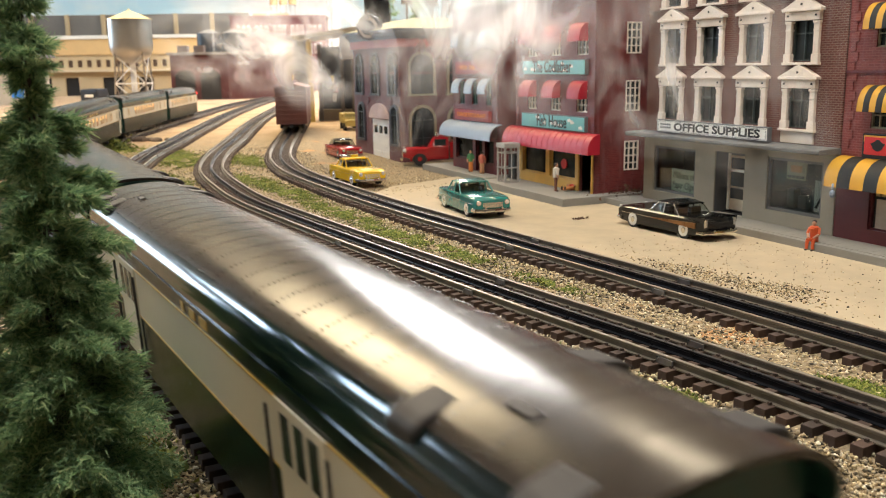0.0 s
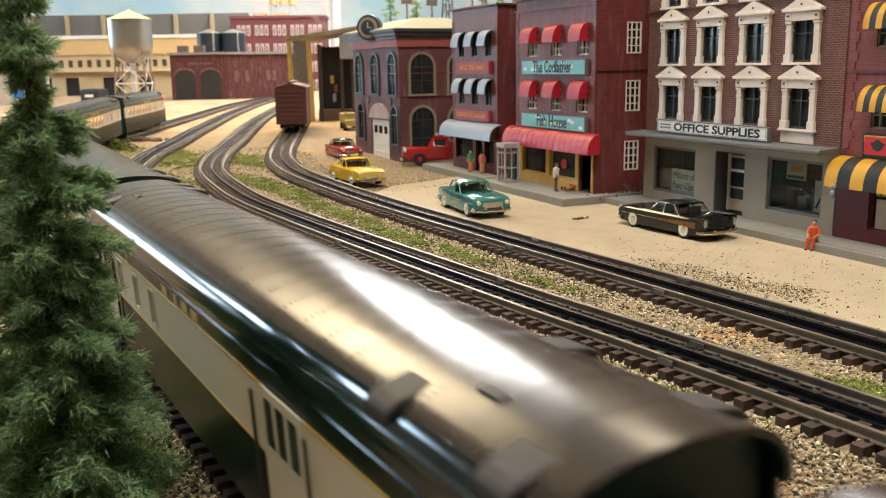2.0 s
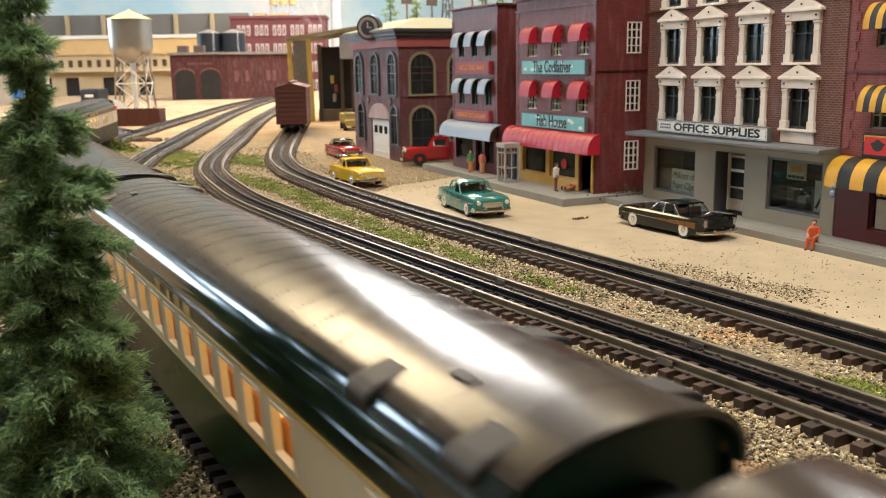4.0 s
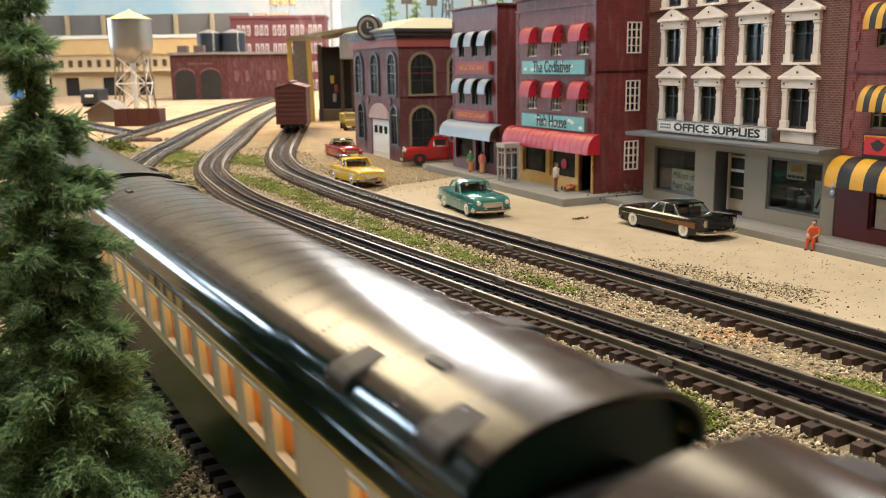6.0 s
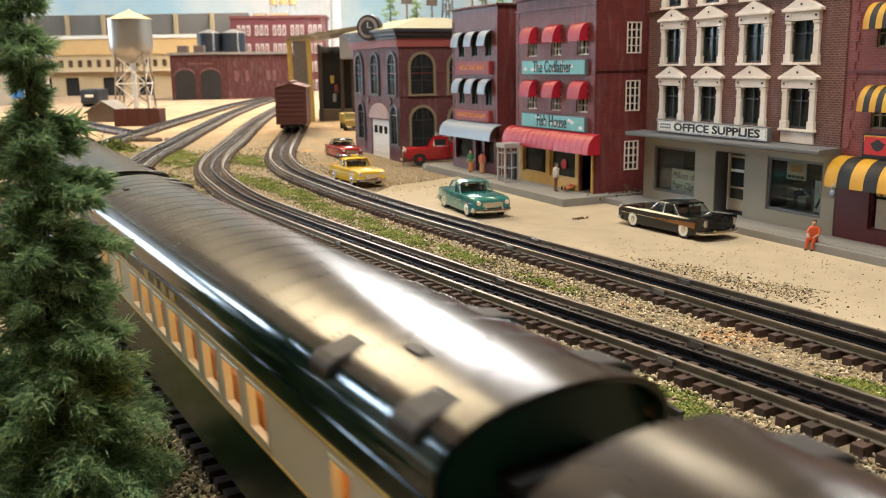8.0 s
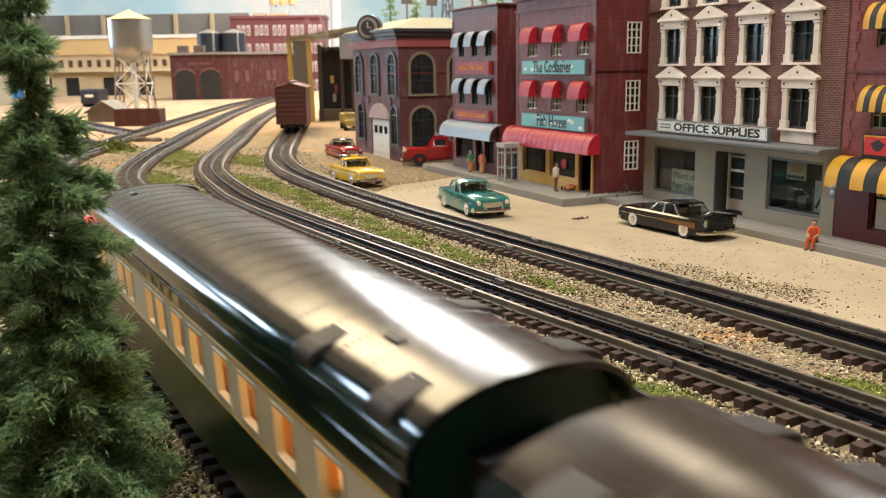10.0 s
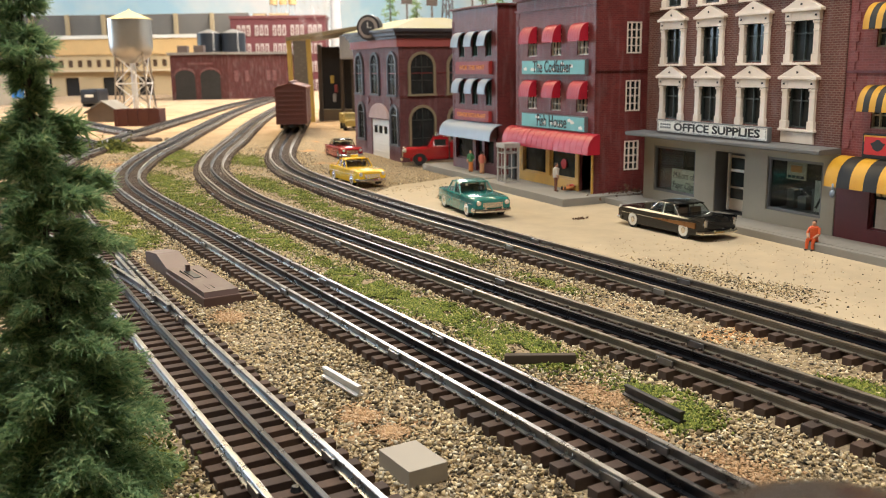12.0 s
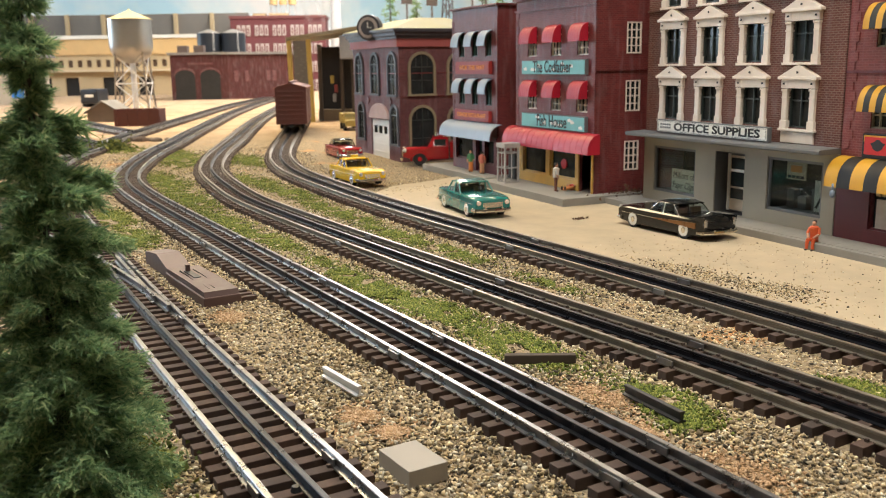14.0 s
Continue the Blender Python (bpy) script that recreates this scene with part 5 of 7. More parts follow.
ORANGE = paint_of("orange_overalls", (0.62, 0.10, 0.025))
figurine(facing(0.6375, 0.4930, -0.96, -0.28, -0.0008), "small seated figurine in orange overalls on the kerb", ORANGE, ORANGE, True, 0.0285)
figurine(facing(0.6360, 0.8520, 0.8, -0.55, 0.0010), "standing figurine in white shirt and brown trousers", paint_of("white_shirt", (0.62, 0.58, 0.50)), paint_of("brown_trousers", (0.16, 0.06, 0.035)), hgt=0.0335)
figurine(Matrix.Translation((0.6555, 0.8480, 0.0046)) @ pose(0, 0, 0, 0, 0, 112) @ pose(0, 0, 0, 90) @ pose(0, -0.0, -0.018), "figurine in red lying on the step", paint_of("red_dress", (0.62, 0.06, 0.04)), paint_of("orange_tights", (0.60, 0.25, 0.08)))
figurine(facing(0.6640, 1.0900, -0.8, -0.6, -0.0005), "standing figurine in green top and orange skirt", paint_of("green_top", (0.06, 0.22, 0.09)), paint_of("orange_skirt", (0.65, 0.20, 0.04)), hgt=0.031, skirt=True)
figurine(facing(0.6665, 1.0640, 0.8, 0.6, -0.0005), "standing figurine in a pink and orange outfit", paint_of("coral_top", (0.58, 0.17, 0.12)), paint_of("peach_skirt", (0.60, 0.32, 0.16)), hgt=0.031, skirt=True)


def phone_booth():
    root = thing("phone_booth", pose(0.6400, 0.9590, 0.0010, 0, 0, -5), "grey metal telephone booth with open glazed sides", "phone booth")
    g = plain("booth_grey", (0.36, 0.34, 0.31), 0.5, 0.1)
    a, hh = 0.0094, 0.0470
    for sx in (-1, 1):
        for sy in (-1, 1):
            bm = bmesh.new()
            box(bm, sx * a - .0012, sx * a + .0012, sy * a - .0012, sy * a + .0012, 0, hh)
            part("post", bm, g, root)
    bm = bmesh.new()
    box(bm, -a - .002, a + .002, -a - .002, a + .002, hh - .003, hh + .003, .0006)
    part("roof", bm, g, root)
    bm = bmesh.new()
    box(bm, -a, a, -a, a, 0, .002)
    part("floor_plate", bm, g, root)
    for ang in (0, 90, 180, 270):
        bm = bmesh.new()
        mm = pose(0, 0, 0, 0, 0, ang)
        for z in (.018, hh - .010):
            box(bm, -a, a, a - .0008, a + .0008, z, z + .0016, m=mm)
        box(bm, -.0005, .0005, a - .0006, a + .0006, .002, hh - .003, m=mm)
        part("glazing_frame", bm, g, root)
    # black back panel across the booth, its colour standing in for the dark inside
    bm = bmesh.new()
    box(bm, a - .0045, a - .0015, -a + .001, a - .001, .004, .036)
    part("telephone", bm, M_BLACK, root)


phone_booth()


# ---- the yard and the far side of the layout ----
AWAY = -29.7
YARD = GROUND + 0.014
M_SILVER = plain("silver_paint", (0.36, 0.36, 0.36), 0.33, 0.9, 0.12, 25.0, 0.02)
M_SILVER_DULL = plain("dull_silver", (0.62, 0.61, 0.60), 0.5, 0.3, 0.12, 50.0, 0.02)
M_SAND_ROOF = plain("sandy_tank_roof", (0.52, 0.44, 0.26), 0.8, 0.0, 0.12, 25.0, 0.1)
M_TAN = plain("tan_wall", (0.52, 0.40, 0.24), 0.85, 0.0, 0.12, 12.0, 0.05)
M_WOOD_FASCIA = plain("yellow_plywood", (0.66, 0.44, 0.20), 0.7, 0.0, 0.18, 9.0, 0.05)
M_FAR_RED = brick("far_red_brick", (0.088, 0.020, 0.020), (0.072, 0.017, 0.017), (0.08, 0.032, 0.029), 0.008, 0.003, 0.8, 0.3)
M_TANK_BLUE = plain("dark_blue_tank", (0.030, 0.036, 0.048), 0.35, 0.3, 0.2, 20.0, 0.02)
M_BROWN_CAR = plain("boxcar_brown", (0.125, 0.042, 0.032), 0.7, 0.0, 0.2, 60.0, 0.1)
M_YELLOW = plain("yellow_girder", (0.52, 0.36, 0.09), 0.6, 0.0, 0.15, 60.0, 0.05)
M_GREY_WALL = plain("grey_plank_wall", (0.20, 0.185, 0.165), 0.85, 0.0, 0.25, 6.0, 0.05)


# colour of the legs, and of far braces as painted shade
M_LEG_SHADE = plain("grey_brown_leg_shade", (0.20, 0.165, 0.13), 0.7)


def water_tower():
    root = thing("water_tower", pose(0.625, 3.210, YARD - 0.012), "silver steel water tower with sandy conical roof on braced legs", "water tower")
    bm = bmesh.new()
    prof = [(0.0, 0.178), (0.020, 0.180), (0.045, 0.190), (0.062, 0.206), (0.0690, 0.226), (0.0700, 0.236), (0.0700, 0.322), (0.0, 0.322)]
    n = 40
    rings = [[bm.verts.new((r * math.cos(2 * math.pi * i / n), r * math.sin(2 * math.pi * i / n), z)) for i in range(n)] for r, z in prof[1:-1]]
    for a, b in zip(rings, rings[1:]):
        for i in range(n):
            bm.faces.new((a[i], a[(i + 1) % n], b[(i + 1) % n], b[i]))
    bm.faces.new(rings[0][::-1])
    bm.faces.new(rings[-1])
    shade_by_angle(part("tank", bm, M_SILVER, root, "silver riveted tank"), 40)
    bm = bmesh.new()
    tube(bm, (0, 0, 0.322), (0, 0, 0.352), 0.0760, 0.004, 32)
    tube(bm, (0, 0, 0.352), (0, 0, 0.358), 0.005, 0.001, 10)
    part("tank_roof", bm, M_SAND_ROOF, root, "sandy conical tank roof")
    bm = bmesh.new()
    tube(bm, (0, 0, 0), (0, 0, 0.180), 0.0095, n=14)
    part("riser_pipe", bm, M_SILVER_DULL, root)
    feet = []
    for i in range(4):
        t = math.radians(45 + 90 * i - 25)
        top, bot = Vector((0.062 * math.cos(t), 0.062 * math.sin(t), 0.225)), Vector((0.078 * math.cos(t), 0.078 * math.sin(t), 0.0))
        feet.append((top, bot))
        bm = bmesh.new()
        tube(bm, bot, top, 0.0034, 0.0028, 8)
        part("leg", bm, M_LEG_SHADE, root)
        bm = bmesh.new()
        tube(bm, bot, bot + Vector((0, 0, 0.022)), 0.013, 0.007, 4)
        part("footing", bm, M_KERB, root)
    for i in range(4):
        (ta, ba), (tb, bb) = feet[i], feet[(i + 1) % 4]
        # near braces bright, far ones dull: light and shade put into the colour
        mat = M_SILVER_DULL if i in (2, 3) else M_LEG_SHADE
        for f0, f1 in ((0.10, 0.50), (0.50, 0.92)):
            for p, q in (((ba, ta), (bb, tb)), ((bb, tb), (ba, ta))):
                bm = bmesh.new()
                tube(bm, p[0].lerp(p[1], f0), q[0].lerp(q[1], f1), 0.0019, n=6)
                part("cross_brace", bm, mat, root)
        bm = bmesh.new()
        tube(bm, ba.lerp(ta, 0.5), bb.lerp(tb, 0.5), 0.0028, n=6)
        part("girt", bm, mat, root)


water_tower()


def engine_house():
    root = thing("engine_house", pose(1.045, 4.480, YARD, 0, 0, AWAY), "dark red brick engine house with two arched doorways", "building")
    W_, Z = 0.275, 0.212
    bm = bmesh.new()
    c1, c2, hw = 0.068, 0.190, 0.048
    wall_grid(bm, 0, W_, 0, Z, 0.0, 0.02, [(c1 - hw, c1 + hw, 0, 0.128), (c2 - hw, c2 + hw, 0, 0.128)])
    part("front_wall", bm, M_FAR_RED, root)
    for c in (c1, c2):
        bm = bmesh.new()
        n = 12
        arc = [(c - hw * math.cos(math.pi * i / n), 0.112 + 0.030 * math.sin(math.pi * i / n)) for i in range(n + 1)]
        for (xa, za), (xb, zb) in zip(arc, arc[1:]):
            prism(bm, [(xa, za), (xb, zb), (xb, zb + 0.010), (xa, za + 0.010)], -0.004, 0.010, "y")
        part("arch_moulding", bm, M_BRICK_FIRE, root)
        # near-black sheet over the opening, in place of the shade inside
        bm = bmesh.new()
        prism(bm, [(c - hw, 0.0)] + arc + [(c + hw, 0.0)], 0.006 - 0.008, 0.012 - 0.008 - 0.003, "y")
        part("doorway", bm, M_SHADE_BLACK, root, "near-black sheet standing in for the shade of the doorway")
    bm = bmesh.new()
    box(bm, 0, 0.012, 0.02, 0.6, 0, Z)
    part("side_wall", bm, M_FAR_RED, root)
    bm = bmesh.new()
    prism(bm, [(W_, 0.0), (W_ + 0.330, 0.21), (W_ + 0.322, 0.222), (W_ - 0.004, 0.018)], 0, Z, "z")
    part("side_wall", bm, M_FAR_RED, root)
    bm = bmesh.new()
    prism(bm, [(-0.012, -0.012), (W_ + 0.004, -0.012), (W_ + 0.345, 0.205), (W_ + 0.30, 0.6), (-0.012, 0.6)], Z, Z + 0.012, "z")
    part("roof", bm, plain("grey_flat_roof", (0.20, 0.18, 0.17), 0.8), root)
    bm = bmesh.new()
    box(bm, 0.085, 0.205, -0.0012, 0.002, 0.166, 0.175)
    part("name_board", bm, M_BRICK_FIRE, root)
    for u in (0.10, 0.24, 0.52, 0.60, 0.80, 0.88):
        x, y = W_ + 0.33 * u, 0.21 * u
        bm = bmesh.new()
        box(bm, -0.010, 0.010, -0.003, 0.002, 0.085, 0.135, m=Matrix.Translation((x, y, 0)) @ pose(0, 0, 0, 0, 0, 32.5))
        part("side_window", bm, M_BRICK_FIRE, root)
    for x in (0.02, 0.10):
        bm = bmesh.new()
        box(bm, x, x + 0.05, 0.06, 0.10, Z + 0.012, Z + 0.045, 0.003)
        part("roof_monitor", bm, plain("roof_box", (0.10, 0.07, 0.06), 0.8), root)


engine_house()
for x, y in ((1.300, 4.690), (1.408, 4.632)):
    root = thing("oil_tank", pose(x, y, YARD), "dark blue cylindrical storage tank with shallow cone top", "tank", "storage tanks")
    bm = bmesh.new()
    tube(bm, (0, 0, 0), (0, 0, 0.322), 0.061, n=36)
    shade_by_angle(part("shell", bm, M_TANK_BLUE, root), 40)
    bm = bmesh.new()
    tube(bm, (0, 0, 0.322), (0, 0, 0.343), 0.063, 0.006, 36)
    part("cone_top", bm, M_GREY_WALL, root)
    bm = bmesh.new()
    for i in range(9):
        tube(bm, (0.0, -0.0635, 0.03 + 0.036 * i), (0.006, -0.0635, 0.03 + 0.036 * i), 0.001, n=5)
    for e in (0, 0.006):
        tube(bm, (e, -0.0635, 0.0), (e, -0.0635, 0.325), 0.001, n=5)
    part("ladder", bm, M_SILVER_DULL, root)


def freight_house():
    root = thing("freight_house", pose(0.300, 6.020, YARD, 0, 0, AWAY), "long tan freight house with plywood fascia and dark doors", "building")
    W_ = 1.32
    doors = [(0.10, 0.18), (0.34, 0.42), (0.50, 0.58), (0.72, 0.84), (0.93, 1.02), (1.12, 1.22)]
    wins = [(0.03 + 0.055 * i, 0.058 + 0.055 * i) for i in range(23)]
    bm = bmesh.new()
    wall_grid(bm, 0, W_, 0, 0.235, 0, 0.02, [(a, b, 0, 0.105) for a, b in doors] + [(a, b, 0.165, 0.205) for a, b in wins])
    part("front_wall", bm, M_TAN, root)
    for a, b in doors:
        bm = bmesh.new()
        box(bm, a, b, 0.012, 0.016, 0, 0.105)
        part("door", bm, M_SHADE_BLACK, root)
    for a, b in wins:
        bm = bmesh.new()
        box(bm, a, b, 0.010, 0.013, 0.165, 0.205)
        part("window", bm, plain("brown_pane", (0.10, 0.055, 0.03), 0.5) if a == wins[0][0] else bpy.data.materials["brown_pane"], root)
    bm = bmesh.new()
    box(bm, -0.02, W_, -0.05, 0.012, 0.138, 0.150)
    part("canopy", bm, plain("cream_canopy", (0.62, 0.50, 0.33), 0.8), root)
    bm = bmesh.new()
    box(bm, -0.02, W_ + 0.01, -0.012, 0.30, 0.235, 0.325)
    part("fascia", bm, M_WOOD_FASCIA, root, "yellow plywood fascia")
    bm = bmesh.new()
    box(bm, -0.03, W_ + 0.02, -0.02, 0.32, 0.325, 0.345)
    part("roof_edge", bm, M_WHITE_SIGN, root, "white roof edge")
    bm = bmesh.new()
    box(bm, 0, 0.02, 0.02, 0.30, 0, 0.235)
    box(bm, W_ - 0.02, W_, 0.02, 0.30, 0, 0.235)
    box(bm, 0.02, W_ - 0.02, 0.28, 0.30, 0, 0.235)
    part("rear_walls", bm, M_TAN, root)


freight_house()
# long grey plank wall behind it, with tan posts
root = thing("plank_wall", pose(0.05, 6.90, YARD, 0, 0, AWAY), "long grey plank retaining wall with tan posts", "wall")
for i in range(9):
    bm = bmesh.new()
    box(bm, 0.235 * i, 0.235 * i + 0.233, 0.0, 0.03, 0, 0.498)
    part("plank_panel", bm, M_GREY_WALL, root)
    bm = bmesh.new()
    box(bm, 0.235 * i - 0.012, 0.235 * i + 0.012, -0.02, -0.001, 0, 0.500)
    part("post", bm, M_TAN, root)


def factory():
    root = thing("red_factory", pose(1.700, 5.640, YARD, 0, 0, -26.0), "long red factory with rows of white-framed windows", "building")
    W_, Z = 0.585, 0.448
    bm = bmesh.new()
    box(bm, 0, W_, 0, 0.30, 0, Z)
    part("wall", bm, plain("far_factory_red", (0.15, 0.042, 0.048), 0.8, 0.0, 0.15, 20.0), root)
    bm = bmesh.new()
    box(bm, -0.006, W_ + 0.006, -0.008, 0.306, Z, Z + 0.016)
    part("parapet", bm, plain("far_parapet", (0.18, 0.06, 0.06), 0.8), root)
    for r in range(4):
        for g in range(5):
            for k in range(3):
                x = 0.040 + g * 0.110 + k * 0.030
                z = Z - 0.105 - r * 0.112
                bm = bmesh.new()
                box(bm, x, x + 0.021, -0.006, 0.001, z, z + 0.064)
                w = part("window", bm, plain("white_far_frame", (0.50, 0.43, 0.40), 0.7) if (r, g, k) == (0, 0, 0) else bpy.data.materials["white_far_frame"], root)
                bm = bmesh.new()
                box(bm, x + 0.007, x + 0.014, -0.008, -0.0055, z + 0.008, z + 0.050)
                part("pane", bm, bpy.data.materials["far_factory_red"], w)
    for i in range(2):
        bm = bmesh.new()
        box(bm, 0.13 + 0.10 * i, 0.21 + 0.14 * i, 0.08, 0.15, Z + 0.016, Z + 0.035)
        part("roof_shed", bm, M_TAN, root)


factory()
for i in range(3):
    root = thing("roof_tank", pose(1.98 + 0.052 * i, 5.62 - 0.028 * i, YARD), "tan wooden tank on thin legs", "tank", "tan wooden tanks")
    bm = bmesh.new()
    tube(bm, (0, 0, 0.535), (0, 0, 0.66), 0.025, n=16)
    part("barrel", bm, M_WOOD_FASCIA, root)
    bm = bmesh.new()
    for sx in (-1, 1):
        tube(bm, (sx * 0.017, 0, 0), (sx * 0.017, 0, 0.536), 0.003, n=6)
    part("leg", bm, M_SILVER_DULL, root)

# a pale chimney
root = thing("chimney", pose(2.105, 4.930, YARD), "pale grey factory chimney", "chimney")
bm = bmesh.new()
tube(bm, (0, 0, 0), (0, 0, 0.70), 0.036, 0.026, 20)
shade_by_angle(part("flue", bm, plain("pale_grey_stack", (0.50, 0.49, 0.50), 0.8), root), 40)


def boxcar():
    px, py = 0.742, 2.000
    root = thing("boxcar", pose(px, py, rise(2.0), 0, 0, -23.5), "brown freight boxcar standing on the track", "train car")
    bm = bmesh.new()
    prism(bm, [(-0.0335, 0.014), (-0.0335, 0.090), (-0.030, 0.0955), (0.0, 0.1005), (0.030, 0.0955), (0.0335, 0.090), (0.0335, 0.014)], -0.125, 0.125, "y")
    part("body", bm, M_BROWN_CAR, root)
    bm = bmesh.new()
    for i in range(7):
        z = 0.022 + 0.010 * i
        box(bm, -0.030, 0.030, -0.1275, -0.1245, z, z + 0.004, 0.0008)
    part("end_rib", bm, M_BROWN_CAR, root)
    bm = bmesh.new()
    prism(bm, [(-0.036, 0.0905), (0.0, 0.1012), (0.036, 0.0905), (0.036, 0.0925), (0.0, 0.1035), (-0.036, 0.0925)], -0.129, 0.129, "y")
    part("roof", bm, plain("boxcar_roof", (0.19, 0.075, 0.055), 0.7), root)
    bm = bmesh.new()
    box(bm, -0.005, 0.005, -0.130, 0.130, 0.1040, 0.1058)
    part("running_board", bm, M_BROWN_CAR, root)
    for y in (-0.085, 0.085):
        truck(root, y)
    bm = bmesh.new()
    box(bm, -0.004, 0.004, -0.142, -0.124, 0.007, 0.013, 0.001)
    part("coupler", bm, M_BLACK, root)
    for sx in (-1, 1):
        bm = bmesh.new()
        box(bm, sx * 0.0335 - 0.001, sx * 0.0335 + 0.001, -0.03, 0.03, 0.018, 0.088)
        part("sliding_door", bm, M_BROWN_CAR, root)


def coaling_tower():
    root = thing("coaling_tower", pose(0.868, 2.330, GROUND + 0.014, 0, 0, AWAY), "tall coaling tower with yellow girders and a dark conveyor", "tower")
    for x in (-0.012, 0.040):
        bm = bmesh.new()
        prism(bm, [(x, 0.0), (x + 0.011, 0.0), (x + 0.007, 0.218), (x - 0.005, 0.218)], 0.0, 0.012, "y")
        part("girder", bm, M_YELLOW, root)
    bm = bmesh.new()
    box(bm, 0.000, 0.038, 0.004, 0.008, 0.0, 0.214)
    cv = part("conveyor", bm, M_GREY_WALL, root, "dark conveyor with light buckets")
    rnd = random.Random(3)
    for i in range(26):
        bm = bmesh.new()
        x, z = rnd.uniform(0.006, 0.032), 0.015 + i * 0.0075
        box(bm, x - 0.003, x + 0.003, 0.0, 0.005, z, z + 0.003)
        part("bucket", bm, M_KERB, cv)
    bm = bmesh.new()
    box(bm, 0.062, 0.215, 0.10, 0.25, 0.0, 0.20)
    part("bunker", bm, M_SHADE_BLACK, root, "black bunker")
    bm = bmesh.new()
    for a, b in ((0.060, 0.070), (0.120, 0.128), (0.150, 0.158)):
        box(bm, a, b, 0.03, 0.045, 0.0, 0.205)
    part("timber_post", bm, plain("dark_timber", (0.07, 0.05, 0.035), 0.8), root)
    bm = bmesh.new()
    prism(bm, [(-0.018, 0.214), (0.215, 0.246), (0.215, 0.256), (-0.018, 0.224)], -0.004, 0.26, "y")
    part("roof", bm, M_STONE_TRIM, root)
    bm = bmesh.new()
    box(bm, 0.124, 0.180, 0.0, 0.05, 0.165, 0.228, 0.004)
    part("hopper", bm, plain("pale_grey_hopper", (0.34, 0.35, 0.38), 0.6), root, "pale grey hopper")
    bm = bmesh.new()
    box(bm, 0.055, 0.200, 0.05, 0.11, 0.0, 0.030)
    part("platform", bm, plain("brown_platform", (0.16, 0.115, 0.07), 0.8), root)
    for x, z, c in ((0.085, 0.10, (0.45, 0.30, 0.05)), (0.095, 0.075, (0.30, 0.05, 0.04)), (0.090, 0.05, (0.35, 0.32, 0.28))):
        bm = bmesh.new()
        box(bm, x, x + 0.010, 0.092, 0.099, z, z + 0.022, 0.002)
        part("machinery", bm, plain("machine_paint", c, 0.5), root)


coaling_tower()


def tool_shed():
    root = thing("tool_shed", pose(0.402, 2.770, YARD, 0, 0, AWAY - 6) @ Matrix.Scale(0.82, 4), "small weathered hut with a grey gabled roof", "shed")
    bm = bmesh.new()
    prism(bm, [(0, 0), (0.115, 0), (0.115, 0.036), (0.058, 0.070), (0, 0.036)], 0.0, 0.10, "y")
    part("wall", bm, plain("weathered_plank", (0.17, 0.125, 0.095), 0.9, 0.0, 0.25, 60.0), root)
    for e in (-1, 1):
        bm = bmesh.new()
        q = [(0.0575, 0.0740), (0.0575 + e * 0.068, 0.0330), (0.0575 + e * 0.068, 0.0295), (0.0575, 0.0700)]
        prism(bm, q, -0.006, 0.106, "y")
        part("roof_slope", bm, plain("grey_shingle", (0.22, 0.21, 0.20), 0.9), root)


tool_shed()
root = thing("gondola", pose(0.428, 2.500, YARD, 0, 0, AWAY), "reddish brown wooden bin by the yard track", "bin")
for x0, x1, y0, y1 in ((0, 0.120, 0, 0.004), (0, 0.120, 0.05, 0.054), (0, 0.004, 0.004, 0.05), (0.116, 0.120, 0.004, 0.05)):
    bm = bmesh.new()
    box(bm, x0, x1, y0, y1, 0, 0.044)
    part("side_board", bm, M_BROWN_CAR, root)
for i in range(5):
    bm = bmesh.new()
    box(bm, 0.004 + 0.0275 * i, 0.008 + 0.0275 * i, -0.003, 0.0, 0, 0.045)
    part("stake", bm, M_BROWN_CAR, root)

# far left: grey roofed store, blue door, dark wagon
root = thing("store_house", pose(0.13, 4.60, YARD, 0, 0, AWAY), "beige store house with grey roof and blue door", "building")
bm = bmesh.new()
box(bm, 0, 0.31, 0, 0.25, 0, 0.215)
part("wall", bm, plain("beige_store", (0.42, 0.37, 0.30), 0.85), root)
bm = bmesh.new()
prism(bm, [(-0.03, 0.205), (0.155, 0.305), (0.34, 0.205), (0.34, 0.215), (0.155, 0.318), (-0.03, 0.215)], -0.02, 0.27, "y")
part("roof", bm, plain("slate_roof", (0.14, 0.14, 0.15), 0.8), root)
bm = bmesh.new()
box(bm, 0.245, 0.300, -0.004, 0.001, 0.03, 0.115)
part("door", bm, plain("blue_door", (0.03, 0.17, 0.50), 0.5), root, "bright blue door")
root = thing("wagon", pose(0.548, 3.93, YARD, 0, 0, AWAY), "dark blue-black rounded yard wagon", "wagon")
bm = bmesh.new()
box(bm, 0, 0.075, 0, 0.12, 0.012, 0.072, 0.012)
part("body", bm, M_TANK_BLUE, root)
bm = bmesh.new()
box(bm, 0.022, 0.055, -0.002, 0.001, 0.040, 0.050)
part("white_mark", bm, M_WHITE_SIGN, root)
for x in (0.015, 0.060):
    bm = bmesh.new()
    tube(bm, (x, 0.01, 0.010), (x, 0.11, 0.010), 0.010, n=14)
    part("wheelset", bm, M_TYRE, root)

# yard leads joining the train's track, and a lump of rubble between the tracks
track([(0.408, 2.112), (0.392, 2.19), (0.383, 2.29), (0.377, 2.42), (0.366, 2.60), (0.33, 2.85), (0.26, 3.10)], "curving yard lead behind the trees", seed=8)
track([(0.285, 1.83), (0.273, 1.89), (0.266, 1.96), (0.255, 2.07), (0.230, 2.22), (0.18, 2.40)], "short curving yard siding", seed=9)
bm = bmesh.new()
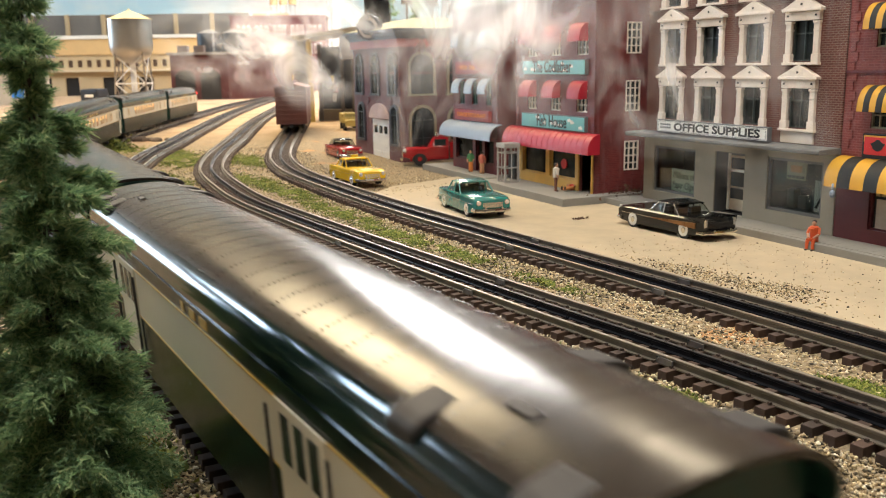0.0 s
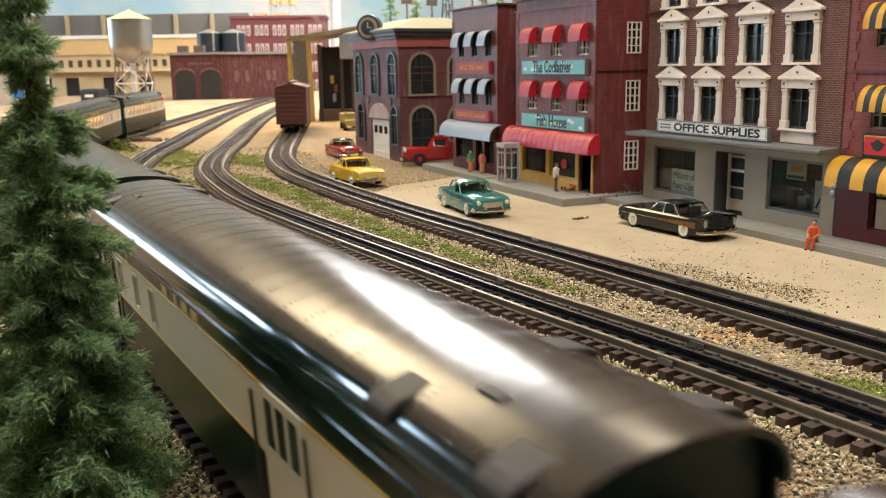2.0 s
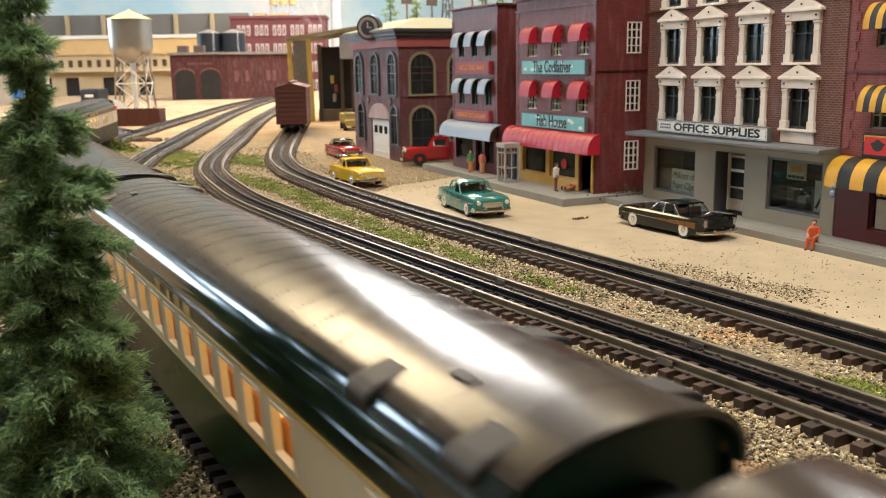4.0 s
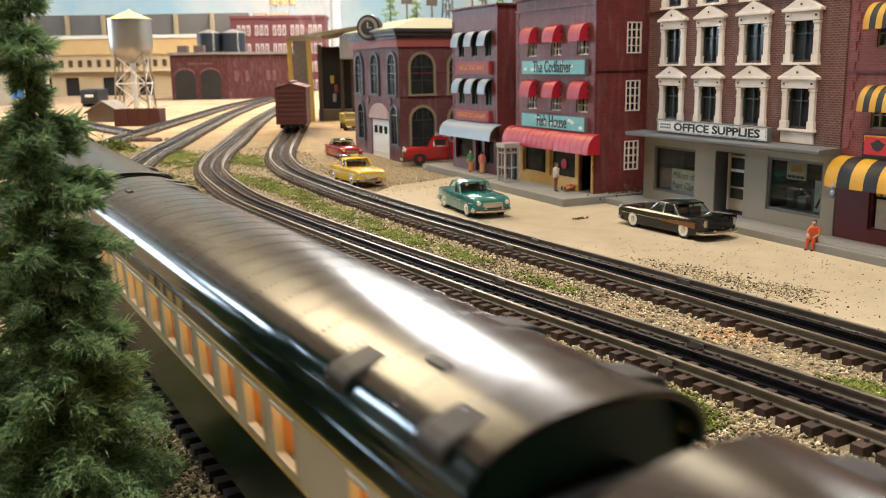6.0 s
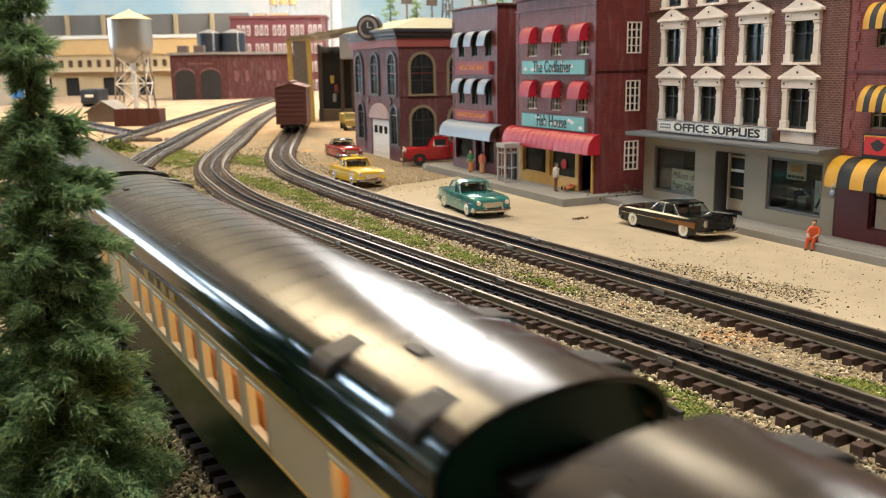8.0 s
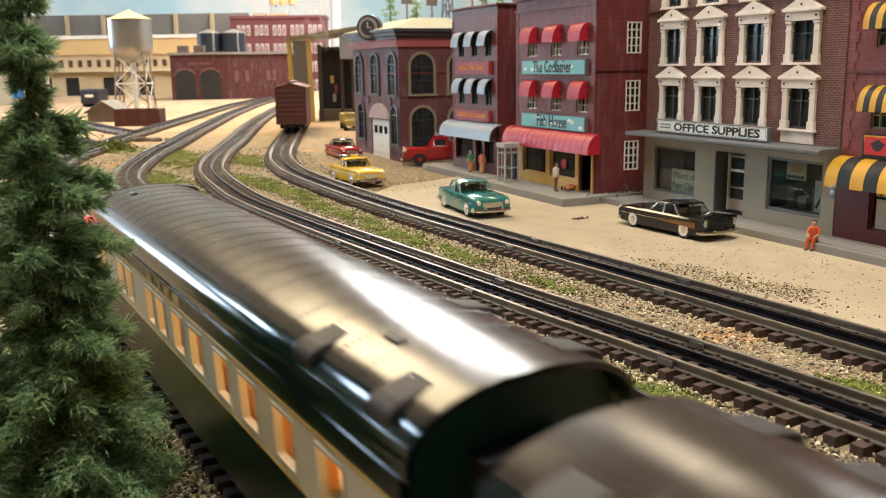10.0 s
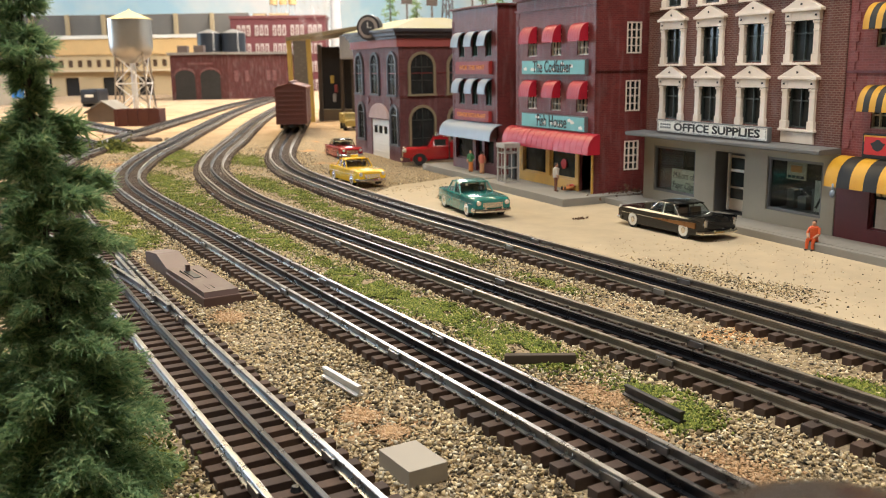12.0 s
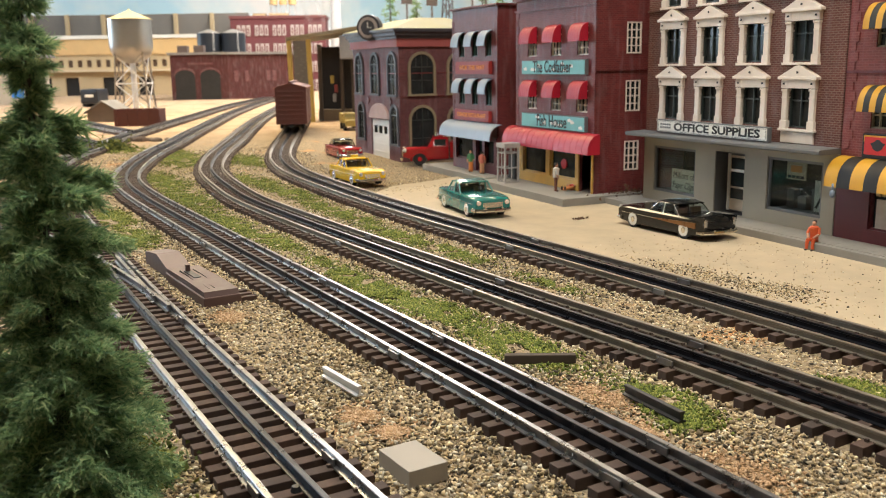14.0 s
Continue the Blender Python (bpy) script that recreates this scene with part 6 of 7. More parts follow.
rnd = random.Random(12)
for i in range(16):
    ball(bm, (rnd.uniform(-0.045, 0.045), rnd.uniform(-0.018, 0.018), rnd.uniform(0, 0.006)), rnd.uniform(0.005, 0.010), 1.6, 1, 0.7, 7)
for v in bm.verts:
    v.co += Vector(noise.noise_vector(v.co * 90)) * 0.003
ob = part("rubble_heap", bm, plain("dark_rubble", (0.14, 0.10, 0.075), 0.9, 0.0, 0.5, 90.0, 0.4))
ob.matrix_world = pose(0.398, 1.945, GROUND + rise(1.945), 0, 0, AWAY)
tagged(ob, "low heap of dark rubble between yard tracks", "rubble")

# lattice sign mast on the skyline
root = thing("lattice_mast", pose(2.500, 4.330, YARD), "dark steel lattice mast on the skyline", "mast")
for sx in (-1, 1):
    for sy in (-1, 1):
        bm = bmesh.new()
        tube(bm, (sx * 0.045, sy * 0.045, 0), (sx * 0.008, sy * 0.008, 0.66), 0.004, n=6)
        part("mast_leg", bm, M_SLATE, root)
for i in range(8):
    z0, z1 = 0.08 * i, 0.08 * (i + 1)
    r0, r1 = 0.045 - 0.0045 * i, 0.045 - 0.0045 * (i + 1)
    bm = bmesh.new()
    for k in range(4):
        a, b = math.radians(45 + 90 * k), math.radians(135 + 90 * k)
        tube(bm, (1.41 * r0 * math.cos(a), 1.41 * r0 * math.sin(a), z0), (1.41 * r1 * math.cos(b), 1.41 * r1 * math.sin(b), z1), 0.0025, n=5)
    part("lattice_brace", bm, M_SLATE, root)
for x, y, z in ((2.30, 4.42, 0.47), (2.42, 4.36, 0.46), (2.60, 4.24, 0.52), (2.66, 4.20, 0.50)):
    root = thing("roof_post", pose(x, y, YARD), "thin dark post on the skyline", "post", "skyline posts")
    bm = bmesh.new()
    tube(bm, (0, 0, 0), (0, 0, z), 0.007, 0.005, 8)
    box(bm, -0.03, 0.03, -0.006, 0.006, z, z + 0.05)
    part("pole", bm, plain("post_dark", (0.08, 0.06, 0.05), 0.7), root)


# ---- foreground clutter ----
def far_from_tracks(x, y):
    """Distance to the nearest track's centre line."""
    return min(abs(x - float(np.interp(y, t[0][:, 1], t[0][:, 0]))) for t in CENTRES)


CENTRES = [spline(p) for p in (TRACK_S, TRACK_A, TRACK_B, TRACK_C)]
CENTRE_X = [lambda y, t=t: np.interp(y, t[0][:, 1], t[0][:, 0]) for t in CENTRES]

# switch motor beside the front track
root = thing("switch_motor", pose(0.1485, 0.590, GROUND - 0.001, 0, 0, 2) @ Matrix.Scale(0.88, 4), "brown plastic switch motor with riveted cover beside the track", "switch motor")
M_MOTOR = plain("dusty_brown_plastic", (0.105, 0.060, 0.050), 0.55, 0.0, 0.2, 60.0, 0.05)
bm = bmesh.new()
box(bm, 0.0, 0.0300, 0.0, 0.110, 0.0, 0.0090, 0.0008)
part("base", bm, M_MOTOR, root)
bm = bmesh.new()
prism(bm, [(0.002, 0.0090), (0.108, 0.0090), (0.108, 0.0125), (0.050, 0.0135), (0.004, 0.0130)], 0.0015, 0.0285, "x")
part("cover", bm, M_MOTOR, root)
bm = bmesh.new()
prism(bm, [(0.112, 0.002), (0.190, 0.002), (0.190, 0.0140), (0.150, 0.0185), (0.112, 0.0100)], 0.003, 0.024, "x")
part("sloping_housing", bm, plain("dusty_mauve_plastic", (0.17, 0.115, 0.105), 0.6), root, "dusty sloping housing")
bm = bmesh.new()
box(bm, 0.0095, 0.0150, 0.055, 0.085, 0.0128, 0.0140)
part("slot", bm, M_BLACK, root, "dark slot")
bm = bmesh.new()
box(bm, 0.0105, 0.0140, 0.081, 0.086, 0.0135, 0.0195, 0.0005)
part("lever", bm, M_MOTOR, root)
rivet = bmesh.new()
for yy in np.linspace(0.052, 0.088, 10):
    for xx in (0.0070, 0.0185):
        box(rivet, xx - .0005, xx + .0005, yy - .0005, yy + .0005, 0.0120, 0.0139)
for k in range(4):
    for xx in (0.009, 0.013):
        box(rivet, xx - .0005, xx + .0005, 0.014 + 0.004 * k, 0.015 + 0.004 * k, 0.0120, 0.0134)
tagged(part("cover_rivets", rivet, M_BLACK, root), kind="stuff")
bm = bmesh.new()
tube(bm, (0.020, -0.006, 0.0), (0.020, -0.006, 0.002), 0.0055, n=16)
part("mounting_lug", bm, M_MOTOR, root)
for k in range(3):
    bm = bmesh.new()
    box(bm, 0.026, 0.043, 0.002 + 0.011 * k, 0.0075 + 0.011 * k, 0.001, 0.0052, 0.0004)
    part("tie_stub", bm, M_TIE, root)

# diverging switch rails
r_, d_, s_ = spline([(0.1075, 0.42), (0.1065, 0.52), (0.1020, 0.64), (0.0910, 0.76), (0.0720, 0.88), (0.0450, 1.00), (0.005, 1.12)])
root = thing("track_switch", Matrix.Identity(4), "shiny diverging switch rails with frog beside the pines", "track switch")
n_ = len(r_)
i0 = int(n_ * 0.22)
rail_mesh("closure_rail", r_, d_, GAUGE, M_RAIL, root, i0, None, 0.0004)
rail_mesh("closure_rail", r_, d_, -GAUGE, M_RAIL, root, int(n_ * 0.30), None, 0.0004)
rail_mesh("centre_rail", r_, d_, 0.0, M_RAIL_BLACK, root, int(n_ * 0.34), None, 0.0003)
rail_mesh("guard_rail", RAIL_S, DIR_S, GAUGE - 0.0050, M_RAIL, root, int(np.searchsorted(RAIL_S[:, 1], 0.60)), int(np.searchsorted(RAIL_S[:, 1], 0.76)), 0.0002)
for k in range(22):
    s = 0.20 + k * 0.0121
    x, y = float(np.interp(s, s_, r_[:, 0])), float(np.interp(s, s_, r_[:, 1]))
    t = new("tie", TIE_MESH)
    t.parent = root
    t.matrix_world = pose(x - 0.012, y + 0.004, -0.0056, 0, 0, 8)

# rail joiners on the near tracks
for tr, ys in ((0, (0.535, 0.30)), (1, (0.58, 0.415, 0.78, 0.24)), (2, (0.51, 0.33, 0.72)), (3, (0.44, 0.62))):
    for i, y in enumerate(ys):
        for off in (-GAUGE, GAUGE):
            yy = y + (0.012 if off > 0 else 0)
            root = thing("rail_joiner", pose(float(CENTRE_X[tr](yy)) + off, yy, 0.0), "small bright metal rail joiner", "rail joiner", "rail joiners")
            bm = bmesh.new()
            for e in (-1, 1):
                box(bm, e * 0.0017 - 0.0005, e * 0.0017 + 0.0005, -0.006, 0.006, -0.0046, -0.0012, 0.0002)
            part("clip", bm, M_RAIL, root)

# loose rail lengths, a plank and a grey block
for (xa, ya), (xb, yb), mt, lab in (((0.1640, 0.416), (0.1672, 0.379), M_SILVER_DULL, "short loose length of silver rail on the ballast"), ((0.2775, 0.314), (0.2750, 0.274), M_BLACK, "short loose length of black rail on the grass")):
    root = thing("loose_rail", Matrix.Identity(4), lab, "loose rail", "loose rail lengths")
    rr, dd, _ = spline([(xa, ya), ((xa + xb) / 2, (ya + yb) / 2), (xb, yb)], 0.001)
    rail_mesh("rail_length", rr, dd, 0.0, mt, root, 0, None, GROUND + 0.0075)
root = thing("wooden_beam", pose(0.2715, 0.376, GROUND + 0.0015, 0, 0, -31), "dark weathered wooden beam lying in the grass", "beam")
bm = bmesh.new()
box(bm, -0.0190, 0.0190, -0.0022, 0.0022, 0.0, 0.0048, 0.0005)
part("timber", bm, plain("weathered_beam", (0.075, 0.055, 0.038), 0.85, 0.0, 0.35, 160.0, 0.3), root)
root = thing("grey_block", pose(0.1520, 0.2955, GROUND, 0, 0, 2), "plain grey rectangular concrete block on the ballast", "block")
bm = bmesh.new()
box(bm, -0.0086, 0.0086, -0.0125, 0.0125, 0.0, 0.0078, 0.0003)
part("slab", bm, plain("block_grey", (0.36, 0.32, 0.265), 0.75, 0.0, 0.1, 90.0, 0.08), root)
root = thing("screw", pose(0.1035, 0.296, -0.0050), "small dark screw head between the rails", "screw")
bm = bmesh.new()
tube(bm, (0, 0, 0), (0, 0, 0.002), 0.0022, 0.0015, 12)
part("screw_head", bm, M_BLACK, root)

# brown foam shrub and roots between the two shops
rnd = random.Random(5)


def foam(name, m, spread, count, size, mat, label, category, seed, hgt=0.6):
    rg = np.random.default_rng(seed)
    vs, fs = [], []
    for _ in range(count):
        c = rg.normal(0, 0.42, 3) * np.array(spread)
        c[2] = abs(c[2]) * hgt
        q = rg.normal(0, 1, (4, 3))
        q = q / np.linalg.norm(q, axis=1)[:, None] * size * rg.uniform(0.5, 1.2)
        b = len(vs)
        vs += [tuple(c + v) for v in q]
        fs += [(b, b + 1, b + 2), (b, b + 2, b + 3), (b, b + 3, b + 1), (b + 1, b + 3, b + 2)]
    ob = raw_mesh(name, vs, fs, mat)
    ob.matrix_world = m
    return tagged(ob, label, category)


M_BROWN_FOAM = island("brown_foam", [(0.0, (0.045, 0.022, 0.013)), (0.6, (0.11, 0.055, 0.03)), (1.0, (0.19, 0.11, 0.06))])
M_BUSH = island("bush_foam", [(0.0, (0.05, 0.07, 0.016)), (0.5, (0.14, 0.17, 0.035)), (1.0, (0.30, 0.30, 0.06))])
foam("shrub", pose(0.700, 0.800, STREET), (0.040, 0.018, 0.02), 1500, 0.0022, M_BROWN_FOAM, "dry brown shrub litter between the buildings", "shrub", 3)
foam("bush", pose(0.0560, 0.350, GROUND), (0.020, 0.020, 0.022), 1500, 0.0022, M_BUSH, "low yellow-green bush under the pine", "bush", 4)
foam("bush", pose(0.300, 1.800, GROUND + rise(1.8)), (0.035, 0.03, 0.03), 900, 0.004, M_BUSH, "low green bush beside the yard track", "bush", 6)
foam("shrub", pose(0.5705, 0.724, STREET), (0.011, 0.004, 0.002), 60, 0.0018, M_BROWN_FOAM, "scrap of brown litter on the street", "litter", 9)


# ---- ballast, gravel and grass ----
OCTA = np.array([(1, 0, 0), (-1, 0, 0), (0, 1, 0), (0, -1, 0), (0, 0, 1), (0, 0, -1)], float)
OCTA_F = np.array([(0, 2, 4), (2, 1, 4), (1, 3, 4), (3, 0, 4), (2, 0, 5), (1, 2, 5), (3, 1, 5), (0, 3, 5)])


def scatter(name, xyz, size, material, label, category, seed, flat=0.75):
    rg = np.random.default_rng(seed)
    n = len(xyz)
    shape = OCTA[None] * rg.uniform(0.55, 1.15, (n, 6, 1)) + rg.normal(0, 0.27, (n, 6, 3))
    a = rg.uniform(0, 2 * np.pi, n)
    ca, sa = np.cos(a), np.sin(a)
    tilt = rg.uniform(-0.7, 0.7, n)
    x, y, z = shape[..., 0], shape[..., 1], shape[..., 2] * flat
    y, z = y * np.cos(tilt)[:, None] - z * np.sin(tilt)[:, None], y * np.sin(tilt)[:, None] + z * np.cos(tilt)[:, None]
    pts = np.stack([x * ca[:, None] - y * sa[:, None], x * sa[:, None] + y * ca[:, None], z], -1) * size[:, None, None] + xyz[:, None, :]
    faces = (OCTA_F[None] + (np.arange(n) * 6)[:, None, None]).reshape(-1)
    me = bpy.data.meshes.new(name)
    me.vertices.add(n * 6)
    me.vertices.foreach_set("co", pts.reshape(-1).astype(np.float32))
    me.loops.add(n * 24)
    me.loops.foreach_set("vertex_index", faces.astype(np.int32))
    me.polygons.add(n * 8)
    me.polygons.foreach_set("loop_start", np.arange(0, n * 24, 3, dtype=np.int32))
    me.update(calc_edges=True)
    me.validate()
    me.materials.append(material)
    return tagged(new(name, me), label, category, kind="stuff")


GRASS = [(0.371, 1.60, 0.045, 0.14), (0.287, 1.319, 0.026, 0.10), (0.272, 1.128, 0.022, 0.10), (0.262, 0.913, 0.018, 0.09), (0.268, 0.796, 0.014, 0.06), (0.268, 0.60, 0.013, 0.09), (0.275, 0.506, 0.016, 0.06), (0.279, 0.405, 0.018, 0.045), (0.290, 0.306, 0.014, 0.025), (0.280, 0.277, 0.012, 0.015),
         (0.470, 1.50, 0.03, 0.08), (0.396, 1.244, 0.020, 0.08), (0.398, 1.098, 0.018, 0.08), (0.384, 0.914, 0.015, 0.09), (0.377, 0.757, 0.013, 0.07), (0.381, 0.658, 0.011, 0.05), (0.383, 0.521, 0.008, 0.03), (0.383, 0.258, 0.008, 0.02),
         (0.159, 0.885, 0.020, 0.05), (0.165, 1.02, 0.018, 0.06), (0.030, 0.42, 0.03, 0.08), (0.310, 1.788, 0.03, 0.05)]
DIRT = [(0.267, 0.321, 0.010, 0.020), (0.262, 0.228, 0.012, 0.022), (0.156, 0.556, 0.008, 0.012), (0.158, 0.360, 0.006, 0.008), (0.162, 0.335, 0.006, 0.006), (0.255, 0.280, 0.006, 0.012)]


def patch(x, y, ells):
    v = np.zeros(len(x))
    for cx, cy, rx, ry in ells:
        v = np.maximum(v, 1.25 - ((x - cx) / rx) ** 2 - ((y - cy) / ry) ** 2)
    return v


def spread(rg, n, x0, x1, y0, y1):
    x, y = rg.uniform(x0, x1, n), rg.uniform(y0, y1, n)
    dist = np.min([np.abs(x - f(y)) for f in CENTRE_X], axis=0)
    return x, y, dist


def rise_all(y):
    u = np.clip((y - 1.2) / 0.9, 0, 1)
    return 0.014 * u * u * (3 - 2 * u)


rg = np.random.default_rng(7)
# density falls off with distance from the front
xs, ys, ds = [], [], []
for n, (a, b, c, d) in ((100000, (-0.03, 0.47, 0.12, 0.55)), (60000, (0.02, 0.47, 0.55, 0.95)), (24000, (0.09, 0.60, 0.95, 1.70))):
    x, y, dist = spread(rg, n, a, b, c, d)
    xs.append(x), ys.append(y), ds.append(dist)
x, y, dist = np.concatenate(xs), np.concatenate(ys), np.concatenate(ds)
bare = patch(x, y, DIRT)
lush = patch(x, y, GRASS)
keep = (x < 0.462 + np.where(y > 1.0, (y - 1.0) * 0.25, 0)) & (rg.uniform(0, 1, len(x)) > np.clip(bare * 1.4, 0, 0.97)) & (rg.uniform(0, 1, len(x)) > np.clip(lush * 0.9, 0, 0.8))
keep &= (dist > 0.0268) | (rg.uniform(0, 1, len(x)) < 0.16)
x, y, dist = x[keep], y[keep], dist[keep]
size = rg.uniform(0.00068, 0.00150, len(x)) * np.where(rg.uniform(0, 1, len(x)) < 0.12, 1.35, 1.0)
mound = 0.0003 * np.clip(1 - (dist - 0.026) / 0.012, 0, 1) * (dist > 0.026)
z = GROUND + rise_all(y) + rg.uniform(-0.0006, 0.0011, len(x)) + mound
z = np.where(dist < 0.0268, GROUND + rise_all(y) + 0.0003, z)
scatter("ballast", np.stack([x, y, z], 1), size, M_STONE, "tan and grey crushed stone ballast between the tracks", "ballast", 11)
# gravel patch and specks on the street
rx, ry, rs = [], [], []
for cx, cy, sx_, sy_, n in ((0.4895, 0.500, 0.007, 0.022, 420), (0.494, 0.458, 0.009, 0.024, 620), (0.495, 0.415, 0.009, 0.022, 560), (0.512, 0.410, 0.008, 0.012, 200), (0.60, 1.12, 0.06, 0.10, 900), (0.53, 1.10, 0.05, 0.05, 700), (0.65, 1.33, 0.05, 0.1, 500)):
    rx.append(rg.normal(cx, sx_, n)), ry.append(rg.normal(cy, sy_, n)), rs.append(rg.uniform(0.0005, 0.0012, n))
n = 850
rx.append(rg.uniform(0.475, 0.62, n)), ry.append(rg.uniform(0.25, 0.62, n) ** 1.0), rs.append(rg.uniform(0.0003, 0.0008, n) * np.where(rg.uniform(0, 1, n) < 0.08, 1.8, 1.0))
x, y, s = np.concatenate(rx), np.concatenate(ry), np.concatenate(rs)
keep = (x > 0.4665) & (x < 0.615 + np.clip(y - 0.42, 0, 9) * 0.08)
x, y, s = x[keep], y[keep], s[keep]
on_road = (y < 1.05)
scatter("street_gravel", np.stack([x, y, np.where(on_road, STREET, GROUND + rise_all(y)) + s * 0.4], 1), s, M_STONE, "loose gravel scattered over the pale street", "gravel", 13)
# grass tufts
gx_, gy_ = [], []
for cx, cy, ex, ey in GRASS:
    n = int(6.0e6 * ex * ey / (1 + max(0, cy - 0.5) * 1.4)) + 100
    gx_.append(rg.normal(cx, ex * 0.55, n)), gy_.append(rg.normal(cy, ey * 0.55, n))
x, y = np.concatenate(gx_), np.concatenate(gy_)
dist = np.min([np.abs(x - f(y)) for f in CENTRE_X], axis=0)
nz = np.array([noise.noise((a * 60, b * 60, 2.0)) for a, b in zip(x, y)])
keep = (dist > 0.0285) & (nz > -0.22)
x, y, nz = x[keep], y[keep], nz[keep]
s = rg.uniform(0.0005, 0.0012, len(x))
M_GRASS = island("grass_foam", [(0.0, (0.036, 0.050, 0.008)), (0.35, (0.105, 0.140, 0.020)), (0.7, (0.190, 0.225, 0.032)), (1.0, (0.33, 0.31, 0.08))], 0.95)
SOIL = []
for cx, cy, ex, ey in DIRT:
    n = 900
    SOIL.append(np.stack([rg.normal(cx, ex * 0.6, n), rg.normal(cy, ey * 0.6, n)], 1))
SOIL = np.concatenate(SOIL)
sd = np.min([np.abs(SOIL[:, 0] - f(SOIL[:, 1])) for f in CENTRE_X], axis=0)
SOIL = SOIL[sd > 0.0270]
M_SOIL = island("orange_soil", [(0.0, (0.33, 0.19, 0.09)), (0.5, (0.46, 0.29, 0.15)), (1.0, (0.58, 0.41, 0.25))], 0.95)
scatter("bare_soil", np.column_stack([SOIL, np.full(len(SOIL), GROUND + 0.0012)]), rg.uniform(0.0006, 0.0014, len(SOIL)), M_SOIL, "fine bare orange soil between the tracks", "soil", 19, 0.35)
scatter("grass", np.stack([x, y, GROUND + rise_all(y) + 0.0006 + np.clip(nz, 0, 1) * 0.0035 * rg.uniform(0.3, 1, len(x))], 1), s, M_GRASS, "mossy green grass turf between the tracks", "grass", 17, 1.1)


# ---- pines ----
M_BARK = plain("pine_bark", (0.060, 0.042, 0.030), 0.9, 0.0, 0.3, 120.0, 0.3)
M_NEEDLE = let_light_through(island("pine_needles", [(0.0, (0.075, 0.150, 0.075)), (0.4, (0.190, 0.320, 0.150)), (0.75, (0.300, 0.430, 0.200)), (1.0, (0.46, 0.52, 0.26))], 0.8), 0.45)


def pine(x, y, hgt, radius, seed, tiers=34, per=13, sprigs=34, label="", lean=0.0, gap=None):
    """Model pine: tapered trunk, drooping limbs in uneven whorls, needle sprays."""
    rg = np.random.default_rng(seed)
    root = thing("pine_tree", pose(x, y, GROUND, lean, 0, 0), label, "tree", "model pines")
    bm = bmesh.new()
    tube(bm, (0, 0, 0), (0, 0, hgt), radius * 0.10, radius * 0.012, 10)
    part("trunk", bm, M_BARK, root)
    limb = bmesh.new()
    vs, fs = [], []
    for k in range(tiers):
        u = (k + 0.4) / tiers
        reach = radius * ((1 - u) ** 0.92 * 0.93 + 0.10) * (1 + 0.22 * math.sin(k * 1.9 + seed) + 0.12 * rg.normal())
        if gap and gap[0] < u < gap[1]:
            reach *= 0.28
        for j in range(max(5, int(per * (1 - 0.45 * u)))):
            a = rg.uniform(0, 2 * np.pi)
            ln = reach * rg.uniform(0.62, 1.12)
            z0 = hgt * (0.05 + 0.94 * u) + rg.uniform(-0.5, 0.5) * hgt / tiers
            droop = rg.uniform(0.10, 0.38) * (1 - u * 0.8)
            d = np.array([math.cos(a), math.sin(a), 0.0])
            p0 = np.array([0, 0, z0])
            tube(limb, p0, p0 + d * ln * 0.9 + np.array([0, 0, -ln * droop]), radius * 0.012, radius * 0.003, 4, False)
            n = max(30, int(sprigs * 7 * ln / radius) + 40)
            f = rg.uniform(0.10, 1.0, n) ** 0.8
            across = np.array([-d[1], d[0], 0])
            side = rg.normal(0, 0.12, n) * ln * (1.15 - f * 0.7)
            c = p0 + d * (ln * f)[:, None] + across * side[:, None]
            c[:, 2] += -ln * droop * f * f + rg.normal(0, 0.045, n) * ln
            v = d * rg.uniform(0.3, 1.0, (n, 1)) + across * rg.normal(0, 0.6, (n, 1))
            v[:, 2] += rg.normal(-0.12, 0.45, n)
            v *= (radius * rg.uniform(0.07, 0.17, n) / np.linalg.norm(v, axis=1))[:, None]
            w = np.cross(v, rg.normal(0, 1, (n, 3)))
            w *= (radius * rg.uniform(0.006, 0.012, n) / (np.linalg.norm(w, axis=1) + 1e-9))[:, None]
            vs.append(np.stack([c - w, c + w, c + v + w * 0.3, c + v - w * 0.3], 1).reshape(-1, 3))
    vs = np.concatenate(vs)
    fs = np.arange(len(vs)).reshape(-1, 4).tolist()
    vs = vs.tolist()
    part("limb", limb, M_BARK, root)
    tagged(raw_mesh("crown", vs, fs, M_NEEDLE, root), "dense dark green needle crown")
    return root


pine(0.0300, 0.3262, 0.205, 0.0318, 3, 40, 15, 60, "dark green model pine with drooping uneven branches beside the track", gap=(0.70, 0.765))
pine(-0.0480, 0.4000, 0.150, 0.045, 8, 26, 12, 34, "dark green model pine standing deeper in the grove")
pine(-0.0650, 0.6400, 0.150, 0.050, 15, 26, 12, 30, "dark green model pine behind the first one")
for px_, py_, ph, sd in ((2.24, 4.50, 0.60, 21), (2.37, 4.44, 0.55, 22), (2.69, 4.28, 0.62, 23), (2.78, 4.22, 0.60, 24)):
    pine(px_, py_, ph, 0.11, sd, 18, 8, 12, "far green model tree on the skyline")


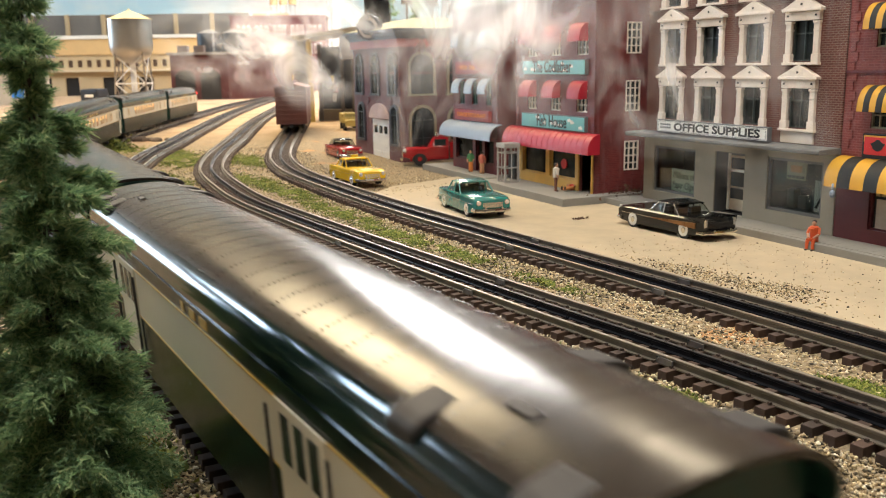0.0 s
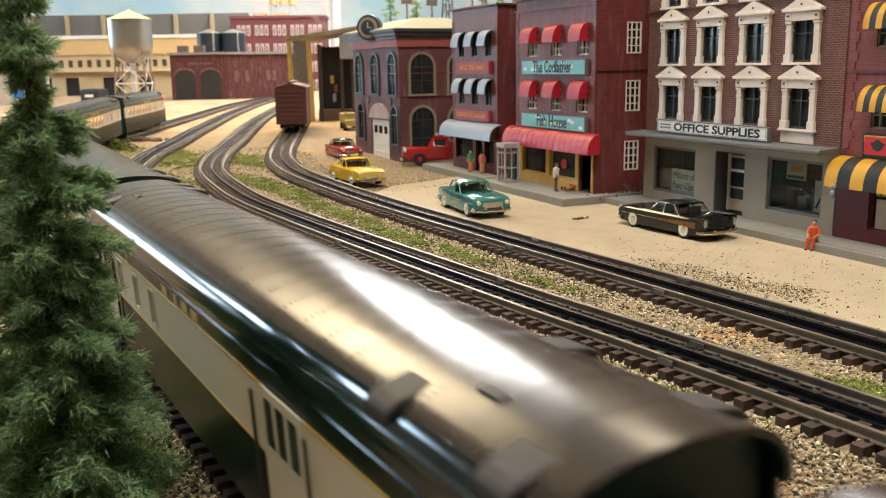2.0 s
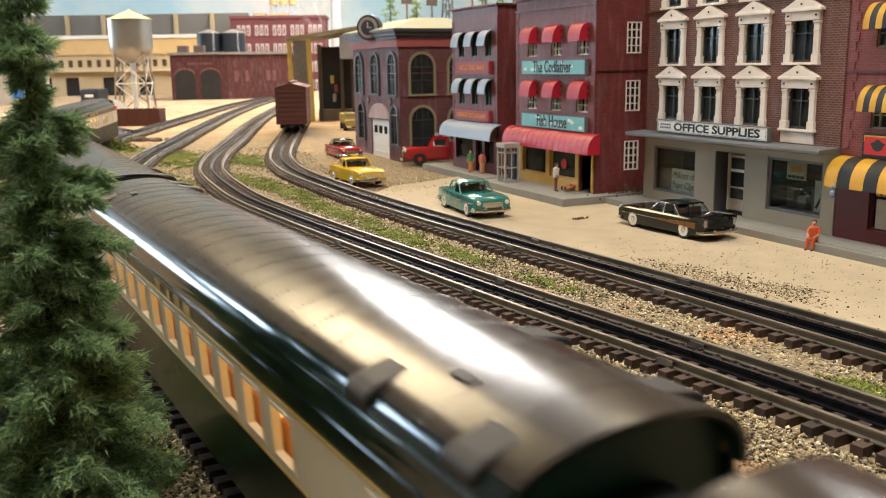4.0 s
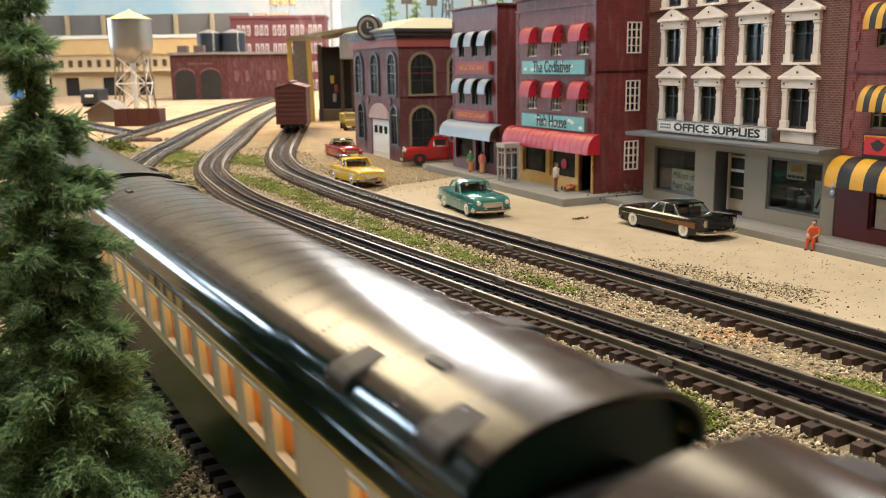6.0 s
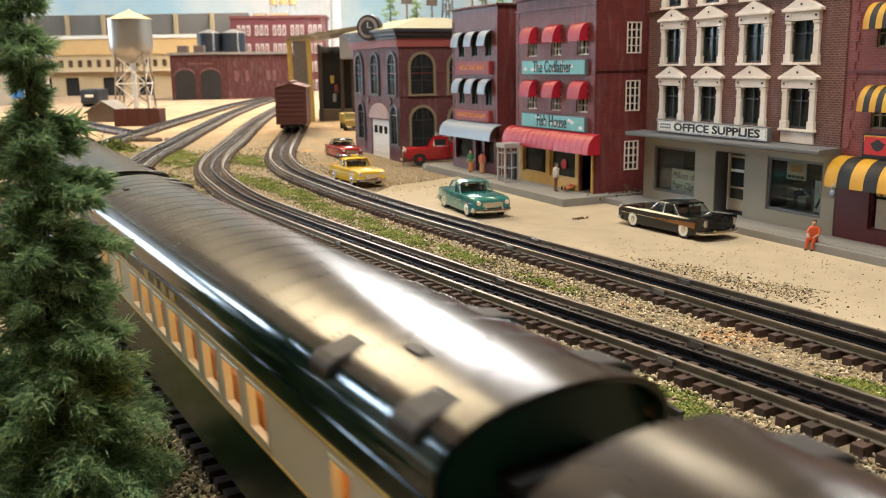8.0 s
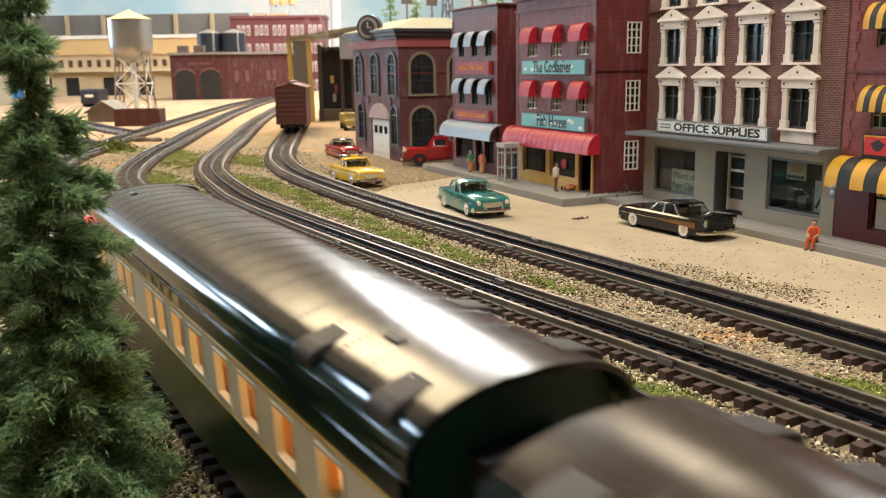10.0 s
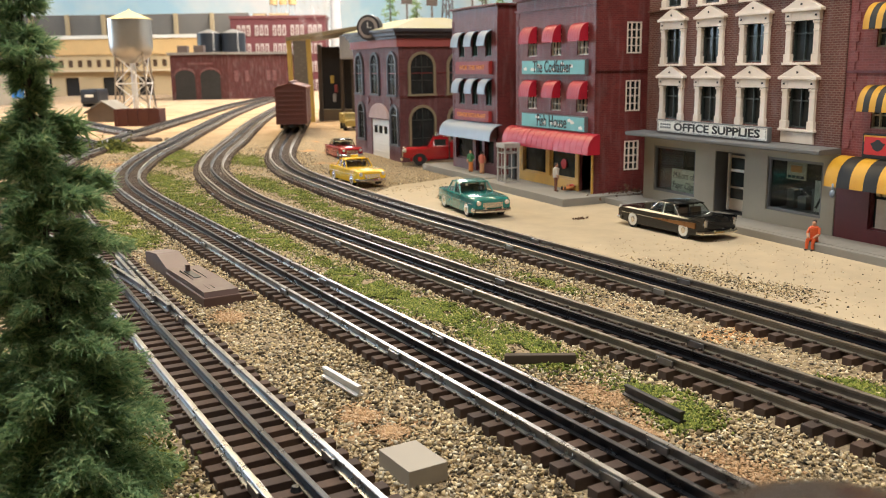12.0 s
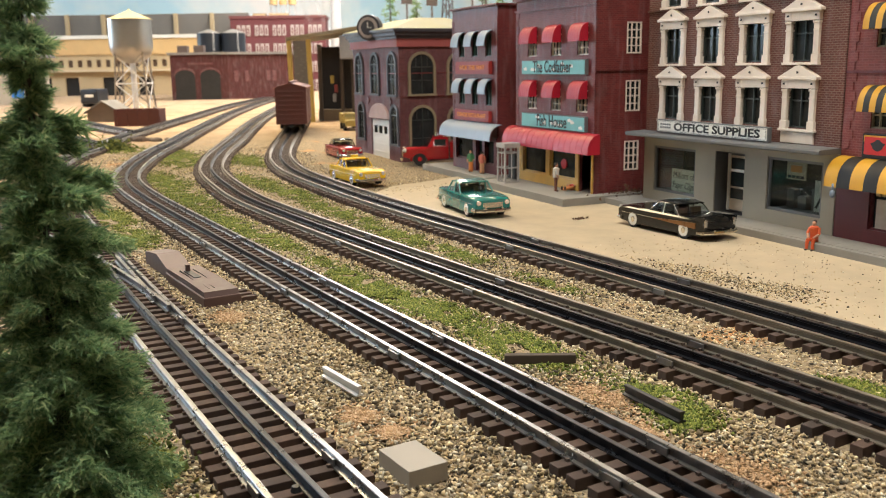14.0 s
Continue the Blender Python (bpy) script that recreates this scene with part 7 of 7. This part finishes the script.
# ---- smoke ----
def smoke_paint(seed, density):
    m, nt, b = nodes_of("smoke")
    tc = nt.nodes.new("ShaderNodeTexCoord")
    mp = nt.nodes.new("ShaderNodeMapping")
    mp.inputs["Location"].default_value = (seed * 3.7, seed * 1.3, seed)
    mp.inputs["Scale"].default_value = (2.2, 2.2, 0.9)
    nt.links.new(tc.outputs["Generated"], mp.inputs[0])
    n = nt.nodes.new("ShaderNodeTexNoise")
    n.inputs["Scale"].default_value, n.inputs["Detail"].default_value, n.inputs["Distortion"].default_value = 1.4, 5.0, 1.8
    nt.links.new(mp.outputs[0], n.inputs["Vector"])
    ctr = nt.nodes.new("ShaderNodeMapping")
    ctr.inputs["Location"].default_value = (-1.0, -1.0, -1.0)
    ctr.inputs["Scale"].default_value = (2.0, 2.0, 2.0)
    nt.links.new(tc.outputs["Generated"], ctr.inputs[0])
    g = nt.nodes.new("ShaderNodeTexGradient")
    g.gradient_type = "SPHERICAL"
    nt.links.new(ctr.outputs[0], g.inputs[0])
    mul = nt.nodes.new("ShaderNodeMath")
    mul.operation = "MULTIPLY"
    nt.links.new(ramp(nt, n.outputs["Fac"], [(0.42, (0, 0, 0)), (0.75, (1, 1, 1))]), mul.inputs[0])
    nt.links.new(ramp(nt, g.outputs["Fac"], [(0.0, (0, 0, 0)), (0.7, (density * 0.66,) * 3)]), mul.inputs[1])
    tr = nt.nodes.new("ShaderNodeBsdfTransparent")
    df = nt.nodes.new("ShaderNodeBsdfDiffuse")
    df.inputs[0].default_value = (0.85, 0.86, 0.88, 1)
    tl = nt.nodes.new("ShaderNodeBsdfTranslucent")
    tl.inputs[0].default_value = (0.85, 0.86, 0.88, 1)
    both = nt.nodes.new("ShaderNodeAddShader")
    nt.links.new(df.outputs[0], both.inputs[0])
    nt.links.new(tl.outputs[0], both.inputs[1])
    mx = nt.nodes.new("ShaderNodeMixShader")
    nt.links.new(mul.outputs[0], mx.inputs[0])
    nt.links.new(tr.outputs[0], mx.inputs[1])
    nt.links.new(both.outputs[0], mx.inputs[2])
    nt.links.new(mx.outputs[0], nt.nodes["Material Output"].inputs[0])
    return m


def smoke_wisp(x, y, z, w, hgt, seed, density, label):
    """A drifting wisp: several bowed veils, one behind another."""
    root = thing("smoke_wisp", pose(x, y, z, 0, 0, AWAY), label, "smoke", "smoke wisps")
    rg = np.random.default_rng(seed)
    mat = smoke_paint(seed, density)
    for k in range(1 if w < 0.25 else 2):
        bm = bmesh.new()
        n = 9
        grid = [[bm.verts.new((w * (i / (n - 1) - 0.5), 0.02 * (k - 1) + 0.25 * w * math.sin(2.2 * i / n + seed + k) * 0.4 + 0.1 * hgt * math.sin(2.5 * j / n + k), hgt * (j / (n - 1) - 0.5))) for i in range(n)] for j in range(n)]
        for j in range(n - 1):
            for i in range(n - 1):
                bm.faces.new((grid[j][i], grid[j][i + 1], grid[j + 1][i + 1], grid[j + 1][i]))
        veil = part("veil", bm, mat, root, smooth=True)
        veil.visible_shadow = False
        veil.matrix_basis = pose(rg.uniform(-0.02, 0.02), 0, rg.uniform(-0.02, 0.02), 0, 0, rg.uniform(-12, 12))
    return root


# depth from the eye along the view, sideways and height, at the start
WISPS = []
for i, (x, y, z, w, hgt, den, vx, vz) in enumerate((
        (0.560, 1.120, 0.130, 0.10, 0.30, 0.55, 0.00, 0.30),
        (0.720, 1.820, 0.190, 0.55, 0.26, 0.75, -0.05, 0.34),
        (0.560, 0.860, 0.200, 0.30, 0.26, 0.65, 0.02, 0.34),
        (0.600, 0.690, 0.170, 0.16, 0.30, 0.55, 0.01, 0.34),
        (0.530, 0.470, 0.140, 0.22, 0.26, 0.30, 0.02, 0.30),
        (0.900, 2.700, 0.220, 0.80, 0.30, 0.70, -0.08, 0.28),
        (0.620, 1.300, 0.230, 0.40, 0.24, 0.75, -0.03, 0.36))):
    WISPS.append((smoke_wisp(x, y, z, w, hgt, i + 1, den, "thin white steam drifting up in front of the town"), (x, y, z), (vx, vz)))
CHIMNEY_SMOKE = smoke_wisp(0.860, 2.060, 0.265, 0.10, 0.16, 11, 0.45, "faint smoke hanging by the coaling tower")


def smoke_motion():
    for ob, (x, y, z), (vx, vz) in WISPS:
        rows = []
        for t, k in ((0.0, 0.0), (0.5, 0.5), (1.0, 1.15), (2.0, 2.7), (3.2, 3.6), (14.0, 3.7)):
            rows.append((t, pose(x + vx * k, y, min(1.38, z + vz * k), 0, 0, AWAY + 4 * k)))
        walk(ob, rows)
    walk(CHIMNEY_SMOKE, [(t, pose(0.860 + 0.015 * math.sin(t * 0.9), 2.060, 0.265 + 0.02 * math.sin(t * 0.55), 0, 0, AWAY + 14 * math.sin(t * 0.7))) for t in [i * 1.0 for i in range(15)]])


# ---- the train ----
SPEED, PITCH, CAR, LAST_CAR = 0.2240, 0.4588, 0.428, 0.396


def on_path(y_straight):
    """Arc length on the train's track of the place at that y, on its straight front part."""
    return float(np.interp(y_straight, RAIL_S[:, 1], LEN_S))


def rail_point(s):
    return (float(np.interp(s, LEN_S, RAIL_S[:, 0])), float(np.interp(s, LEN_S, RAIL_S[:, 1])))


def car_pose(s_mid):
    """Pose of a car whose two trucks ride the rails about the middle at arc length s_mid."""
    half = 0.143
    ax, ay = rail_point(s_mid - half)
    bx, by = rail_point(s_mid + half)
    az, bz = rise(ay), rise(by)
    yaw = math.degrees(math.atan2(by - ay, bx - ax)) - 90
    pitch = math.degrees(math.atan2(bz - az, math.hypot(bx - ax, by - ay)))
    lean = -3.2 * smoothstep((0.335 - ay) / 0.14)  # the cars lean a little where the track leaves the straight
    return pose((ax + bx) / 2, (ay + by) / 2, (az + bz) / 2, 0, 0, yaw) @ pose(0, 0, 0, pitch, lean)


ROOF_PROFILE = [(-0.0300, 0.0690), (-0.0300, 0.0722), (-0.0296, 0.0745), (-0.0287, 0.0765), (-0.0272, 0.0783), (-0.0250, 0.0802), (-0.0220, 0.0820), (-0.0180, 0.0835), (-0.0125, 0.0847), (-0.0060, 0.0854), (0.0, 0.0856)]
ROOF_PROFILE = ROOF_PROFILE + [(-x, z) for x, z in ROOF_PROFILE[-2::-1]]


M_VENT = plain("dull_vent_paint", (0.028, 0.023, 0.020), 0.62, 0.0, 0.2, 90.0, 0.0)
M_FLANK = plain("glossy_green_flank", (0.003, 0.008, 0.0075), 0.12, 0.0, 0.2, 90.0, 0.0, 0.0)
# the body green made lighter for car ends, the light on them painted in
M_GREEN_LIT = plain("green_paint_lit", (0.012, 0.060, 0.046), 0.38, 0.0, 0.25, 90.0, 0.0, 0.0)


def roof_z(x):
    return float(np.interp(x, [p[0] for p in ROOF_PROFILE], [p[1] for p in ROOF_PROFILE]))


def truck(parent, y):
    bm = bmesh.new()
    for sx in (-1, 1):
        box(bm, sx * 0.0235 - 0.0015, sx * 0.0235 + 0.0015, -0.030, 0.030, 0.006, 0.011, 0.0008)
        for yy in (-0.021, 0, 0.021):
            box(bm, sx * 0.0235 - 0.003, sx * 0.0235 + 0.003, yy - 0.004, yy + 0.004, 0.004, 0.013, 0.001)
    box(bm, -0.022, 0.022, -0.006, 0.006, 0.007, 0.0125)
    for v in bm.verts:
        v.co.y += y
    t = part("truck", bm, M_BLACK, parent, "black six-wheel truck frame")
    for yy in (-0.021, 0, 0.021):
        bm = bmesh.new()
        for sx in (-1, 1):
            tube(bm, (sx * 0.0185, y + yy, 0.0092), (sx * 0.0155, y + yy, 0.0092), 0.0092, n=16)
        tube(bm, (-0.016, y + yy, 0.0092), (0.016, y + yy, 0.0092), 0.002, n=8)
        part("wheelset", bm, M_RAIL_OLD, t)
    return t


boxcar()


bm = bmesh.new()
box(bm, -0.0037, 0.0037, 0.0, 0.006, 0.0, 0.0145, 0.0006)
SEAT_MESH = mesh_of("seat", bm, plain("seat_plastic", (0.35, 0.16, 0.05), 0.7))


def passenger_car(kind, label):
    """Heavyweight car, local y along it (+y is the trailing end)."""
    root = thing("passenger_car", Matrix.Identity(4), label, "train car", "cars of the passenger train")
    rounded = kind == "observation"
    length = LAST_CAR if rounded else CAR
    half = length / 2
    # openings in the cream band: (y0, y1, z0, z1)
    # distances from the leading end
    wins, doors, vestibule = [], [], []
    if kind == "baggage":
        doors = [(0.092, 0.128), (0.315, 0.351)]
    elif kind == "mail":
        doors = [(0.096, 0.130), (0.352, 0.384)]
        wins = [(0.2680, 0.2765), (0.3010, 0.3095), (0.3360, 0.3445)]
    elif kind == "coach":
        wins = [(0.0360, 0.0470)] + [(0.0955 + 0.0250 * i, 0.1110 + 0.0250 * i) for i in range(11)] + [(0.3980, 0.4060)]
        vestibule = [(0.4175, 0.4310)]
    elif kind == "sleeper":
        wins = [(0.0360, 0.0470)] + [(0.0830 + 0.0258 * i, 0.0990 + 0.0258 * i) for i in range(7)] + [(0.2670, 0.2820), (0.2860, 0.3010), (0.3110, 0.3260), (0.3360, 0.3440), (0.3500, 0.3650), (0.3990, 0.4070)]
        vestibule = [(0.4175, 0.4310)]
    elif kind == "diner":
        wins = [(0.0360, 0.0470)] + [(0.0950 + 0.0247 * i, 0.1110 + 0.0247 * i) for i in range(8)] + [(0.3100, 0.3180), (0.3420, 0.3570), (0.3980, 0.4060)]
    else:
        wins = [(0.0300, 0.0450), (0.0620, 0.0770), (0.0930, 0.1080), (0.1200, 0.1350), (0.1520, 0.1670), (0.1780, 0.1930), (0.2065, 0.2200), (0.2270, 0.2400), (0.2690, 0.2830), (0.2900, 0.3030), (0.3380, 0.3500)]
    wins, doors, vestibule = [[(a - half, b - half) for a, b in v] for v in (wins, doors, vestibule)]
    lit = kind in ("coach", "sleeper", "diner", "observation")
    zb0, zb1 = 0.0410, 0.0622
    wz0, wz1 = 0.0445, 0.0595
    dz0 = 0.018
    # side walls, with the openings left free
    for sx in (-1, 1):
        xa, xb = sorted((sx * 0.0300, sx * 0.0280))
        lower, band = bmesh.new(), bmesh.new()
        cuts = sorted([(a, b, wz0) for a, b in wins])
        y1 = half - (0.012 if rounded else 0.0)
        box(lower, xa, xb, -half, y1, 0.0125, zb0)
        box(lower, xa, xb, -half, y1, zb1, 0.0692)
        part("side_panel", lower, M_GREEN, root)
        xo = sorted((sx * 0.0303, sx * 0.0282))
        wall_grid(band, -half, y1, zb0, zb1, xo[0], xo[1], [(a, b, wz0, wz1) for a, b, _ in cuts], True)
        part("cream_band", band, M_BAND, root, "cream painted window band")
        trim = bmesh.new()
        for z in (zb0, zb1 + 0.0003):
            box(trim, *sorted((sx * 0.0306, sx * 0.0299)), -half, y1, z - 0.0004, z + 0.0001)
        part("trim_line", trim, M_GOLD, root, "thin gold pinstripe")
        drip = bmesh.new()
        box(drip, *sorted((sx * 0.0306, sx * 0.0299)), -half, y1, 0.0689, 0.0693)
        part("drip_rail", drip, M_FLANK, root)
        letters = bmesh.new()
        for i, w in enumerate((0.0085, 0.0075, 0.0040, 0.0085)):
            if kind != "baggage" or i < 3:
                box(letters, *sorted((sx * 0.0303, sx * 0.0299)), -0.018 + i * 0.0150, -0.018 + i * 0.0150 + w, 0.0636, 0.0672)
        if letters.verts:
            part("lettering", letters, M_GOLD, root, "gold company lettering as plain bars")
        else:
            letters.free()
        for a, b in doors:
            dm = bmesh.new()
            box(dm, *sorted((sx * 0.0311, sx * 0.0302)), a, b, dz0, 0.0630, 0.0003)
            dob = part("baggage_door", dm, M_BAND, root, "cream sliding baggage door")
            dw = bmesh.new()
            for k in range(3):
                c = a + (b - a) * (0.22 + 0.28 * k)
                box(dw, *sorted((sx * 0.0314, sx * 0.0309)), c - 0.003, c + 0.003, 0.046, 0.060)
            part("door_window", dw, M_GLASS, dob)
            for gy in (a - 0.004, b + 0.004):
                rl = bmesh.new()
                tube(rl, (sx * 0.0322, gy, dz0), (sx * 0.0322, gy, 0.060), 0.0006, n=6)
                part("grab_iron", rl, M_BLACK, dob)
        for a, b in vestibule:
            dm = bmesh.new()
            box(dm, *sorted((sx * 0.0309, sx * 0.0302)), a, b, 0.0160, 0.0615, 0.0003)
            dob = part("vestibule_door", dm, M_BAND, root, "cream vestibule door with a dark window")
            dw = bmesh.new()
            box(dw, *sorted((sx * 0.0312, sx * 0.0307)), a + 0.0030, b - 0.0030, 0.0400, 0.0600)
            part("door_window", dw, M_GLASS, dob)
            for gy in (a - 0.0022, b + 0.0022):
                rl = bmesh.new()
                tube(rl, (sx * 0.0318, gy, 0.024), (sx * 0.0318, gy, 0.058), 0.0007, n=6)
                part("grab_iron", rl, M_BAND, dob)
        for a, b in wins:
            fr = bmesh.new()
            wall_grid(fr, a - 0.0008, b + 0.0008, wz0 - 0.0008, wz1 + 0.0008, *sorted((sx * 0.0308, sx * 0.0290)), [(a + 0.0002, b - 0.0002, wz0 + 0.0002, wz1 - 0.0002)], True)
            part("window_frame", fr, M_BAND, root)
    # lit interior seen through the windows
    inner = bmesh.new()
    box(inner, -0.018, 0.018, -half + 0.010, half - 0.030, 0.036, 0.0655)
    part("lit_interior", inner, M_LIT if lit else M_BLACK, root, "warm lit car interior")
    if lit:
        for sx in (-1, 1):
            for i in range(int((length - 0.06) / 0.0262)):
                st = new("seat", SEAT_MESH)
                st.parent = root
                st.matrix_basis = Matrix.Translation((sx * 0.0222, 0.036 - half + i * 0.0262, 0.036))
    fl = bmesh.new()
    box(fl, -0.0285, 0.0285, -half, half - 0.004, 0.0115, 0.0145)
    for yy, w, hh in ((-0.03, 0.03, 0.005), (0.04, 0.022, 0.004), (0.0, 0.012, 0.005)):
        box(fl, -0.026, 0.026, yy - w, yy + w * 0.4, 0.0065, 0.0118, 0.001)
    part("underframe", fl, M_BLACK, root)
    # roof shell, rounded down at the ends
    k = len(ROOF_PROFILE)
    vs, fs = [], []
    if rounded:
        ys = [(-half - 0.003, 1, 0.0), (half - 0.034, 1, 0), (half - 0.026, 0.985, 0.02), (half - 0.018, 0.93, 0.07), (half - 0.010, 0.83, 0.17), (half - 0.004, 0.70, 0.33), (half, 0.52, 0.60), (half + 0.001, 0.40, 0.95)]
    else:
        ys = [(-half - 0.003, 1.0, 0.0), (-half + 0.010, 1.0, 0.0), (half - 0.010, 1.0, 0.0), (half + 0.003, 1.0, 0.0)]
    for y, w, drop in ys:
        for x, z in ROOF_PROFILE:
            vs.append((x * (1 - (1 - w) * 0.9), y, 0.0690 + (z - 0.0690) * (1 - drop)))
    for i in range(len(ys) - 1):
        fs += [(i * k + j, i * k + j + 1, (i + 1) * k + j + 1, (i + 1) * k + j) for j in range(k - 1)]
    for ring, y, e in ((0, -half - 0.003, 1), (len(ys) - 1, half + 0.003, -1)):
        if rounded and e < 0:
            fs.append(tuple(range(ring * k, ring * k + k))[::-1])
            continue
        # the shell's thickness, and a shallow recess under the hood
        for dy in (0.0, 0.0085):
            vs += [(x * 0.955, y + e * dy, 0.0690 + (z - 0.0690) * 0.90) for x, z in ROOF_PROFILE]
        n0, n1 = len(vs) - 2 * k, len(vs) - k
        for a, b in ((ring * k, n0), (n0, n1)):
            fs += [(a + j, a + j + 1, b + j + 1, b + j)[::e] for j in range(k - 1)]
        fs.append(tuple(range(n1, n1 + k))[::e])
    roof = raw_mesh("roof", vs, fs, M_ROOF, root)
    roof.data.materials.append(M_FLANK)
    roof.data.materials.append(M_GREEN_LIT)
    for f_ in roof.data.polygons:
        if len(f_.vertices) > 4 or min(f_.vertices) >= len(ys) * k:
            f_.material_index = 2
        elif f_.center.z < 0.0795:
            f_.material_index = 1
    shade_by_angle(roof, 50)
    tagged(roof, "brown-black arched riveted roof with glossy green flanks")
    # rivet rows across the roof
    rv = bmesh.new()
    n_rows = 24
    for i in range(n_rows):
        y = -half + 0.014 + i * (length - 0.04) / (n_rows - 1)
        for x in np.linspace(-0.025, 0.025, 31):
            z = roof_z(x)
            box(rv, x - 0.00028, x + 0.00028, y - 0.00028, y + 0.00028, z - 0.0003, z + 0.00024)
    tagged(part("roof_rivets", rv, M_ROOF, root), kind="stuff")
    # end walls, diaphragm, vents
    for e in (-1, 1):
        if rounded and e > 0:
            continue
        en = bmesh.new()
        pts = [(x, z) for x, z in ROOF_PROFILE if abs(x) < 0.0299]
        prism(en, [(0.0278, 0.0125)] + [(x * 0.925, 0.0690 + (z - 0.0690) * 0.86) for x, z in pts][::-1] + [(-0.0278, 0.0125)], e * half - e * 0.0045, e * half - e * 0.0025, "y")
        part("end_wall", en, M_GREEN_LIT, root)
        dp = bmesh.new()
        for sx in (-1, 1):
            box(dp, *sorted((sx * 0.0125, sx * 0.0100)), *sorted((e * half - e * 0.002, e * half + e * 0.0045)), 0.014, 0.066, 0.0006)
        box(dp, -0.0125, 0.0125, *sorted((e * half - e * 0.002, e * half + e * 0.0045)), 0.066, 0.0685, 0.0006)
        part("diaphragm", dp, M_BLACK, root, "black end diaphragm")
    if rounded:
        en = bmesh.new()
        prof = [(-0.0298, 0.0), (-0.0285, 0.006), (-0.0245, 0.0095), (-0.016, 0.0118), (0.016, 0.0118), (0.0245, 0.0095), (0.0285, 0.006), (0.0298, 0.0)]
        prism(en, [(x, half - 0.0125 + y) for x, y in prof], 0.0125, 0.0690, "z")
        part("end_wall", en, M_GREEN, root, "rounded green rear end")
        en = bmesh.new()
        prism(en, [(x * 1.012, half - 0.0122 + y) for x, y in prof], zb0, zb1, "z")
        part("cream_band", en, M_BAND, root)
        for sx in (-1, 1):
            lm = bmesh.new()
            tube(lm, (sx * 0.0270, half - 0.016, 0.0676), (sx * 0.0299, half - 0.0135, 0.0676), 0.0024, n=10)
            ml = part("marker_lamp", lm, M_BLACK, root, "rear marker lamp housing")
            lm = bmesh.new()
            ball(lm, (sx * 0.0301, half - 0.0132, 0.0676), 0.0026, n=12)
            part("lens", lm, M_RED_LAMP, ml, "glowing red marker lens", True)
    # dormer-like vents over the roof's shoulders, with a small hatch between them
    spots = [(-half + 0.012, -half + 0.056), (half - 0.014, half - 0.038)]
    if rounded:
        spots[1] = (half - 0.028,)
    for sx in (-1, 1):
        for group in spots:
            for y0 in group:
                vt = bmesh.new()
                a = [(0.0165, 0.0839), (0.0250, 0.0821), (0.0275, 0.0808), (0.0285, 0.0796), (0.0285, 0.0768), (0.0225, 0.0812)]
                prism(vt, [(sx * x, z) for x, z in a], y0 - 0.0055, y0 + 0.0055, "y")
                bmesh.ops.bevel(vt, geom=vt.edges[:], offset=0.0004, segments=1, affect="EDGES")
                part("roof_vent", vt, M_VENT, root, "low metal roof vent")
    for y0 in (-half + 0.036, half - 0.052):
        vt = bmesh.new()
        prism(vt, [(-0.0125, roof_z(0.0125) - 0.0004), (-0.0098, roof_z(0.0098) - 0.0004), (-0.0098, roof_z(0.0098) + 0.0005), (-0.0125, roof_z(0.0125) + 0.0006)], y0 - 0.004, y0 + 0.004, "y")
        part("roof_hatch", vt, M_VENT, root, "small flat roof hatch")
    for y in (0.075 - half, half - 0.075):
        truck(root, y)
    return root


CARS = [
    passenger_car("baggage", "dark green baggage car with cream band and closed doors"),
    passenger_car("mail", "green and cream mail car with few windows"),
    passenger_car("coach", "green and cream passenger coach with lit windows"),
    passenger_car("sleeper", "green and cream sleeping car with uneven lit windows"),
    passenger_car("diner", "green and cream dining car with lit windows"),
    passenger_car("observation", "green and cream observation car with rounded end and red marker lamps"),
]
FIRST_TAIL = on_path(0.1886)


def motions():
    smoke_motion()
    for i, car in enumerate(CARS):
        rows = []
        for k in range(57):
            t = k * 0.25
            tail = FIRST_TAIL + PITCH * i - SPEED * (t - 1.5)
            mid = tail - CAR / 2 - (CAR - LAST_CAR) / 2 * (car is CARS[-1])
            rows.append((t, car_pose(max(0.26, mid))))
        walk(car, rows)


motions()
